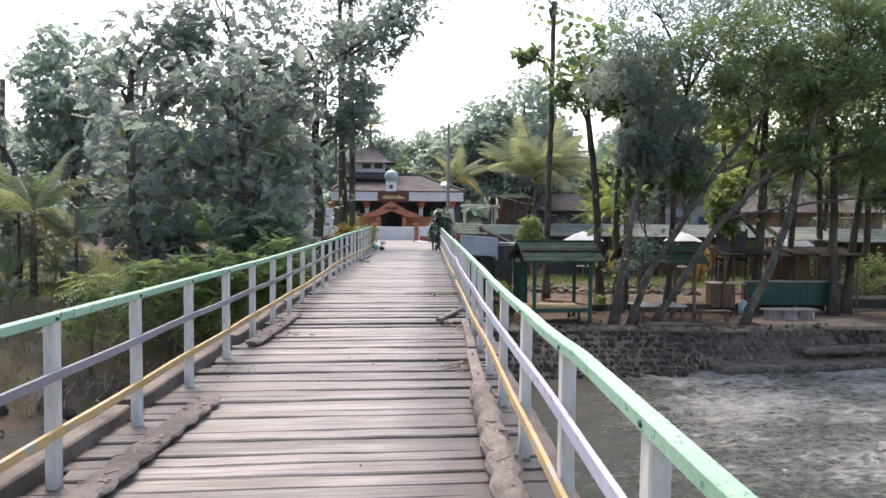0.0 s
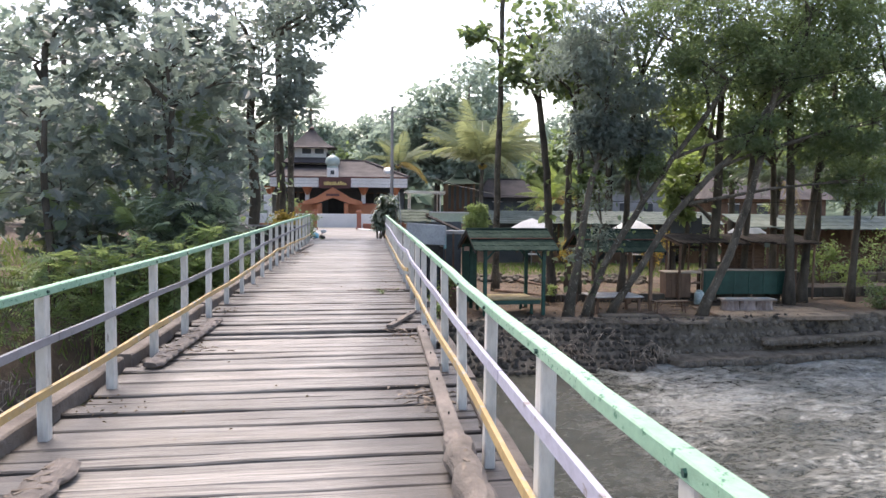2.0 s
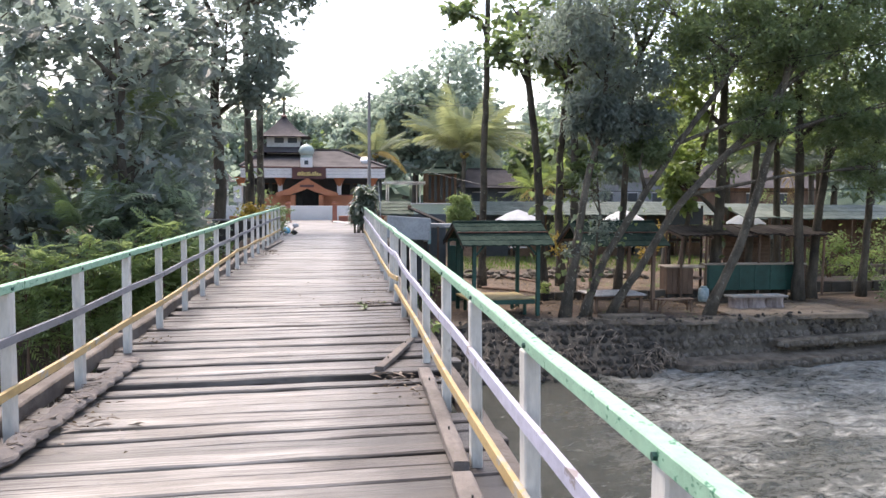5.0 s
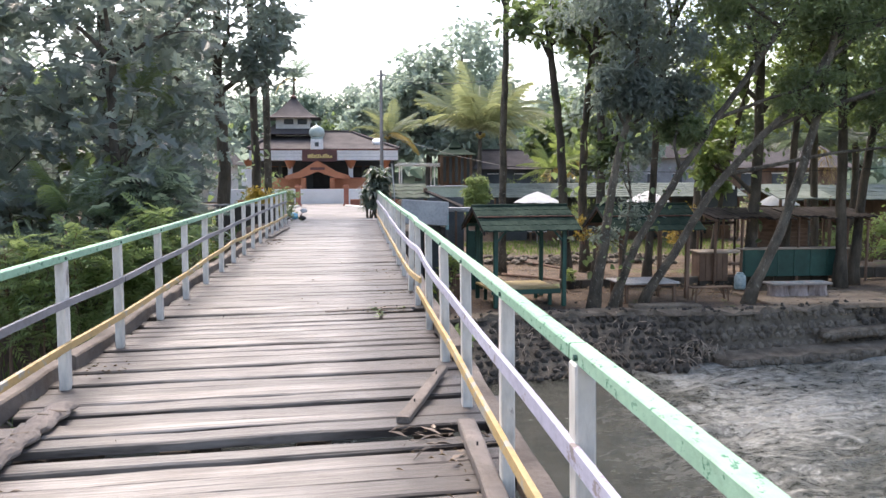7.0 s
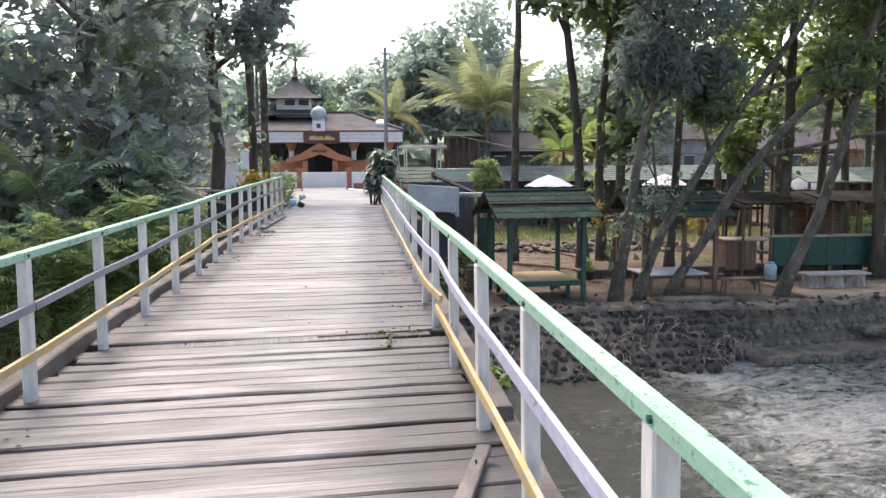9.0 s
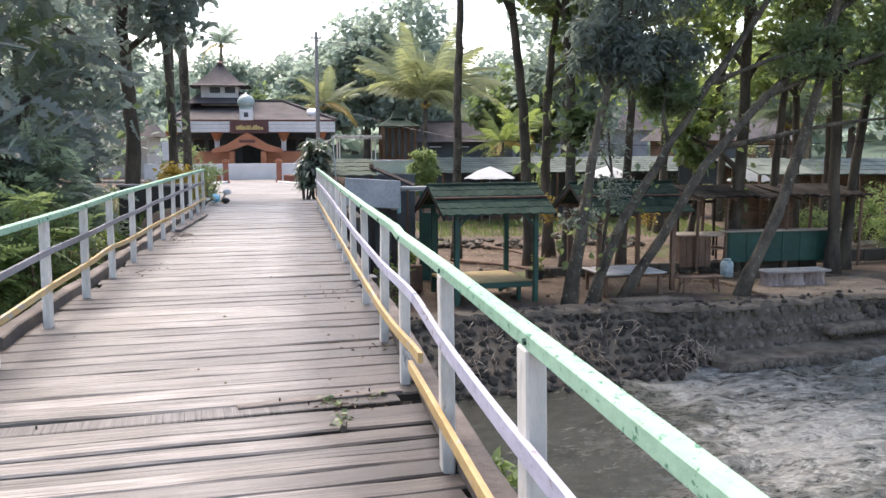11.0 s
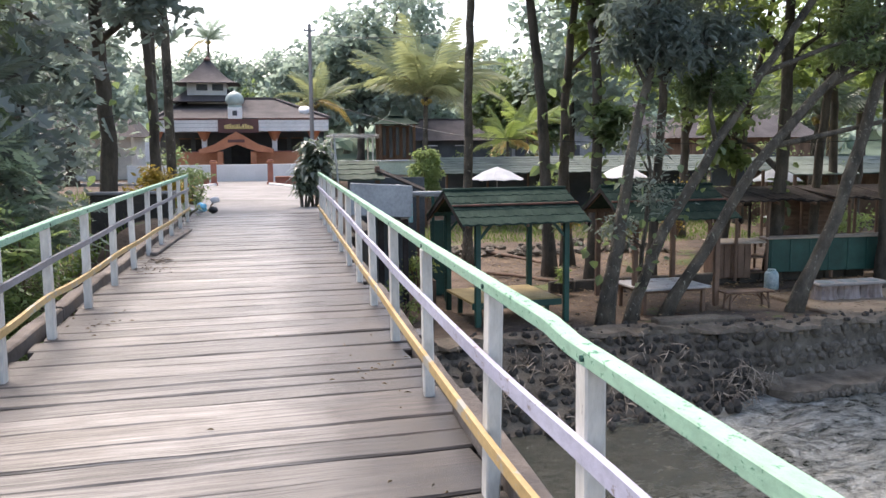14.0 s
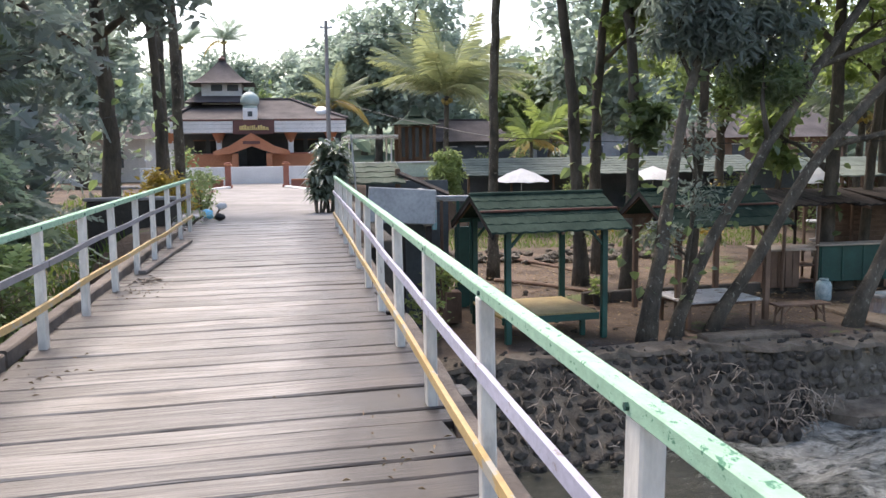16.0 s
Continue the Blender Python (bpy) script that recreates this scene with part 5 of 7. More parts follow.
def wire(points, sag, label):
    w = thing("overhead_wire", (0, 0, 0), label=label, category="cable", group="overhead wires")
    for a, b in zip(points, points[1:]):
        a, b = Vector(a), Vector(b)
        part("strand", Shape().tube([a.lerp(b, i / 12) - Vector((0, 0, sag * 4 * (i / 12) * (1 - i / 12))) for i in range(13)], 0.011, 5), BLACK, w)
    return w


wire([(2.12, 55.6, 6.6), (-6.0, 95, 6.2)], 0.6, "black overhead wire from the pole")
wire([(2.12, 55.6, 3.6), (6.4, 40.2, 1.6), (17.2, 35.3, 1.4), (30, 30, 2.5)], 0.15, "thin black wire strung between trunks")
wire([(2.12, 55.6, 6.65), (8.0, 38.4, 5.2), (26, 20, 7.5)], 0.5, "black overhead wire across the garden")
wire([(-30, 30, 1.2), (-9, 27, 1.5), (-3.6, 37, 2.2)], 0.4, "black overhead wire through the trees")

# ---- plants ----


def leaf_cloud(name, pos, size, aspect, material, seed, droop=0.3, fold=0.25):
    """Leaves as folded lance shapes of six points, one island each."""
    rg = np.random.RandomState(seed)
    n = len(pos)
    d = rg.normal(size=(n, 3))
    d[:, 2] = d[:, 2] * 0.55 - droop
    d /= np.linalg.norm(d, axis=1)[:, None]
    up = rg.normal(size=(n, 3)) * 0.6 + np.array([0, 0, 1.0])
    w = np.cross(d, up)
    w /= np.maximum(np.linalg.norm(w, axis=1), 1e-6)[:, None]
    nn = np.cross(w, d)
    s = (size * rg.uniform(0.6, 1.35, n))[:, None]
    a = aspect * 0.5
    base, tip = pos, pos + d * s - nn * s * 0.12
    l1 = pos + d * s * 0.32 + w * s * a + nn * s * fold * a
    r1 = pos + d * s * 0.32 - w * s * a + nn * s * fold * a
    l2 = pos + d * s * 0.72 + w * s * a * 0.7
    r2 = pos + d * s * 0.72 - w * s * a * 0.7
    v = np.stack([base, l1, l2, tip, r2, r1], 1).reshape(-1, 3)
    i = np.arange(n)[:, None] * 6
    f = np.concatenate([i + np.array([[0, 3, 2, 1]]), i + np.array([[0, 5, 4, 3]])], 0)
    return grid_mesh(name, v, f, material)


LOBES = ((0.0, 0.0), (0.16, 0.30), (0.30, 0.13), (0.42, 0.46), (0.52, 0.15), (0.66, 0.42), (0.74, 0.12), (0.87, 0.24), (1.0, 0.0))


def lobed_cloud(name, pos, size, aspect, material, seed, droop=0.3):
    """Large leaves cut into pointed lobes, two halves folded along the midrib."""
    rg = np.random.RandomState(seed)
    n = len(pos)
    d = rg.normal(size=(n, 3))
    d[:, 2] = d[:, 2] * 0.5 - droop
    d /= np.linalg.norm(d, axis=1)[:, None]
    up = rg.normal(size=(n, 3)) * 0.5 + np.array([0, -0.3, 1.0])
    w = np.cross(d, up)
    w /= np.maximum(np.linalg.norm(w, axis=1), 1e-6)[:, None]
    nn = np.cross(w, d)
    s = (size * rg.uniform(0.6, 1.3, n))[:, None]
    k = len(LOBES)
    rows_ = []
    for sg in (1, -1):
        for u, q in LOBES:
            rows_.append(pos + d * s * u + w * (s * q * sg) + nn * s * (0.22 * q - 0.18 * u * u))
    v = np.stack(rows_, 1).reshape(-1, 3)
    i = np.arange(n)[:, None] * (2 * k)
    f = np.concatenate([i + np.arange(k)[None, ::-1], i + k + np.arange(k)[None, :]], 0)
    return grid_mesh(name, v, f, material)


def feather_cloud(name, pos, size, aspect, material, seed, droop=0.3, pairs=8):
    """Feather leaves: an arched midrib carrying pairs of narrow leaflets."""
    rg = np.random.RandomState(seed)
    n = len(pos)
    d = rg.normal(size=(n, 3))
    d[:, 2] = d[:, 2] * 0.45 + 0.1
    d /= np.linalg.norm(d, axis=1)[:, None]
    w = np.cross(d, rg.normal(size=(n, 3)) * 0.25 + np.array([0, 0, 1.0]))
    w /= np.maximum(np.linalg.norm(w, axis=1), 1e-6)[:, None]
    s = (size * rg.uniform(0.6, 1.3, n))[:, None]
    down = np.array([0, 0, -1.0])
    quads = []
    for u in np.linspace(0.14, 1.0, pairs):
        ln = aspect * (0.45 + 0.55 * math.sin(math.pi * min(1.0, u * 0.85 + 0.15)))
        at = pos + d * s * u + down * s * (droop * 1.1 * u * u)
        for sg in (-1, 1):
            dr = w * sg * 0.9 + d * 0.5 + down * rg.uniform(0.1, 0.45)
            hw = d * s * 0.046
            quads.append(np.stack([at, at + dr * s * ln * 0.45 + hw, at + dr * s * ln, at + dr * s * ln * 0.45 - hw], 1))
    tip = pos + d * s + down * s * droop * 1.1
    mid = pos + d * s * 0.5 + down * s * droop * 0.28
    quads.append(np.stack([pos + w * s * 0.008, mid + w * s * 0.008, tip, mid - w * s * 0.008], 1))
    v = np.stack(quads, 1).reshape(-1, 3)
    return grid_mesh(name, v, np.arange(len(v)).reshape(-1, 4), material)


def clump_points(clusters, per, seed, sub=16, tight=0.3):
    """Leaf places: clusters of sub-clumps, thickest near each cluster's skin, with gaps between."""
    rg = np.random.RandomState(seed)
    out = []
    for cx, cy, cz, rx, ry, rz in clusters:
        k = sub
        u = rg.normal(size=(k, 3))
        u /= np.linalg.norm(u, axis=1)[:, None]
        r = rg.uniform(0.35, 1.0, k)[:, None] ** 0.6
        c = np.array([cx, cy, cz]) + u * r * np.array([rx, ry, rz])
        m = max(6, int(per / k))
        sp = tight * (rx + ry + rz) / 3
        for q in c:
            out.append(q + rg.normal(size=(m, 3)) * sp * rg.uniform(0.5, 1.1) * np.array([1, 1, 0.7]))
    return np.concatenate(out)


def tree(name, trunk, r0, r1, clusters, per, size, aspect, bark, leaf, seed, label, category="tree", limbs=True, sub=16, tight=0.3, droop=0.3, group="", vines=0, style=leaf_cloud):
    rg = random.Random(seed)
    base = Vector(trunk[0])
    t = thing(name, base, label=label, category=category, group=group)
    pts = [Vector(p) - base for p in trunk]
    fine = []
    for a, b in zip(pts, pts[1:]):
        k = max(2, int((b - a).length / 0.5))
        for i in range(k):
            fine.append(a.lerp(b, i / k) + Vector((rg.uniform(-1, 1), rg.uniform(-1, 1), 0)) * 0.02)
    fine.append(pts[-1])
    fine[0] = pts[0] - Vector((0, 0, 0.3))
    n = len(fine)
    rad = [r0 + (r1 - r0) * i / (n - 1) for i in range(n)]
    rad[0] *= 1.5
    if n > 2:
        rad[1] *= 1.22
    part("trunk", Shape().tube(fine, rad, 10, rough=0.07, rng=rg), bark, t, "", True)
    cl = [(c[0] - base.x, c[1] - base.y, c[2] - base.z, *c[3:]) for c in clusters]
    if limbs:
        for c in cl:
            end = Vector(c[:3])
            start = min(fine[n // 3:], key=lambda p: (p - end).length + 1.5 * abs(p.z - end.z + 1.2))
            mid = start.lerp(end, 0.5) + Vector((rg.uniform(-0.3, 0.3), rg.uniform(-0.3, 0.3), 0.15))
            part("limb", Shape().tube([start, start.lerp(mid, 0.5), mid, mid.lerp(end, 0.6), end], [r1 * 0.9, r1 * 0.75, r1 * 0.6, r1 * 0.4, r1 * 0.2], 7, rough=0.06, rng=rg), bark, t, "", True)
            for _ in range(4):
                tip = end + Vector((rg.uniform(-1, 1) * c[3], rg.uniform(-1, 1) * c[4], rg.uniform(-0.6, 1) * c[5])) * 0.9
                part("twig", Shape().tube([mid.lerp(end, 0.5), end.lerp(tip, 0.4), tip], [r1 * 0.3, r1 * 0.2, 0.012], 5), bark, t)
    pos = clump_points(cl, per, seed, sub, tight)
    part("crown", style("crown", pos, size, aspect, leaf, seed, droop), leaf, t)
    if vines:
        q = np.array([list(rg.choice(fine[2:n * 2 // 3])) for _ in range(vines)]) + np.random.RandomState(seed).normal(size=(vines, 3)) * (r0 * 1.2)
        part("climber", leaf_cloud("climber", q, size * 0.9, 0.7, MIDLEAF, seed + 5, 0.6), MIDLEAF, t, "climbing leaves on the trunk")["kind"] = "stuff"
    return t


def frond_mesh(name, length, leaflets, droop, width, material, seed, hang=0.5):
    """A feather frond along +x: arched midrib with paired leaflets."""
    rg = np.random.RandomState(seed)
    s = np.linspace(0, 1, 12)
    px, pz = length * s * (1 - 0.12 * s * droop), length * (0.35 * s - droop * 0.75 * s * s)
    rib = Shape().tube([(x, 0, z) for x, z in zip(px, pz)], list(np.linspace(0.035, 0.006, 12) * length / 3), 5)
    verts, faces = [np.array(rib.v)], [tuple(f) for f in rib.f]
    k = len(rib.v)
    for side in (-1, 1):
        for u in np.linspace(0.12, 0.99, leaflets):
            u = u + rg.uniform(-0.006, 0.006)
            b = np.array([np.interp(u, s, px), 0, np.interp(u, s, pz)])
            ln = length * width * (0.35 + 0.65 * math.sin(math.pi * min(1, u * 0.92 + 0.08))) * rg.uniform(0.85, 1.1)
            dr = np.array([0.55 + 0.35 * u, side * 1.0, -hang * rg.uniform(0.6, 1.4)])
            dr /= np.linalg.norm(dr)
            tip = b + dr * ln - np.array([0, 0, 0.18 * ln])
            mid = b + dr * ln * 0.5
            wv = np.array([1, 0, 0.2]) * 0.018 * length / 3 * 1.4
            verts.append(np.stack([b - wv * 0.5, mid - wv, tip, mid + wv, b + wv * 0.5]))
            faces.append((k, k + 1, k + 2, k + 3, k + 4))
            k += 5
    me = bpy.data.meshes.new(name)
    me.from_pydata([tuple(p) for p in np.concatenate(verts)], [], faces)
    me.materials.append(material)
    me.update()
    return me


FRONDS = {}


def palm(at, height, length, count, label, seed, leaf=PALMLEAF, old=OLDFROND, bark=BARK, width=0.28, r=0.16, nuts=True, lean=(0, 0), name="coconut_palm", old_share=0.25):
    rg = random.Random(seed)
    key = (length, leaf.name, old.name, width)
    if key not in FRONDS:
        FRONDS[key] = ([frond_mesh("frond", length, 46, 0.6, width, leaf, seed), frond_mesh("frond", length, 46, 0.9, width, leaf, seed + 1),
                        frond_mesh("frond", length, 46, 0.35, width, leaf, seed + 2)], frond_mesh("frond", length * 0.95, 40, 1.15, width, old, seed + 3, 0.9))
    good, dry = FRONDS[key]
    t = thing(name, at, label=label, category="palm")
    n = max(3, int(height / 0.35))
    pts = [(lean[0] * (i / n) ** 1.6, lean[1] * (i / n) ** 1.6, height * i / n) for i in range(n + 1)]
    part("trunk", Shape().tube(pts, [r * (1.35 if i == 0 else 1.0) * (1 - 0.3 * i / n) * (1.06 if i % 2 else 0.96) for i in range(n + 1)], 10), bark, t, "ringed palm trunk")
    top = Vector(pts[-1])
    for k in range(count):
        a = 360 * k / count * 2.4 + rg.uniform(-12, 12)
        lift = rg.uniform(-12, 60) if k % 3 else rg.uniform(35, 80)
        dead = lift < 8 and rg.random() < old_share * 3
        me = dry if dead else rg.choice(good)
        part("frond", me, leaf, t, "yellowing frond" if dead else "", m=Matrix.Translation(top) @ pose(0, 0, 0, 0, -lift * 0.8, a))
    if nuts:
        for k in range(7):
            a = k * 0.9
            part("coconut", crumple(0.10, k, 1.1), OLDFROND, t, "", True, Matrix.Translation(top + Vector((0.2 * math.cos(a), 0.2 * math.sin(a), -0.18 - 0.07 * (k % 3)))))
    return t


def bush(name, at, radii, count, size, aspect, leaf, seed, label, category="bush", stems=5, sub=14, tight=0.3):
    rg = random.Random(seed)
    t = thing(name, at, label=label, category=category)
    rx, ry, rz = radii
    for k in range(stems):
        a = rg.uniform(0, 6.28)
        e = Vector((rx * 0.6 * math.cos(a), ry * 0.6 * math.sin(a), rz * rg.uniform(1.0, 1.6)))
        part("stem", Shape().tube([(0.06 * math.cos(a), 0.06 * math.sin(a), -0.15), e * 0.5, e], [0.03, 0.022, 0.01], 6), BROWNWOOD, t)
    pos = clump_points([(0, 0, rz, rx, ry, rz)], count, seed, sub, tight)
    pos[:, 2] = np.maximum(pos[:, 2], 0.02)
    part("foliage", leaf_cloud("foliage", pos, size, aspect, leaf, seed, 0.1), leaf, t)
    return t


def fern_shrub(at, count, length, leaf, seed, label, name="fern_shrub", width=0.22, rise=0.4):
    """A clump of feather leaves from one foot, or up a thin stem."""
    rg = random.Random(seed)
    key = (length, leaf.name, "fern", width)
    if key not in FRONDS:
        FRONDS[key] = [frond_mesh("leaf", length, 20, d, width, leaf, seed + i, 0.15) for i, d in enumerate((0.25, 0.5, 0.8))]
    t = thing(name, at, label=label, category="shrub")
    part("stem", Shape().tube([(0, 0, -0.2), (0.03, 0.02, rise * 0.6), (0, 0, rise)], [0.035, 0.03, 0.015], 6), BROWNWOOD, t)
    for k in range(count):
        me = rg.choice(FRONDS[key])
        part("leaf", me, leaf, t, m=pose(0, 0, rise * rg.uniform(0.25, 1.0), 0, -rg.uniform(0, 65), rg.uniform(0, 360)))
    return t


# trees of the riverside garden
tree("garden_tree", [(7.55, 31.5, -2.65), (7.9, 31.5, -0.85), (8.1, 31.5, 0.85), (8.35, 31.5, 2.1), (8.8, 31.6, 3.6), (8.9, 31.7, 5.4)], 0.17, 0.06,
     [(9.2, 31.5, 3.7, 1.0, 0.8, 0.7), (10.3, 31.6, 3.6, 0.9, 0.7, 0.7), (8.2, 31.5, 3.9, 0.8, 0.7, 0.6), (9.6, 31.9, 4.9, 1.4, 1.2, 0.8), (7.6, 31.8, 6.0, 1.5, 1.3, 1.0), (9.0, 32.0, 7.2, 1.8, 1.5, 1.2)], 1250, 0.25, 0.30, BARK, DARKLEAF, 31,
     "grey-barked tree with dense dark drooping leaves over the bank", group="riverside trees", droop=0.75, vines=40)
tree("garden_tree", [(8.10, 31.52, -2.75), (8.91, 31.41, -0.60), (10.16, 31.41, 1.36), (11.16, 31.41, 2.88), (12.11, 31.52, 4.04), (13.27, 31.73, 5.62)], 0.13, 0.08,
     [(12.11, 31.73, 5.83, 1.6, 1.3, 1.0), (14.11, 31.94, 6.57, 1.9, 1.4, 1.2), (10.10, 31.62, 2.67, 0.7, 0.6, 0.5), (14.11, 31.94, 3.83, 1.1, 0.9, 0.7), (10.74, 31.94, 7.31, 1.7, 1.4, 1.2)], 2500, 0.19, 0.30, BARK, MIDLEAF, 32,
     "slanting tree with fine feathery leaves", group="riverside trees", vines=60)
tree("garden_tree", [(8.98, 31.83, -2.75), (10.08, 31.73, -1.13), (11.26, 31.73, 0.81), (12.53, 31.73, 2.18), (13.90, 31.83, 3.44), (14.85, 31.94, 4.83), (16.01, 32.05, 6.46)], 0.135, 0.085,
     [(15.38, 32.26, 6.89, 1.9, 1.5, 1.2), (17.07, 32.47, 3.72, 1.2, 1.0, 0.9), (18.75, 32.89, 2.24, 1.1, 1.0, 1.0), (17.28, 32.68, 7.73, 2.0, 1.6, 1.3), (13.48, 32.36, 8.26, 1.8, 1.5, 1.2), (16.01, 32.47, 9.42, 2.2, 1.6, 1.2), (19.18, 32.89, 8.79, 1.9, 1.6, 1.3)], 2500, 0.19, 0.30, BARK, MIDLEAF, 33, "slanting lichen-spotted tree with fine leaves", group="riverside trees")
tree("garden_tree", [(12.45, 31.9, -2.65), (13.5, 31.9, -0.5), (14.2, 31.9, 1.63), (14.6, 31.9, 3.18), (15.1, 31.9, 5.8)], 0.165, 0.10,
     [(15.4, 32.1, 6.6, 1.8, 1.5, 1.2), (17.2, 32.6, 6.0, 1.6, 1.4, 1.1), (18.6, 32.4, 4.2, 1.3, 1.2, 1.0), (16.6, 32.4, 8.6, 1.8, 1.5, 1.2)], 2100, 0.19, 0.34, BARK, MIDLEAF, 34, "slanting ringed-bark tree on the bank", group="riverside trees")
tree("slender_tree", [(6.27, 40, -2.5), (6.3, 40, 2.0), (6.4, 40, 6.0), (6.45, 40, 11.0)], 0.16, 0.10, [(6.6, 40.2, 11.0, 1.3, 1.2, 1.2), (5.4, 40, 8.6, 0.6, 0.6, 0.4)], 160, 0.34, 0.6, BARK, MIDLEAF, 35,
     "tall straight slender trunk behind the gazebo", group="riverside trees")
tree("teak_tree", [(8.4, 38.2, -2.5), (8.26, 38.2, 0.18), (8.13, 38.2, 2.58), (7.79, 38.2, 5.39), (7.6, 38.2, 7.0)], 0.20, 0.11,
     [(7.3, 38.3, 8.3, 1.5, 1.4, 1.3), (6.6, 38.1, 6.6, 0.8, 0.7, 0.5), (8.3, 38.3, 6.8, 1.0, 0.8, 0.8), (8.9, 38.4, 8.8, 1.5, 1.3, 1.2)], 190, 0.36, 0.66, DARKBARK, MIDLEAF, 36, "dark forked teak tree with large drooping leaves", group="riverside trees", vines=25)
tree("teak_tree", [(9.7, 40.4, -2.5), (9.55, 40.4, 0.06), (9.58, 40.4, 2.69), (9.75, 40.4, 4.75), (10.1, 40.4, 7.2)], 0.20, 0.10,
     [(10.8, 40.4, 4.6, 0.9, 0.8, 0.9), (10.7, 40.5, 7.3, 1.5, 1.3, 1.2), (8.6, 40.4, 7.9, 1.5, 1.3, 1.2), (9.6, 40.4, 6.6, 1.3, 1.2, 0.9)], 420, 0.36, 0.66, DARKBARK, BRIGHTLEAF, 37, "dark forked teak tree with bright backlit leaves", group="riverside trees", vines=30)
tree("teak_tree", [(8.95, 36.2, -2.5), (9.11, 36.2, 0.25), (9.11, 36.2, 2.92), (8.89, 36.2, 5.09), (8.8, 36.2, 7.0)], 0.18, 0.10,
     [(9.2, 36.3, 7.3, 1.6, 1.4, 1.2), (9.4, 36.1, 1.9, 0.5, 0.5, 0.7), (9.8, 36.2, 5.0, 0.9, 0.8, 0.8), (8.1, 36.3, 6.3, 1.2, 1.1, 0.9), (10.0, 36.3, 6.8, 1.2, 1.1, 1.0)], 430, 0.32, 0.66, DARKBARK, MIDLEAF, 38, "dark leaning teak tree wrapped in climbing leaves", group="riverside trees", vines=60)
tree("teak_tree", [(14.5, 36.2, -2.5), (14.7, 36.2, 0.5), (14.76, 36.2, 2.2), (14.8, 36.2, 7.0)], 0.22, 0.12,
     [(14.9, 36.3, 7.4, 2.2, 1.8, 1.4), (13.4, 36.4, 5.0, 1.2, 1.0, 1.0), (16.2, 36.4, 4.6, 1.3, 1.0, 1.0), (13.4, 37.0, 1.6, 0.6, 0.5, 1.1)], 480, 0.30, 0.66, DARKBARK, BRIGHTLEAF, 39, "stout dark teak tree with bright backlit leaves", group="riverside trees", vines=30)
tree("teak_tree", [(17.4, 35.2, -2.5), (17.3, 35.2, 1.6), (17.2, 35.2, 5.4), (17.2, 35.2, 7.5)], 0.19, 0.11,
     [(17.3, 35.3, 7.4, 2.0, 1.7, 1.3), (18.4, 35.6, 4.4, 1.5, 1.2, 1.1), (16.8, 35.4, 5.4, 1.0, 1.0, 0.9)], 480, 0.26, 0.6, DARKBARK, MIDLEAF, 40, "dark straight teak tree with large leaves", group="riverside trees")
tree("teak_tree", [(13.8, 38, -2.5), (14.33, 38, 1.36), (15.0, 38, 4.0), (15.5, 38, 6.5)], 0.12, 0.07, [(15.6, 38.2, 6.8, 1.4, 1.2, 1.1), (13.9, 38.0, 2.6, 0.7, 0.6, 0.9)], 380, 0.30, 0.66, DARKBARK, BRIGHTLEAF, 41, "thin slanting sapling with yellow-green leaves", group="riverside trees")
tree("teak_tree", [(19.0, 40, -2.4), (18.9, 40, 1.5), (18.75, 40, 5.2), (18.7, 40, 7)], 0.16, 0.09, [(18.8, 40.2, 6.8, 2.0, 1.6, 1.3), (20.3, 40, 4.2, 1.4, 1.2, 1.1), (17.6, 40, 4.0, 1.0, 1.0, 0.9)], 480, 0.28, 0.6, DARKBARK, BRIGHTLEAF, 42, "dark teak tree with bright backlit leaves", group="riverside trees")
tree("teak_tree", [(18.3, 36, -2.5), (18.6, 36, 1.0), (18.9, 36, 3.0), (19.5, 36, 6.0)], 0.18, 0.1, [(19.6, 36.2, 6.4, 1.9, 1.6, 1.3), (20.2, 35.8, 3.4, 1.4, 1.2, 1.2)], 480, 0.26, 0.6, DARKBARK, MIDLEAF, 43, "slanting dark teak tree with large leaves", group="riverside trees")
for k, (x, y, h, lf, sz, ss) in enumerate([(22, 33.5, 6.5, MIDLEAF, 0.18, 2.3), (25.5, 38, 7.0, MIDLEAF, 0.22, 2.8), (24, 46, 8.5, FRESHLEAF, 0.28, 3.0), (30, 34, 7.5, MIDLEAF, 0.25, 3.2),
                                         (16.5, 46.5, 7.0, FRESHLEAF, 0.3, 2.2), (21, 50, 8.0, MIDLEAF, 0.3, 2.8), (28, 54, 9.0, MIDLEAF, 0.35, 3.2)]):
    tree("shade_tree", [(x, y, -2.5), (x + 0.2, y, 1.0), (x + 0.1, y, h * 0.6), (x, y, h)], 0.2, 0.1,
         [(x, y, h + 0.4, ss, ss * 0.8, ss * 0.5), (x - ss * 0.7, y, h * 0.62, ss * 0.6, ss * 0.55, ss * 0.42), (x + ss * 0.7, y + 0.5, h * 0.7, ss * 0.6, ss * 0.55, ss * 0.45), (x, y - 0.8, h * 0.4, ss * 0.5, ss * 0.5, ss * 0.35)],
         700, sz, 0.5, DARKBARK, lf, 60 + k, "dark-trunked shade tree at the back of the garden", group="shade trees")
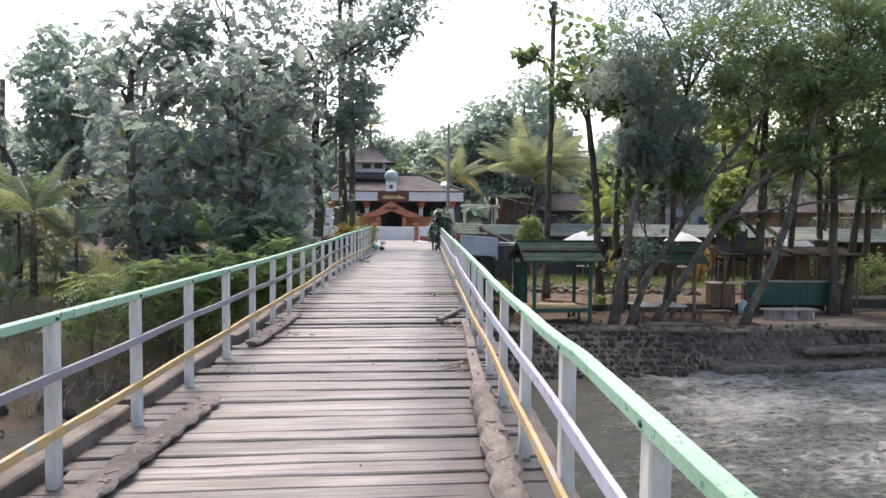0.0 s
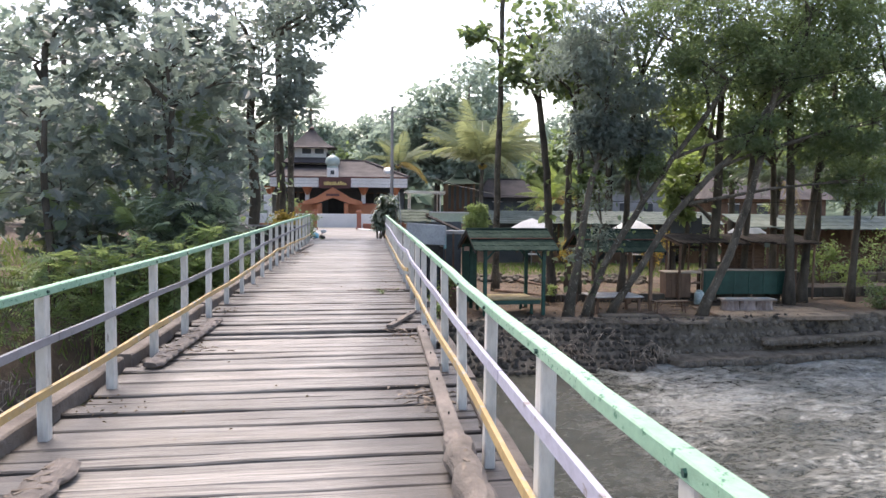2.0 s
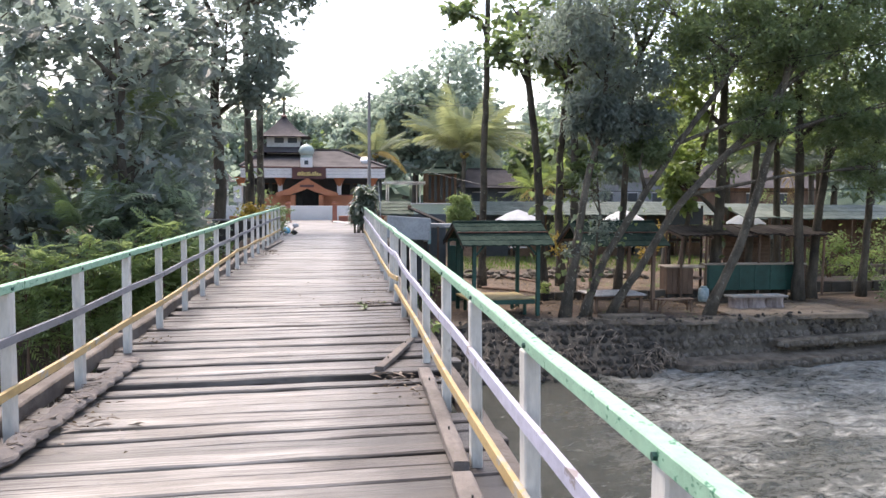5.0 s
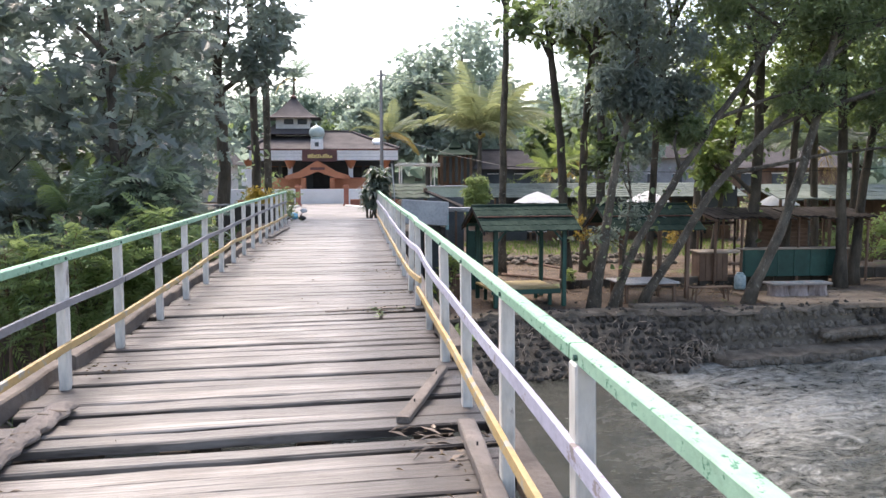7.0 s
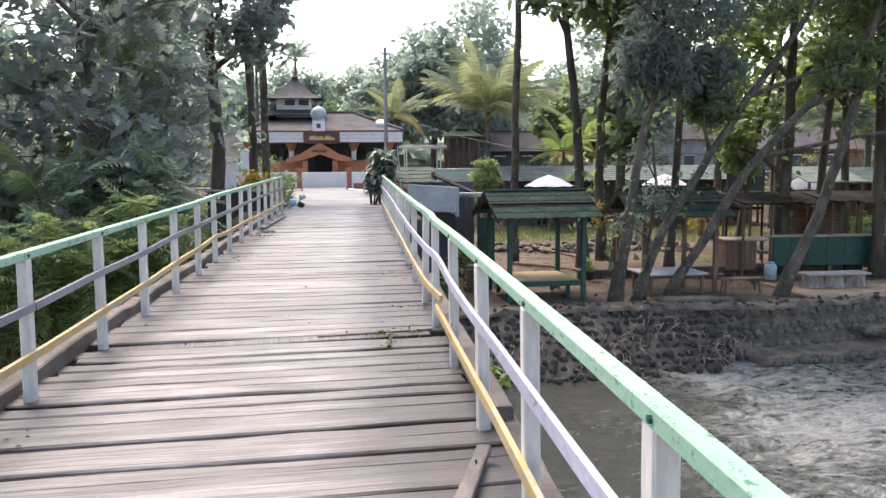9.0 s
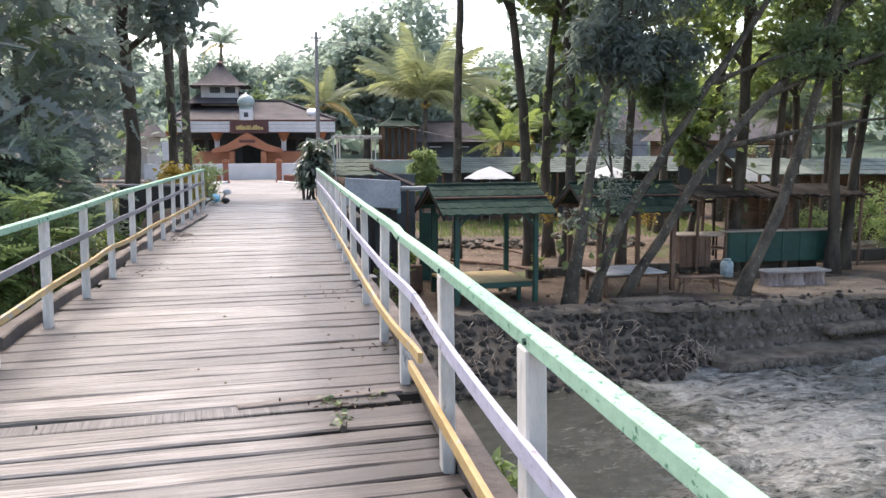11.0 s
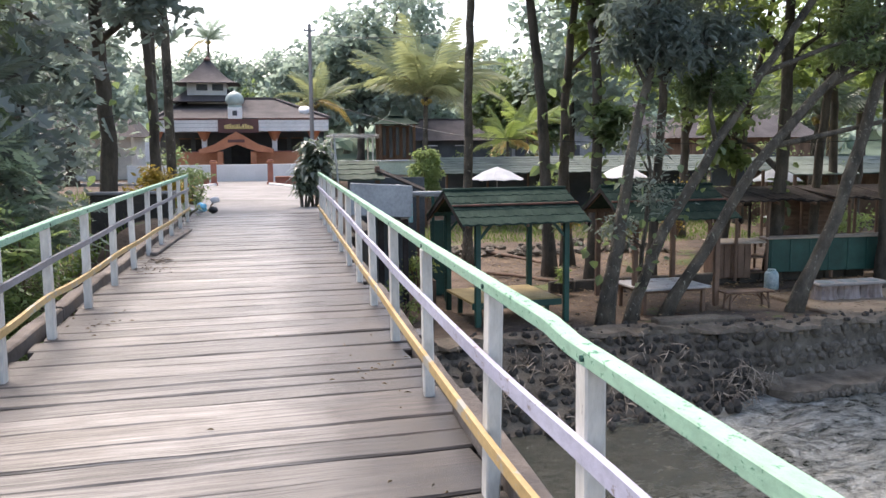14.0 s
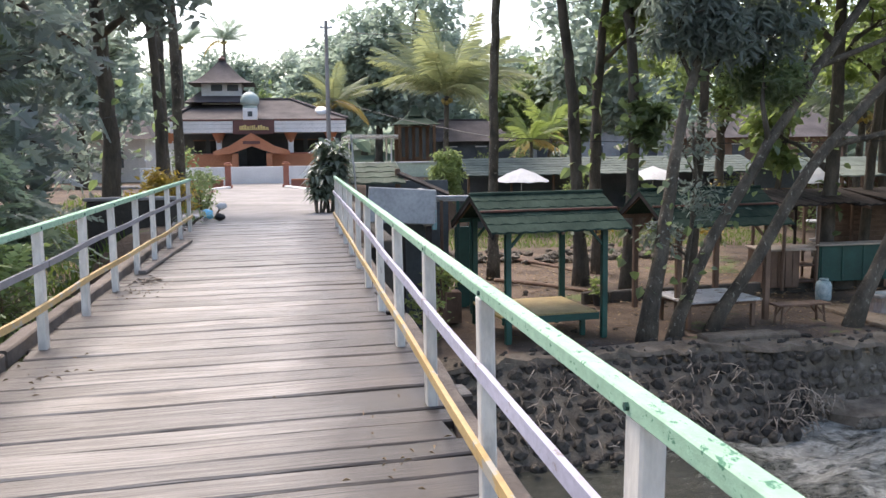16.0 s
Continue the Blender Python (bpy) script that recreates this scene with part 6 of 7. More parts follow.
for k, (x, y, h, lf, sz) in enumerate([(11.0, 33.6, 6.2, DARKLEAF, 0.2), (16.2, 33.8, 6.4, MIDLEAF, 0.18), (20.5, 33.0, 6.0, MIDLEAF, 0.18), (25.0, 34.0, 6.4, MIDLEAF, 0.2)]):
    tree("canopy_tree", [(x, y + 3.2, -2.5), (x + 0.15, y + 3.1, 1.0), (x, y + 2.4, 4.0), (x, y + 1, h)], 0.15, 0.09,
         [(x, y, h + 1.5, 2.2, 1.6, 1.1), (x - 2.0, y + 0.5, h + 0.8, 1.5, 1.3, 0.9), (x + 1.8, y, h + 0.6, 1.6, 1.3, 1.0), (x - 0.6, y, h - 0.8, 1.3, 1.2, 0.8), (x + 0.8, y + 0.4, h + 3.0, 2.0, 1.6, 1.0), (x - 1.8, y, h + 3.6, 1.9, 1.5, 1.0), (x + 2.6, y + 0.6, h + 3.4, 1.9, 1.5, 1.0)],
         950, sz, 0.42, DARKBARK, lf, 160 + k, "spreading dark tree roofing the riverside garden", group="riverside trees", sub=20)
sap = tree("sapling", [(8.5, 31.9, -2.65), (8.65, 31.9, -1.0), (8.8, 31.9, 0.6), (8.7, 31.9, 1.8)], 0.06, 0.03, [(8.7, 31.9, 1.5, 0.7, 0.5, 0.6), (8.9, 31.8, 0.2, 0.6, 0.5, 0.5), (8.1, 31.8, -0.5, 0.5, 0.4, 0.25)], 260, 0.16, 0.35, BARK, DARKLEAF, 50, "thin sapling with feathery leaves by the bank")

# dense growth on the far left bank
LEFT = [
    ((-3.9, 37, -1.3), 8.5, 0.24, [(-3.4, 35.6, 6.3, 1.7, 1.7, 1.5), (-4.6, 36, 8.4, 2.4, 2.2, 1.9), (-1.3, 35.6, 8.4, 1.3, 1.4, 1.1), (-5.2, 35, 4.6, 1.8, 1.8, 1.6), (-2.5, 35.2, 4.9, 0.8, 0.9, 0.9), (-0.3, 35.8, 9.6, 1.2, 1.2, 0.9)], 0.34, 0.5, DARKLEAF),
    ((-2.95, 38.5, -1.2), 9.0, 0.15, [(-2.8, 38.4, 8.6, 1.5, 1.4, 1.2), (-2.2, 38.2, 6.4, 0.8, 0.8, 0.8)], 0.30, 0.6, DARKLEAF),
    ((-6.6, 33, -1.6), 8.5, 0.22, [(-6.2, 32, 3.3, 1.9, 1.7, 1.6), (-7.2, 33, 6.0, 2.2, 2.0, 1.7), (-5.4, 31.8, 1.2, 1.3, 1.3, 1.3), (-7.0, 33, 8.8, 2.2, 2.0, 1.5), (-4.9, 33, 6.6, 1.3, 1.3, 1.1)], 0.46, 0.55, DARKLEAF),
    ((-10.2, 32.5, -1.6), 8.0, 0.22, [(-9.8, 32, 3.2, 2.0, 1.8, 1.7), (-10.2, 32.5, 6.0, 1.7, 1.8, 1.5), (-9.2, 31.5, 1.0, 1.5, 1.4, 1.3), (-8.9, 33, 8.4, 1.6, 1.6, 1.2)], 0.42, 0.5, DARKLEAF),
    ((-13.8, 31.0, -1.8), 4.6, 0.2, [(-13.4, 31, 1.6, 1.7, 1.5, 1.2), (-12.4, 30.4, 0.4, 1.4, 1.3, 1.0), (-14.9, 30.5, 5.0, 0.9, 0.9, 1.6)], 0.5, 0.55, DARKLEAF),
    ((-19.5, 29.0, -2.2), 8.0, 0.2, [(-19.4, 29, 3.4, 1.9, 1.7, 1.7), (-18.6, 28.4, 0.6, 1.6, 1.4, 1.3)], 0.2, 0.42, DARKLEAF),
    ((-5.2, 28.6, -1.9), 6.0, 0.17, [(-4.9, 28.2, 1.8, 1.4, 1.5, 1.4), (-5.6, 29, 4.2, 1.8, 1.7, 1.4), (-4.1, 30.4, 1.1, 0.9, 1.1, 0.9), (-5.0, 28.6, 0.4, 1.0, 1.0, 0.8), (-3.9, 31.5, 3.0, 0.9, 1.0, 1.0), (-5.4, 28.6, 6.0, 1.5, 1.5, 1.1), (-7.0, 29.2, 5.4, 1.2, 1.1, 1.0), (-4.0, 29.8, 5.0, 1.0, 1.0, 0.9), (-6.7, 28.8, 2.6, 1.1, 1.0, 1.1)], 0.24, 0.34, DARKLEAF),
    ((-8.4, 27.2, -2.0), 5.5, 0.15, [(-8.2, 28, 1.4, 1.6, 1.4, 1.2), (-8.8, 28.2, 3.6, 1.7, 1.6, 1.3), (-7.4, 28.0, 0.2, 1.2, 1.0, 0.9)], 0.30, 0.4, DARKLEAF),
    ((-24, 30, -2.4), 7, 0.2, [(-24, 30, 2.5, 2.2, 2, 1.8), (-23, 29, 0.2, 1.8, 1.6, 1.4)], 0.24, 0.42, MIDLEAF),
    ((-7.5, 42, -0.9), 9, 0.2, [(-7.0, 42, 4.0, 2.2, 2.0, 2.0), (-6.0, 41.5, 1.2, 1.6, 1.5, 1.4)], 0.3, 0.5, DARKLEAF),
    ((-12, 40, -0.9), 9, 0.2, [(-12, 40, 2.6, 2.6, 2.2, 1.6), (-11, 39, 0.6, 2.0, 1.6, 1.4)], 0.3, 0.5, DARKLEAF),
    ((-17, 37, -1.2), 8, 0.2, [(-17, 37, 1.5, 2.6, 2.2, 1.9)], 0.3, 0.5, DARKLEAF),
    ((-4.4, 27.4, -2.2), 3.6, 0.1, [(-4.3, 27.4, 0.9, 0.9, 0.9, 0.7), (-5.0, 27.2, 0.0, 0.9, 0.8, 0.7), (-3.8, 28.4, 0.2, 0.7, 0.8, 0.6), (-5.9, 26.6, -0.6, 0.9, 0.8, 0.7)], 0.8, 0.24, FERNLEAF),
]
STYLES = {2: (lobed_cloud, 185, 0.52), 3: (lobed_cloud, 195, 0.55), 4: (lobed_cloud, 170, 0.55), 6: (lobed_cloud, 110, 0.46), 7: (lobed_cloud, 150, 0.5), 12: (feather_cloud, 190, 0.8), 0: (leaf_cloud, 620, 0.30)}
for k, (b, h, r, cl, sz, asp, lf) in enumerate(LEFT):
    x, y, z = b
    how, per, sz = STYLES.get(k, (leaf_cloud, 520, sz))
    tree("bank_tree", [b, (x + 0.1, y, z + h * 0.35), (x - 0.1, y + 0.1, z + h * 0.7), (x, y, z + h)], r, r * 0.5, cl, per, sz, 0.24 if how is feather_cloud else asp, DARKBARK, FERNLEAF if how is feather_cloud else lf, 80 + k,
         "dark tree with large feathery leaves on the river bank" if how is feather_cloud else "dark densely leaved tree on the river bank", group="bank trees", sub=20, tight=0.34, vines=20, style=how)
for k, (x, y, hh) in enumerate([(-3.45, 43.5, 12), (-2.75, 41.5, 12)]):
    tree("tall_trunk", [(x, y, -1.0), (x - 0.05, y, 4), (x - 0.15, y, hh)], 0.16, 0.1, [(x, y, hh + 0.5, 1.4, 1.3, 0.9)], 400, 0.3, 0.5, BARK, DARKLEAF, 110 + k, "tall bare grey trunk beside the road")
# feathery undergrowth
rgu = random.Random(17)
for k in range(17):
    x, y = rgu.uniform(-15, -3.4), rgu.uniform(25.0, 30.5)
    if y < float(waterline(x)) + 0.8:
        y = float(waterline(x)) + rgu.uniform(0.9, 3.0)
    z = float(land(np.array([x]), np.array([y]))[0])
    fern_shrub((x, y, z), rgu.randint(16, 26), rgu.choice((0.7, 0.9, 1.1)), rgu.choice((MIDLEAF, DARKLEAF, DARKLEAF)), 200 + k, "feathery green shrub on the river bank", rise=rgu.uniform(0.7, 1.6))
for k, (x, y, top) in enumerate([(-6.5, 24.8, 0.1), (-5.9, 25.0, -0.2), (-5.2, 25.0, 0.15), (-4.5, 25.2, 0.2), (-3.7, 25.8, 0.6), (-3.3, 26.6, 0.35), (-7.4, 24.4, -0.1), (-8.6, 24.0, -0.3), (-4.9, 25.6, -0.5), (-3.9, 26.2, -0.4)]):
    z = float(land(np.array([x]), np.array([y]))[0])
    tree("feathery_sapling", [(x, y, z), (x + 0.05, y, (z + top) / 2), (x, y, top - 0.2)], 0.04, 0.015, [(x, y, top - 0.25, 0.45, 0.4, 0.35), (x + 0.2, y - 0.1, top - 0.9, 0.5, 0.4, 0.45), (x - 0.2, y, top - 1.6, 0.5, 0.4, 0.5)], 46, 0.62, 0.26, BROWNWOOD, FRESHLEAF, 240 + k,
         "light green feathery sapling above the railing", category="sapling", group="bank saplings", sub=8, tight=0.25, droop=0.25, style=feather_cloud)
for k, (x, y, z, ln) in enumerate([(-7.6, 29.5, 0.2, 1.5), (-4.7, 29.8, 2.2, 1.3), (-6.0, 27.2, 0.5, 1.4), (-10.5, 28.0, 0.4, 1.6), (-5.2, 31.0, 3.6, 1.4), (-8.8, 30.2, 2.6, 1.5), (-12.5, 28.4, 1.6, 1.6), (-4.4, 28.0, 0.8, 1.2)]):
    g = float(land(np.array([x]), np.array([y]))[0])
    palm((x, y, g), z - g, ln, 13, "young palm with spreading dark fronds in the undergrowth", 300 + k, leaf=SILVERLEAF if k % 2 else MIDLEAF, old=MIDLEAF, bark=DARKBARK, width=0.34, r=0.06, nuts=False, name="young_palm")
for k, (x, y, z, ln) in enumerate([(-11.6, 27.4, 1.2, 2.3), (-14.0, 27.0, 0.6, 2.2), (-16.5, 28.5, 1.8, 2.4)]):
    g = float(land(np.array([x]), np.array([y]))[0])
    palm((x, y, g), z - g, ln, 14, "yellowing palm at the edge of the bank", 320 + k, r=0.12, nuts=False, name="bank_palm", old_share=0.3)

# palms and garden plants beyond
palm((7.75, 57.0, -0.9), 4.6, 4.3, 34, "coconut palm with yellowing lower fronds and orange nuts", 401, lean=(0.1, 0))
palm((3.2, 75, -0.9), 5.2, 3.0, 18, "coconut palm behind the mosque", 402)
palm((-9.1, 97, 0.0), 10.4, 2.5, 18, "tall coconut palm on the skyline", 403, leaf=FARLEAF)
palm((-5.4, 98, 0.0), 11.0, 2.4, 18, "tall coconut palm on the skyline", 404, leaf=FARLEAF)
palm((21.0, 44.5, -2.4), 4.8, 3.0, 20, "coconut palm among the stalls", 405, leaf=SILVERLEAF, lean=(0.3, 0))
palm((12.3, 58, -0.9), 2.4, 2.2, 20, "young palm with bright yellow-green fronds", 406, leaf=BRIGHTLEAF, nuts=False, r=0.1, name="young_palm")
palm((14.5, 62, -0.9), 3.0, 2.4, 18, "young palm with bright yellow-green fronds", 407, leaf=BRIGHTLEAF, nuts=False, r=0.1, name="young_palm")


def strap_plant(at, count, length, w, leaf, seed, label, height, name="strap_leaf_plant", stems=3):
    """Canes with tufts of long drooping strap leaves."""
    rg = random.Random(seed)
    t = thing(name, at, label=label, category="plant")
    for s in range(stems):
        a = rg.uniform(0, 6.28)
        q = 0.5 * rg.uniform(0.2, 1)
        top = Vector((q * math.cos(a), q * math.sin(a), height * rg.uniform(0.5, 0.9)))
        part("cane", Shape().tube([(0.05 * math.cos(a), 0.05 * math.sin(a), -0.1), top * 0.6, top], [0.03, 0.025, 0.02], 6), BARK, t)
        sh = Shape()
        for _ in range(count):
            b = rg.uniform(0, 6.28)
            o = top * rg.uniform(0.35, 1.0)
            ln = length * rg.uniform(0.7, 1.15)
            el = rg.uniform(0.0, 1.2)
            dx, dy, dz = math.cos(b) * math.cos(el), math.sin(b) * math.cos(el), math.sin(el)
            side = Vector((-math.sin(b), math.cos(b), 0)) * w / 2
            p0, p1, p2 = o, o + Vector((dx, dy, dz)) * ln * 0.5, o + Vector((dx, dy, dz - 0.5)) * ln
            sh.add([p0 - side * 0.4, p0 + side * 0.4, p1 + side, p2, p1 - side], [(0, 1, 2, 4), (4, 2, 3)])
        part("leaf_tuft", sh, leaf, t)
    return t


strap_plant((1.30, 34.6, -0.1), 120, 0.44, 0.10, SILVERLEAF, 501, "tall clump of glossy grey-green strap leaves at the bridge end", 1.75, stems=12)
strap_plant((1.05, 34.3, -0.1), 70, 0.36, 0.08, SILVERLEAF, 502, "clump of glossy grey-green strap leaves at the bridge end", 1.2, stems=5)
strap_plant((-1.5, 31.2, -0.05), 16, 0.42, 0.04, MIDLEAF, 503, "small spiky plant at the foot of the railing", 0.3, stems=2)
strap_plant((13.0, 55, -0.9), 50, 0.7, 0.09, SILVERLEAF, 504, "clump of pale strap leaves in the upper garden", 2.2, stems=5)
bush("croton_bush", (-2.35, 36.4, -0.35), (0.62, 0.5, 0.6), 900, 0.15, 0.4, CROTON, 511, "yellow-leaved croton bush by the roadside")
bush("croton_bush", (-2.9, 36.0, -0.4), (0.5, 0.45, 0.45), 500, 0.15, 0.4, CROTON, 512, "yellow-leaved croton bush by the roadside")
bush("round_bush", (-1.75, 37.2, -0.3), (0.45, 0.45, 0.62), 900, 0.09, 0.5, MIDLEAF, 513, "clipped green bush by the roadside")
bush("round_bush", (-3.3, 45, -0.5), (0.8, 0.7, 0.9), 900, 0.14, 0.5, MIDLEAF, 514, "green bush by the roadside")
tree("clipped_shrub", [(6.76, 51.0, float(land(np.array([6.76]), np.array([51.0]))[0])), (6.76, 51, -0.9), (6.76, 51, 0.4)], 0.07, 0.03, [(6.74, 51, 0.66, 0.52, 0.48, 0.46), (6.78, 51, 0.05, 0.66, 0.56, 0.60), (6.80, 51, -0.5, 0.52, 0.48, 0.45)], 2400, 0.13, 0.5, BROWNWOOD, FRESHLEAF, 515, "clipped yellow-green garden shrub on one stem", category="shrub", sub=22)
bush("round_bush", (9.6, 56.4, -0.4), (0.6, 0.55, 0.65), 700, 0.10, 0.5, BRIGHTLEAF, 516, "low yellow-green garden bush")
bush("round_bush", (10.8, 54.6, -0.4), (0.6, 0.6, 0.7), 700, 0.12, 0.5, BRIGHTLEAF, 517, "yellow-green rounded bush in the upper garden")
bush("round_bush", (12.0, 50.4, -1.6), (0.5, 0.5, 0.95), 800, 0.10, 0.5, BRIGHTLEAF, 518, "upright yellow-green garden bush")
bush("red_bush", (2.6, 54, -0.6), (0.45, 0.45, 0.75), 700, 0.12, 0.45, REDLEAF, 519, "red-leaved ornamental bush in the upper garden")
bush("flower_bush", (9.1, 38.6, -1.2), (0.35, 0.35, 0.45), 400, 0.10, 0.5, CROTON, 520, "orange-leaved bush between the gazebos")
bush("flower_bush", (13.5, 40.5, -1.6), (0.6, 0.5, 0.7), 500, 0.13, 0.5, CROTON, 521, "yellow-leaved bush behind the stall")
bush("flower_bush", (14.7, 43.0, -1.4), (0.8, 0.6, 0.7), 600, 0.13, 0.5, CROTON, 522, "yellow-leaved bush behind the stall")
bush("round_bush", (20.5, 38.5, -2.0), (0.9, 0.8, 0.9), 900, 0.15, 0.5, BRIGHTLEAF, 523, "yellow-green bush beside the stalls")
bush("round_bush", (3.0, 31.6, -2.6), (0.4, 0.4, 0.55), 420, 0.11, 0.5, BRIGHTLEAF, 524, "bright green bush under the bridge railing")
bush("round_bush", (3.6, 33.0, -2.0), (0.35, 0.35, 0.4), 380, 0.12, 0.5, BRIGHTLEAF, 525, "bright green bush beside the shed")
for k, (x, y, rr, lf) in enumerate([(20.5, 33.6, 0.7, MIDLEAF), (22.2, 35.0, 0.9, BRIGHTLEAF), (24.0, 36.4, 1.0, MIDLEAF), (26.4, 37.5, 1.1, BRIGHTLEAF), (23.0, 40.0, 1.0, BRIGHTLEAF), (27.0, 42.0, 1.3, MIDLEAF), (21.6, 42.6, 0.9, BRIGHTLEAF), (30.0, 40.0, 1.4, MIDLEAF), (22.5, 49.0, 1.4, FRESHLEAF), (25.5, 50.5, 1.7, MIDLEAF), (28.5, 48.0, 1.6, FRESHLEAF), (24.0, 55.0, 1.9, FRESHLEAF), (31.0, 52.0, 1.8, MIDLEAF), (20.5, 53.0, 1.5, FRESHLEAF), (34.0, 46.0, 1.8, MIDLEAF), (27.5, 58.0, 2.0, FRESHLEAF)]):
    bush("garden_bush", (x, y, float(land(np.array([x]), np.array([y]))[0])), (rr, rr * 0.8, rr * 0.75), 700, 0.15, 0.5, lf, 540 + k, "leafy green bush along the garden edge")
rgs = random.Random(44)
for k in range(60):
    x, y = rgs.uniform(5.5, 18), rgs.uniform(30.8, 38)
    s = rgs.uniform(0.07, 0.2)
    pebble = part("loose_stone", crumple(0.5, 700 + k, 0.6), STONE, None, "", False, pose(x, y, float(land(np.array([x]), np.array([y]))[0]) + s * 0.12, 0, 0, rgs.uniform(0, 360)) @ Matrix.Diagonal((s, s, s, 1)))
    tagged(pebble, "loose grey stone lying on bare earth", "stone", "loose stones")
for k in range(12):
    x, y, a = rgs.uniform(5.5, 17), rgs.uniform(31.2, 36), rgs.uniform(0, 6.28)
    g = float(land(np.array([x]), np.array([y]))[0]) + 0.03
    ln = rgs.uniform(0.25, 0.8)
    stick = part("fallen_stick", Shape().tube([(0, 0, 0), (ln * 0.5 * math.cos(a) + 0.04, ln * 0.5 * math.sin(a), 0.02), (ln * math.cos(a), ln * math.sin(a), 0)], [0.02, 0.017, 0.01], 6), BROWNWOOD, None, "", False, pose(x, y, g))
    tagged(stick, "dry stick fallen on the bare earth", "stick", "fallen sticks")
bush("edge_plant", (1.52, 13.75, -0.32), (0.13, 0.16, 0.14), 90, 0.09, 0.45, FRESHLEAF, 561, "small green plant rooted at the deck edge", category="plant", stems=2, sub=6)
strap_plant((0.86, 14.62, -0.05), 14, 0.12, 0.03, MIDLEAF, 562, "small green weed growing in the broken deck", 0.06, stems=3)
pot = thing("potted_plant", (7.75, 34.9, -2.55), label="small leafy plant in a dark pot", category="plant")
part("pot", Shape().turned([(0.11, 0), (0.17, 0.26), (0.18, 0.28), (0.14, 0.28)], 14), BLACK, pot)
part("foliage", leaf_cloud("foliage", clump_points([(0, 0, 0.45, 0.2, 0.2, 0.2)], 90, 9, 8), 0.16, 0.4, BRIGHTLEAF, 9), BRIGHTLEAF, pot)


def tufts(name, n, xr, yr, h, material, seed, label):
    rg = np.random.RandomState(seed)
    x, y = rg.uniform(*xr, n), rg.uniform(*yr, n)
    keep = y > waterline(x) + 0.7
    x, y = x[keep], y[keep]
    z = land(x, y)
    m = len(x)
    a = rg.uniform(0, 6.28, m)
    hh = h * rg.uniform(0.4, 1.3, m)
    w = 0.012 + hh * 0.05
    lean = rg.normal(size=(m, 2)) * 0.35 * hh[:, None]
    b0 = np.stack([x - w * np.cos(a), y - w * np.sin(a), z - 0.02], 1)
    b1 = np.stack([x + w * np.cos(a), y + w * np.sin(a), z - 0.02], 1)
    t1 = np.stack([x + lean[:, 0], y + lean[:, 1], z + hh], 1)
    v = np.stack([b0, b1, t1], 1).reshape(-1, 3)
    f = (np.arange(m)[:, None] * 3 + np.arange(3)[None, :])
    ob = part(name, grid_mesh(name, v, f, material), material)
    return tagged(ob, label, "grass", kind="stuff")


tufts("bank_grass", 9000, (-16, -2.6), (22, 40), 0.28, GRASSLEAF, 3, "tufts of grass on the left river bank")
tufts("lawn_grass", 7000, (6, 20), (45.5, 51.5), 0.16, GRASSLEAF, 4, "short green lawn behind the gazebos")
tufts("verge_grass", 3000, (-7, -2.4), (34, 48), 0.22, GRASSLEAF, 5, "green grass beside the road")
ob = scatter("garden_litter", [(5.5 + 1.1 * k, 31.6 + 1.7 * (k % 4), -2.60, 170, 1.0) for k in range(13)], 0.055, LEAFLITTER, "dry leaves scattered on the bare earth", "leaves", 14)
scatter("garden_litter", [(5.6 + 0.62 * k, 35.5 + 2.3 * (k * 7 % 4), -2.52, 170, 1.25) for k in range(15)], 0.09, LEAFLITTER, "dry brown leaves lying thick on the bare earth", "leaves", 16)
edging = thing("stone_bank", (0, 0, 0), label="low bank of dark rough stones along the lawn edge", category="stone bank", kind="structure")
rge = random.Random(77)
BANKSTONES = [part("stone", crumple(0.5, 900 + k, 0.7), WALLSTONE, edging, m=pose(6.2 + k * 1.2, 43.0, float(land(np.array([6.2 + k * 1.2]), np.array([43.0]))[0]) + 0.10, 0, 0, 40 * k) @ Matrix.Diagonal((0.5, 0.4, 0.32, 1))).data for k in range(7)]
for k in range(170):
    x, up = rge.uniform(5.4, 14.2), rge.random()
    y, s = 42.7 + 0.9 * up + 0.25 * math.sin(x * 1.3), rge.uniform(0.18, 0.46)
    z = float(land(np.array([x]), np.array([y]))[0]) + 0.05 + 0.34 * up * rge.uniform(0.5, 1.0)
    part("stone", BANKSTONES[k % 7], WALLSTONE, edging, m=pose(x, y, z, rge.uniform(-25, 25), rge.uniform(-25, 25), rge.uniform(0, 360)) @ Matrix.Diagonal((s, s * 0.85, s * 0.7, 1)))
for x0, y0, x1, y1 in ((6.2, 39.5, 8.3, 36.6), (7.3, 43.6, 9.2, 40.2)):
    z0, z1 = (float(land(np.array([a]), np.array([b]))[0]) for a, b in ((x0, y0), (x1, y1)))
    pole = part("fallen_pole", Shape().tube([(x0, y0, z0 + 0.07), ((x0 + x1) / 2 + 0.05, (y0 + y1) / 2, (z0 + z1) / 2 + 0.09), (x1, y1, z1 + 0.05)], [0.06, 0.055, 0.04], 8), BROWNWOOD)
    tagged(pole, "weathered wooden pole lying on the bare earth", "pole", "fallen poles")
scatter("bank_litter", [(-4.6, 36, -1.25, 120, 1.0), (-5.0, 40, -0.95, 120, 1.2)], 0.09, LEAFLITTER, "dry leaves scattered on the left bank", "leaves", 15)

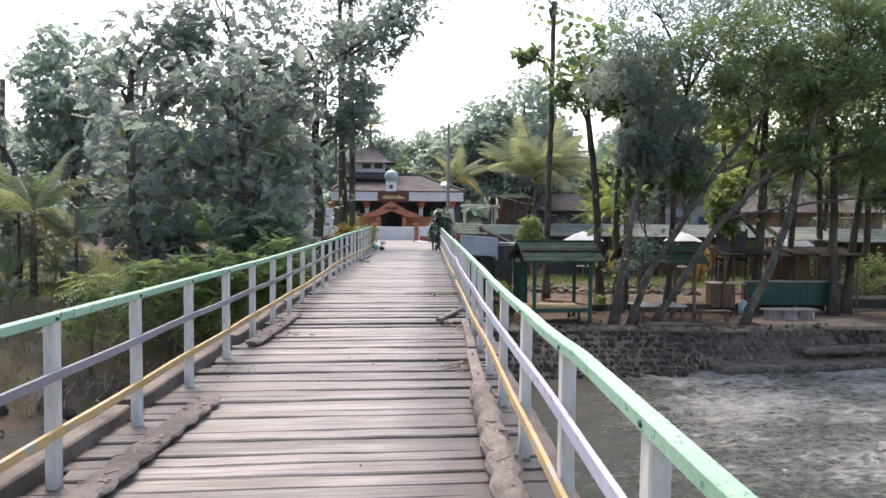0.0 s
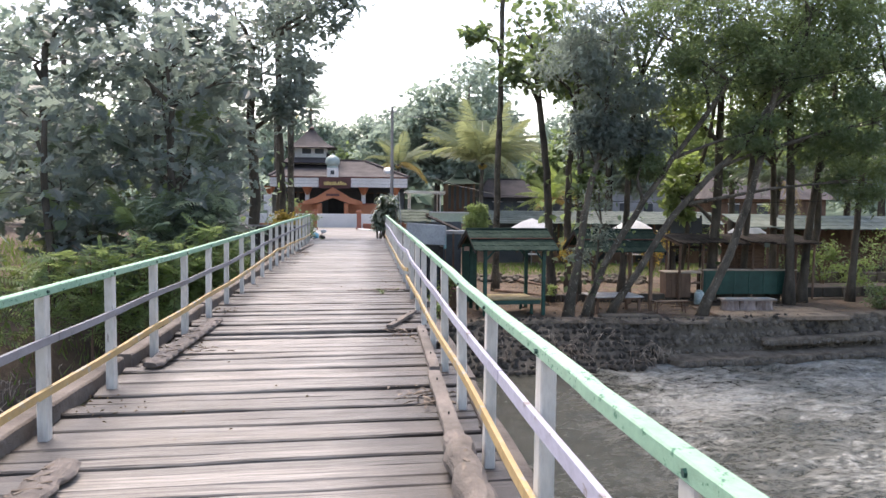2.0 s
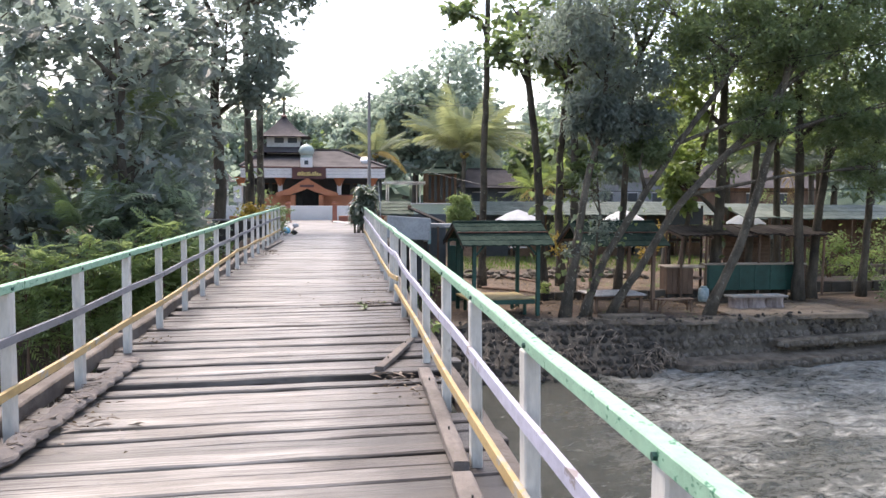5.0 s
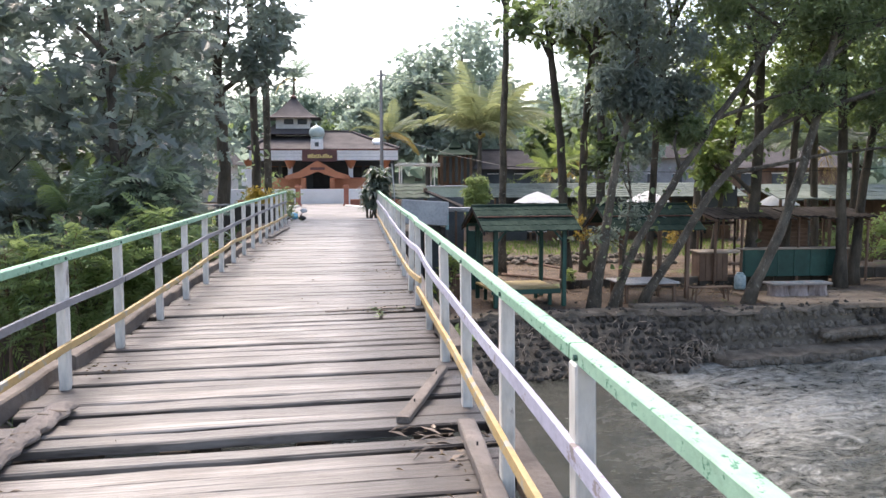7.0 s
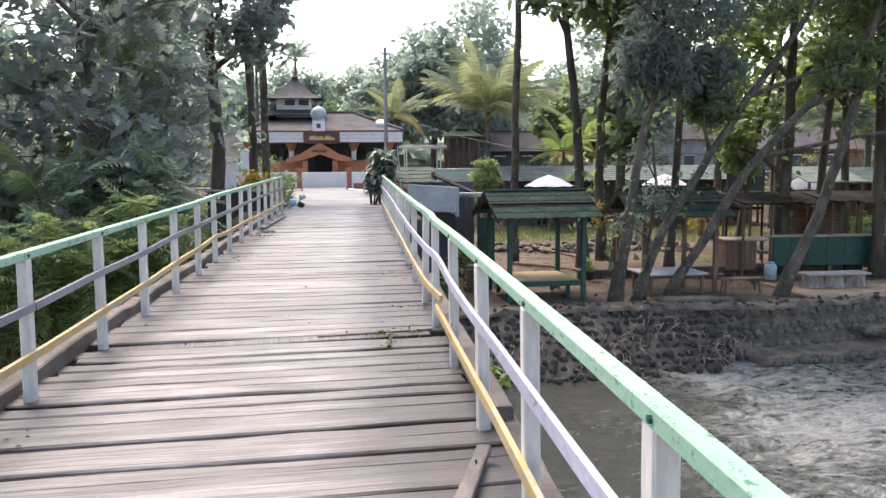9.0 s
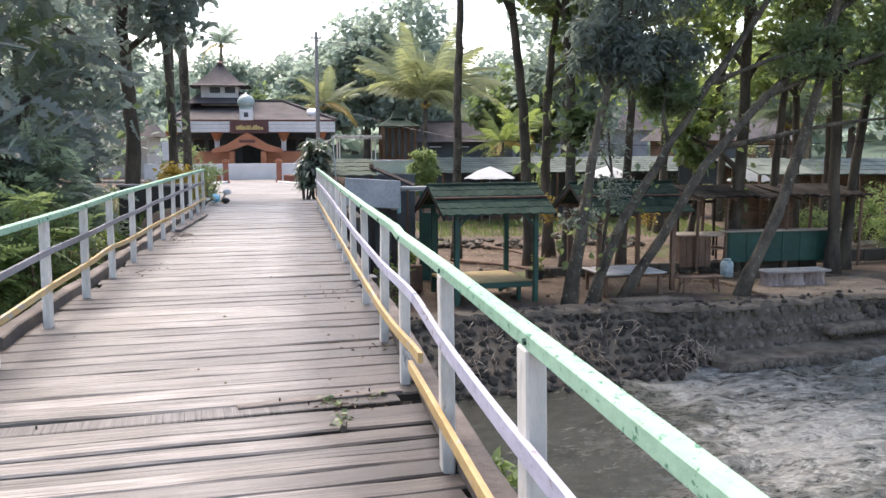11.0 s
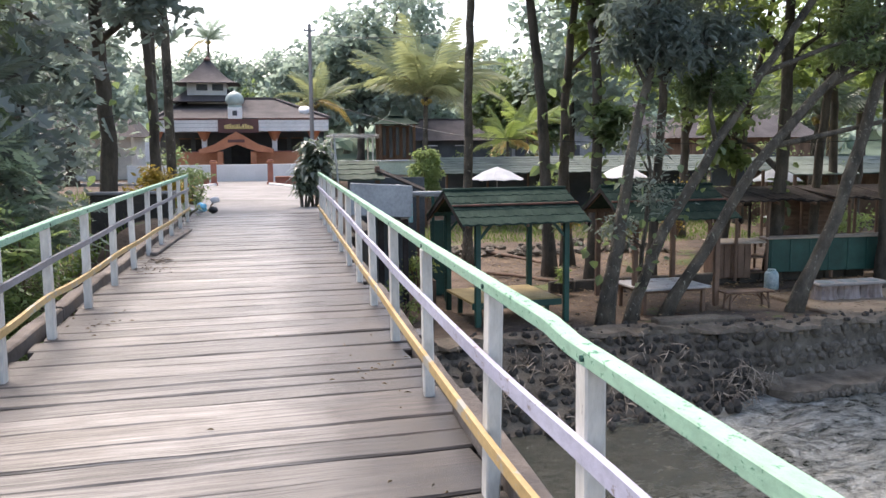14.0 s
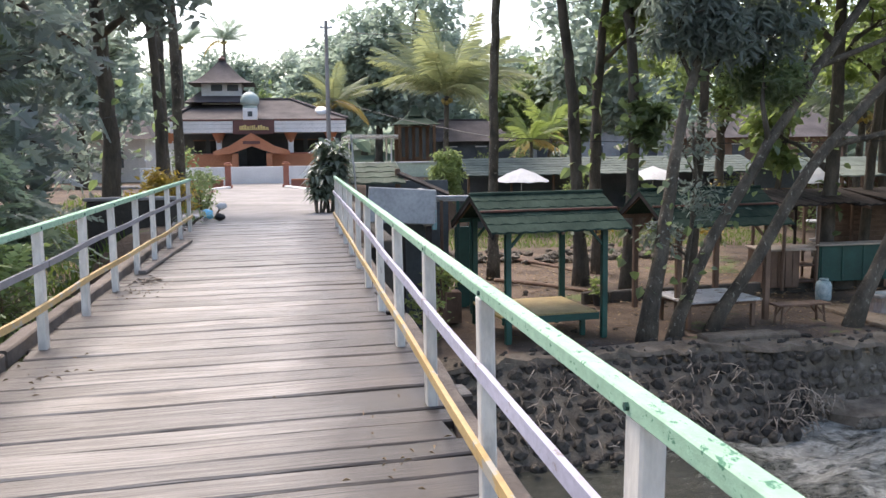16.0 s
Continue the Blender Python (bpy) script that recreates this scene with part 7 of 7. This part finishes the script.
# woods: large trees around the mosque and the hill behind
def far_tree(at, h, r, leaf, seed, label):
    x, y, z = at
    return tree("far_tree", [(x, y, z), (x + 0.2, y, z + h * 0.4), (x, y, z + h * 0.75)], 0.35, 0.15,
                [(x, y, z + h - r * 0.6, r, r, r * 0.7), (x - r * 0.8, y, z + h * 0.62, r * 0.7, r * 0.7, r * 0.55), (x + r * 0.8, y, z + h * 0.6, r * 0.7, r * 0.7, r * 0.55), (x, y - r * 0.5, z + h * 0.42, r * 0.8, r * 0.6, r * 0.5)],
                1000, 0.55, 0.65, DARKBARK, leaf, seed, label, group="far trees", sub=30, tight=0.3)


far_tree((9.8, 83, -0.6), 14.5, 3.4, FARLEAF, 604, "broad tree behind the garden, haze tinted into its leaves")
far_tree((4.0, 90, -0.6), 10.5, 2.8, FARLEAF, 605, "broad tree behind the mosque, haze tinted into its leaves")
ft = [far_tree((7.2, 86, -0.5), 12.5, 3.2, FARLEAF, 601, "broad tree behind the mosque, haze tinted into its leaves"), far_tree((11.5, 92, -0.5), 11.5, 3.4, FARLEAF, 602, "broad tree beyond the garden"),
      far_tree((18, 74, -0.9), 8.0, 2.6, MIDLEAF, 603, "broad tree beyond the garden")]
rgf = random.Random(8)
for k in range(34):
    src = ft[k % 3]
    if k < 12:
        x, y = 15 + k * 3.4 + rgf.uniform(-1, 1), rgf.uniform(64, 100)
    elif k < 22:
        x, y = -12 - (k - 12) * 3.2 + rgf.uniform(-1, 1), rgf.uniform(50, 84)
    else:
        x, y = -14 + (k - 22) * 3.0 + rgf.uniform(-1, 1), rgf.uniform(124, 150)
    if 20 < x < 40 and y < 96:
        y += 34
    copy_thing(src, pose(x, y, float(land(np.array([x]), np.array([y]))[0]), 0, 0, rgf.uniform(0, 360)))
rgh = np.random.RandomState(12)
hx, hy = rgh.uniform(-190, 230, 1500), rgh.uniform(104, 300, 1500)
hz = land(hx, hy)
cr = rgh.uniform(2.0, 4.4, 1500)
allp = []
for x, y, z, r in zip(hx, hy, hz, cr):
    u = rgh.normal(size=(46, 3))
    u /= np.linalg.norm(u, axis=1)[:, None]
    u[:, 2] = np.abs(u[:, 2])
    allp.append(np.array([x, y, z + r * 0.7]) + u * r * np.array([1, 1, 0.85]) * rgh.uniform(0.7, 1.08, (46, 1)))
# the hillside's haze is only in the pale leaf colour
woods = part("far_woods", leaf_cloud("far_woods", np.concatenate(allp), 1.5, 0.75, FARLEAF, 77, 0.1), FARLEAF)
tagged(woods, "green woodland covering the far hillside, haze tinted into its leaves", "woods", kind="stuff")

# ---- river wall, its flood litter, and stones ----
wall = thing("river_wall", (0, 0, 0), label="rough stone river wall with dark mossy boulders", category="wall", kind="structure")
ws = Shape()
wx = np.arange(1.9, 24.1, 0.2)
wv = []
for x in wx:
    b = float(waterline(x))
    k = float(setback(x))
    wv += [(x, b + 0.05, -5.2), (x, b + 0.05, -4.08), (x, b + k, -2.78), (x, b + k + 0.04, -2.66), (x, b + k + 0.53, -2.62), (x, b + k + 0.58, -5.2)]
wf = [(i * 6 + j, i * 6 + (j + 1) % 6, i * 6 + 6 + (j + 1) % 6, i * 6 + 6 + j) for i in range(len(wx) - 1) for j in range(6)]
wf = [tuple(reversed(q)) for q in wf] + [tuple(range(6)), tuple(reversed(range(len(wv) - 6, len(wv))))]
part("wall_core", ws.add(wv, wf), WETMUD, wall)
cs = Shape()
cv = []
for x in wx:
    b = float(waterline(x)) + float(setback(x)) - 0.32
    q = 0.09 * math.sin(x * 3.1) + 0.07 * math.sin(x * 7.7) + 0.05 * math.sin(x * 13.3)
    cv += [(x, b + 0.24 + q, -2.72), (x, b + 0.28 + q, -2.62 + q * 0.4), (x, b + 0.8, -2.585), (x, b + 0.84, -2.72)]
cf = [(i * 4 + 1, i * 4, i * 4 + 4, i * 4 + 5) for i in range(len(wx) - 1)] + [(i * 4 + 2, i * 4 + 1, i * 4 + 5, i * 4 + 6) for i in range(len(wx) - 1)] + [(i * 4 + 3, i * 4 + 2, i * 4 + 6, i * 4 + 7) for i in range(len(wx) - 1)]
part("coping", cs.add(cv, cf), MUD, wall, "muddy worn coping")
led = Shape()
lv, lx = [], np.arange(10.6, 20.1, 0.35)
for x in lx:
    b = float(waterline(x))
    e = min(1, (x - 10.4) / 0.8)
    q = 0.06 * math.sin(x * 4.3) + 0.05 * math.sin(x * 9.1)
    lv += [(x, b - 0.78 * e - 0.05 + q, -4.6), (x, b - 0.66 * e + q, -3.80 - 0.12 * (1 - e) + q * 0.4), (x, b + 0.3, -3.66), (x, b + 0.3, -4.6)]
lf = [tuple(reversed((i * 4 + j, i * 4 + (j + 1) % 4, i * 4 + 4 + (j + 1) % 4, i * 4 + 4 + j))) for i in range(len(lx) - 1) for j in range(4)]
lf += [(0, 1, 2, 3), tuple(reversed(range(len(lv) - 4, len(lv))))]
part("ledge", led.add(lv, lf), MUD, wall, "muddy ledge at the foot of the wall")
part("upper_ledge", beam((14.2, float(waterline(14.2)) + 0.05, -3.42), (19.2, float(waterline(19.2)) + 0.05, -3.36), 0.55, 0.3, 0.09), MUD, wall, "stepped stone footing")


def debris(name, spots, label, seed):
    """Tangled dry roots and flotsam caught on the wall."""
    rg = random.Random(seed)
    s = Shape()
    for x, y, z, n, sp in spots:
        for _ in range(n):
            p = Vector((rg.gauss(x, sp), rg.gauss(y, 0.1), rg.gauss(z, sp * 0.45)))
            d = Vector((rg.gauss(0, 0.45), rg.uniform(-0.4, 0.0), rg.uniform(-1.0, 0.1))).normalized() * rg.uniform(0.10, 0.38)
            s.tube([p, p + d * 0.5 + Vector((0, -0.04, 0.03)), p + d], [0.010, 0.014, 0.004], 5)
    return tagged(part(name, s, DRY), label, "flotsam", kind="stuff")


debris("flood_litter", [(x, wall_y(x, z) - 0.22, z, n, sp) for x, z, n, sp in ((10.2, -3.5, 70, 0.3), (9.5, -3.75, 60, 0.35), (7.2, -3.5, 70, 0.5), (6.0, -3.2, 60, 0.55), (8.4, -3.1, 50, 0.5), (4.6, -3.5, 50, 0.5), (6.6, -3.8, 40, 0.4), (5.2, -2.9, 30, 0.5))], "dry roots and flotsam caught on the river wall", 7)
debris("bank_brush", [(-9 + 0.9 * k, 22.2 + 0.55 * k, -3.2, 34, 0.5) for k in range(7)], "dry brush tangled on the left bank", 9)


def stone_mesh(seed, mat):
    rg = random.Random(seed)
    bm = bmesh.new()
    bmesh.ops.create_icosphere(bm, subdivisions=1, radius=0.5)
    for v in bm.verts:
        v.co *= rg.uniform(0.82, 1.12)
        v.co.y *= 0.75
    me = bpy.data.meshes.new("stone")
    bm.to_mesh(me)
    bm.free()
    me.materials.append(mat)
    return me


STONES = [stone_mesh(k, STONE) for k in range(8)]
WALLSTONES = [stone_mesh(k + 20, WALLSTONE) for k in range(8)]
rgw = random.Random(30)
count = 0
for row in range(8):
    z = -2.84 - row * 0.17
    x = 2.2 + 0.13 * (row % 2)
    while x < 20.0:
        size = rgw.uniform(0.17, 0.38) if x < 11 else rgw.uniform(0.24, 0.38)
        b = wall_y(x, z) - 0.02
        if x < 10.4 or (row in (0, 2, 3, 5, 7) and z > -3.72):
            m = pose(x, b + (rgw.uniform(-0.05, 0.08) if x < 10.6 else 0.03), z + rgw.uniform(-0.03, 0.03), rgw.uniform(-15, 15), rgw.uniform(0, 360), rgw.uniform(-15, 15)) @ Matrix.Diagonal((size, size * 0.8, size * 0.82, 1))
            part("stone", rgw.choice(STONES if x < 10.6 else WALLSTONES), STONE, wall, m=m)
            count += 1
        x += size * 0.93
for k in range(90):
    x = rgw.uniform(2.4, 16)
    s = rgw.uniform(0.06, 0.24)
    part("lip_stone", rgw.choice(STONES), STONE if k % 3 else MUD, wall, m=pose(x, float(waterline(x)) + float(setback(x)) - 0.32 + rgw.uniform(0.22, 0.95), -2.60, rgw.uniform(0, 360), rgw.uniform(0, 360), 0) @ Matrix.Diagonal((s, s, s * 0.6, 1)))
for k in range(46):
    x = 16.1 + rgw.gauss(0, 0.45)
    z = rgw.uniform(-3.9, -2.75)
    s = rgw.uniform(0.12, 0.36)
    part("spilled_stone", rgw.choice(STONES), CONCRETE if k % 3 else MUD, wall, m=pose(x, float(waterline(x)) + 0.12 + 0.25 * (z + 3.4), z, rgw.uniform(0, 360), rgw.uniform(0, 360), 0) @ Matrix.Diagonal((s, s, s * 0.7, 1)))
for k in range(64):
    x = 10.8 + 0.145 * k
    s = rgw.uniform(0.16, 0.30)
    part("footing_stone", rgw.choice(WALLSTONES), WALLSTONE, wall, m=pose(x, float(waterline(x)) - 0.70 + rgw.uniform(-0.04, 0.04), -3.93 + rgw.uniform(-0.05, 0.06), rgw.uniform(-15, 15), rgw.uniform(0, 360), rgw.uniform(-15, 15)) @ Matrix.Diagonal((s, s * 0.7, s * 0.8, 1)))
for k in range(26):
    x = 14.2 + 0.19 * k
    s = rgw.uniform(0.16, 0.26)
    part("footing_stone", rgw.choice(WALLSTONES), WALLSTONE, wall, m=pose(x, float(waterline(x)) - 0.22 + rgw.uniform(-0.03, 0.03), -3.42 + rgw.uniform(-0.05, 0.05), 0, rgw.uniform(0, 360), 0) @ Matrix.Diagonal((s, s * 0.7, s * 0.8, 1)))
rubble = thing("bank_rubble", (0, 0, 0), label="loose dark boulders at the water's edge", category="rocks", kind="structure")
for k in range(90):
    x = rgw.uniform(-14, 1.5) if k < 64 else rgw.uniform(2.3, 9.5)
    b = float(waterline(x))
    y = b + (rgw.uniform(-0.6, 2.2) if k < 64 else rgw.uniform(-0.45, 0.0))
    z = float(land(np.array([x]), np.array([y]))[0]) if k < 64 else -4.0
    sz = rgw.uniform(0.3, 0.75) if k < 64 else rgw.uniform(0.18, 0.40)
    part("boulder", rgw.choice(STONES), STONE, rubble, m=pose(x, y, max(z, -4.15) + 0.05, rgw.uniform(0, 360), rgw.uniform(0, 360), rgw.uniform(0, 360)) @ Matrix.Diagonal((sz, sz, sz * 0.7, 1)))

# ---- deck planks, the last pieces ----
def plank_shape(width, seed, ragged):
    """A deck plank along x, worn at its edges and ends."""
    r = random.Random(seed)
    n = 9
    hl = 1.36
    v = []
    for i in range(n):
        u = i / (n - 1)
        x = -hl + 2 * hl * u + (r.uniform(-0.03, 0.05) if i in (0, n - 1) else 0)
        e0, e1 = r.uniform(-1, 1) * ragged, r.uniform(-1, 1) * ragged
        zt = r.uniform(-0.004, 0.004)
        y0, y1 = -width / 2 + e0, width / 2 + e1
        v += [(x, y0, -0.05), (x, y1, -0.05), (x, y1, zt - 0.010), (x, y1 - 0.010, zt), (x, y0 + 0.010, zt), (x, y0, zt - 0.010)]
    f = [(i * 6 + j, i * 6 + 6 + j, i * 6 + 6 + (j + 1) % 6, i * 6 + (j + 1) % 6) for i in range(n - 1) for j in range(6)]
    f += [tuple(range(6)), tuple(reversed(range(n * 6 - 6, n * 6)))]
    return Shape().add(v, f)


PLANK_KINDS = {}
for w in (0.14, 0.17, 0.20, 0.24, 0.29):
    for s in range(4):
        PLANK_KINDS.setdefault(w, []).append(plank_shape(w, int(w * 1000) + s, 0.007 if w < 0.2 else 0.004).mesh("plank", PLANK))
rngp = random.Random(21)
y = -8.5
while y < DECK_END - 0.05:
    rough_part = y < 14.75
    w = rngp.choice((0.14, 0.17, 0.17, 0.20) if rough_part else (0.20, 0.24, 0.24, 0.29))
    gap = rngp.choice((0.005, 0.010, 0.018, 0.036)) if rough_part else rngp.choice((0.006, 0.011, 0.020))
    if abs(y + w / 2 - 14.62) < 0.085:
        y += w
        continue
    sunk = abs(y + w / 2 - 10.55) < 0.085
    me = rngp.choice(PLANK_KINDS[w])
    tilt = rngp.uniform(-0.35, 0.35) if rough_part else rngp.uniform(-0.15, 0.15)
    z = rngp.uniform(-0.014, 0.008) if rough_part else rngp.uniform(-0.005, 0.004)
    if sunk:
        z = -0.055
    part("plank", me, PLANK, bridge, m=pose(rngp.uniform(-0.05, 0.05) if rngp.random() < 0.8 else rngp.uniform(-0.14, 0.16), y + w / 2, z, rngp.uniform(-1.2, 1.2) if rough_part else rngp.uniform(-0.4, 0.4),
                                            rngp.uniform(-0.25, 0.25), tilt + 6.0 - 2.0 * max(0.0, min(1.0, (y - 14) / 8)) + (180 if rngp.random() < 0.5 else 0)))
    y += w + gap
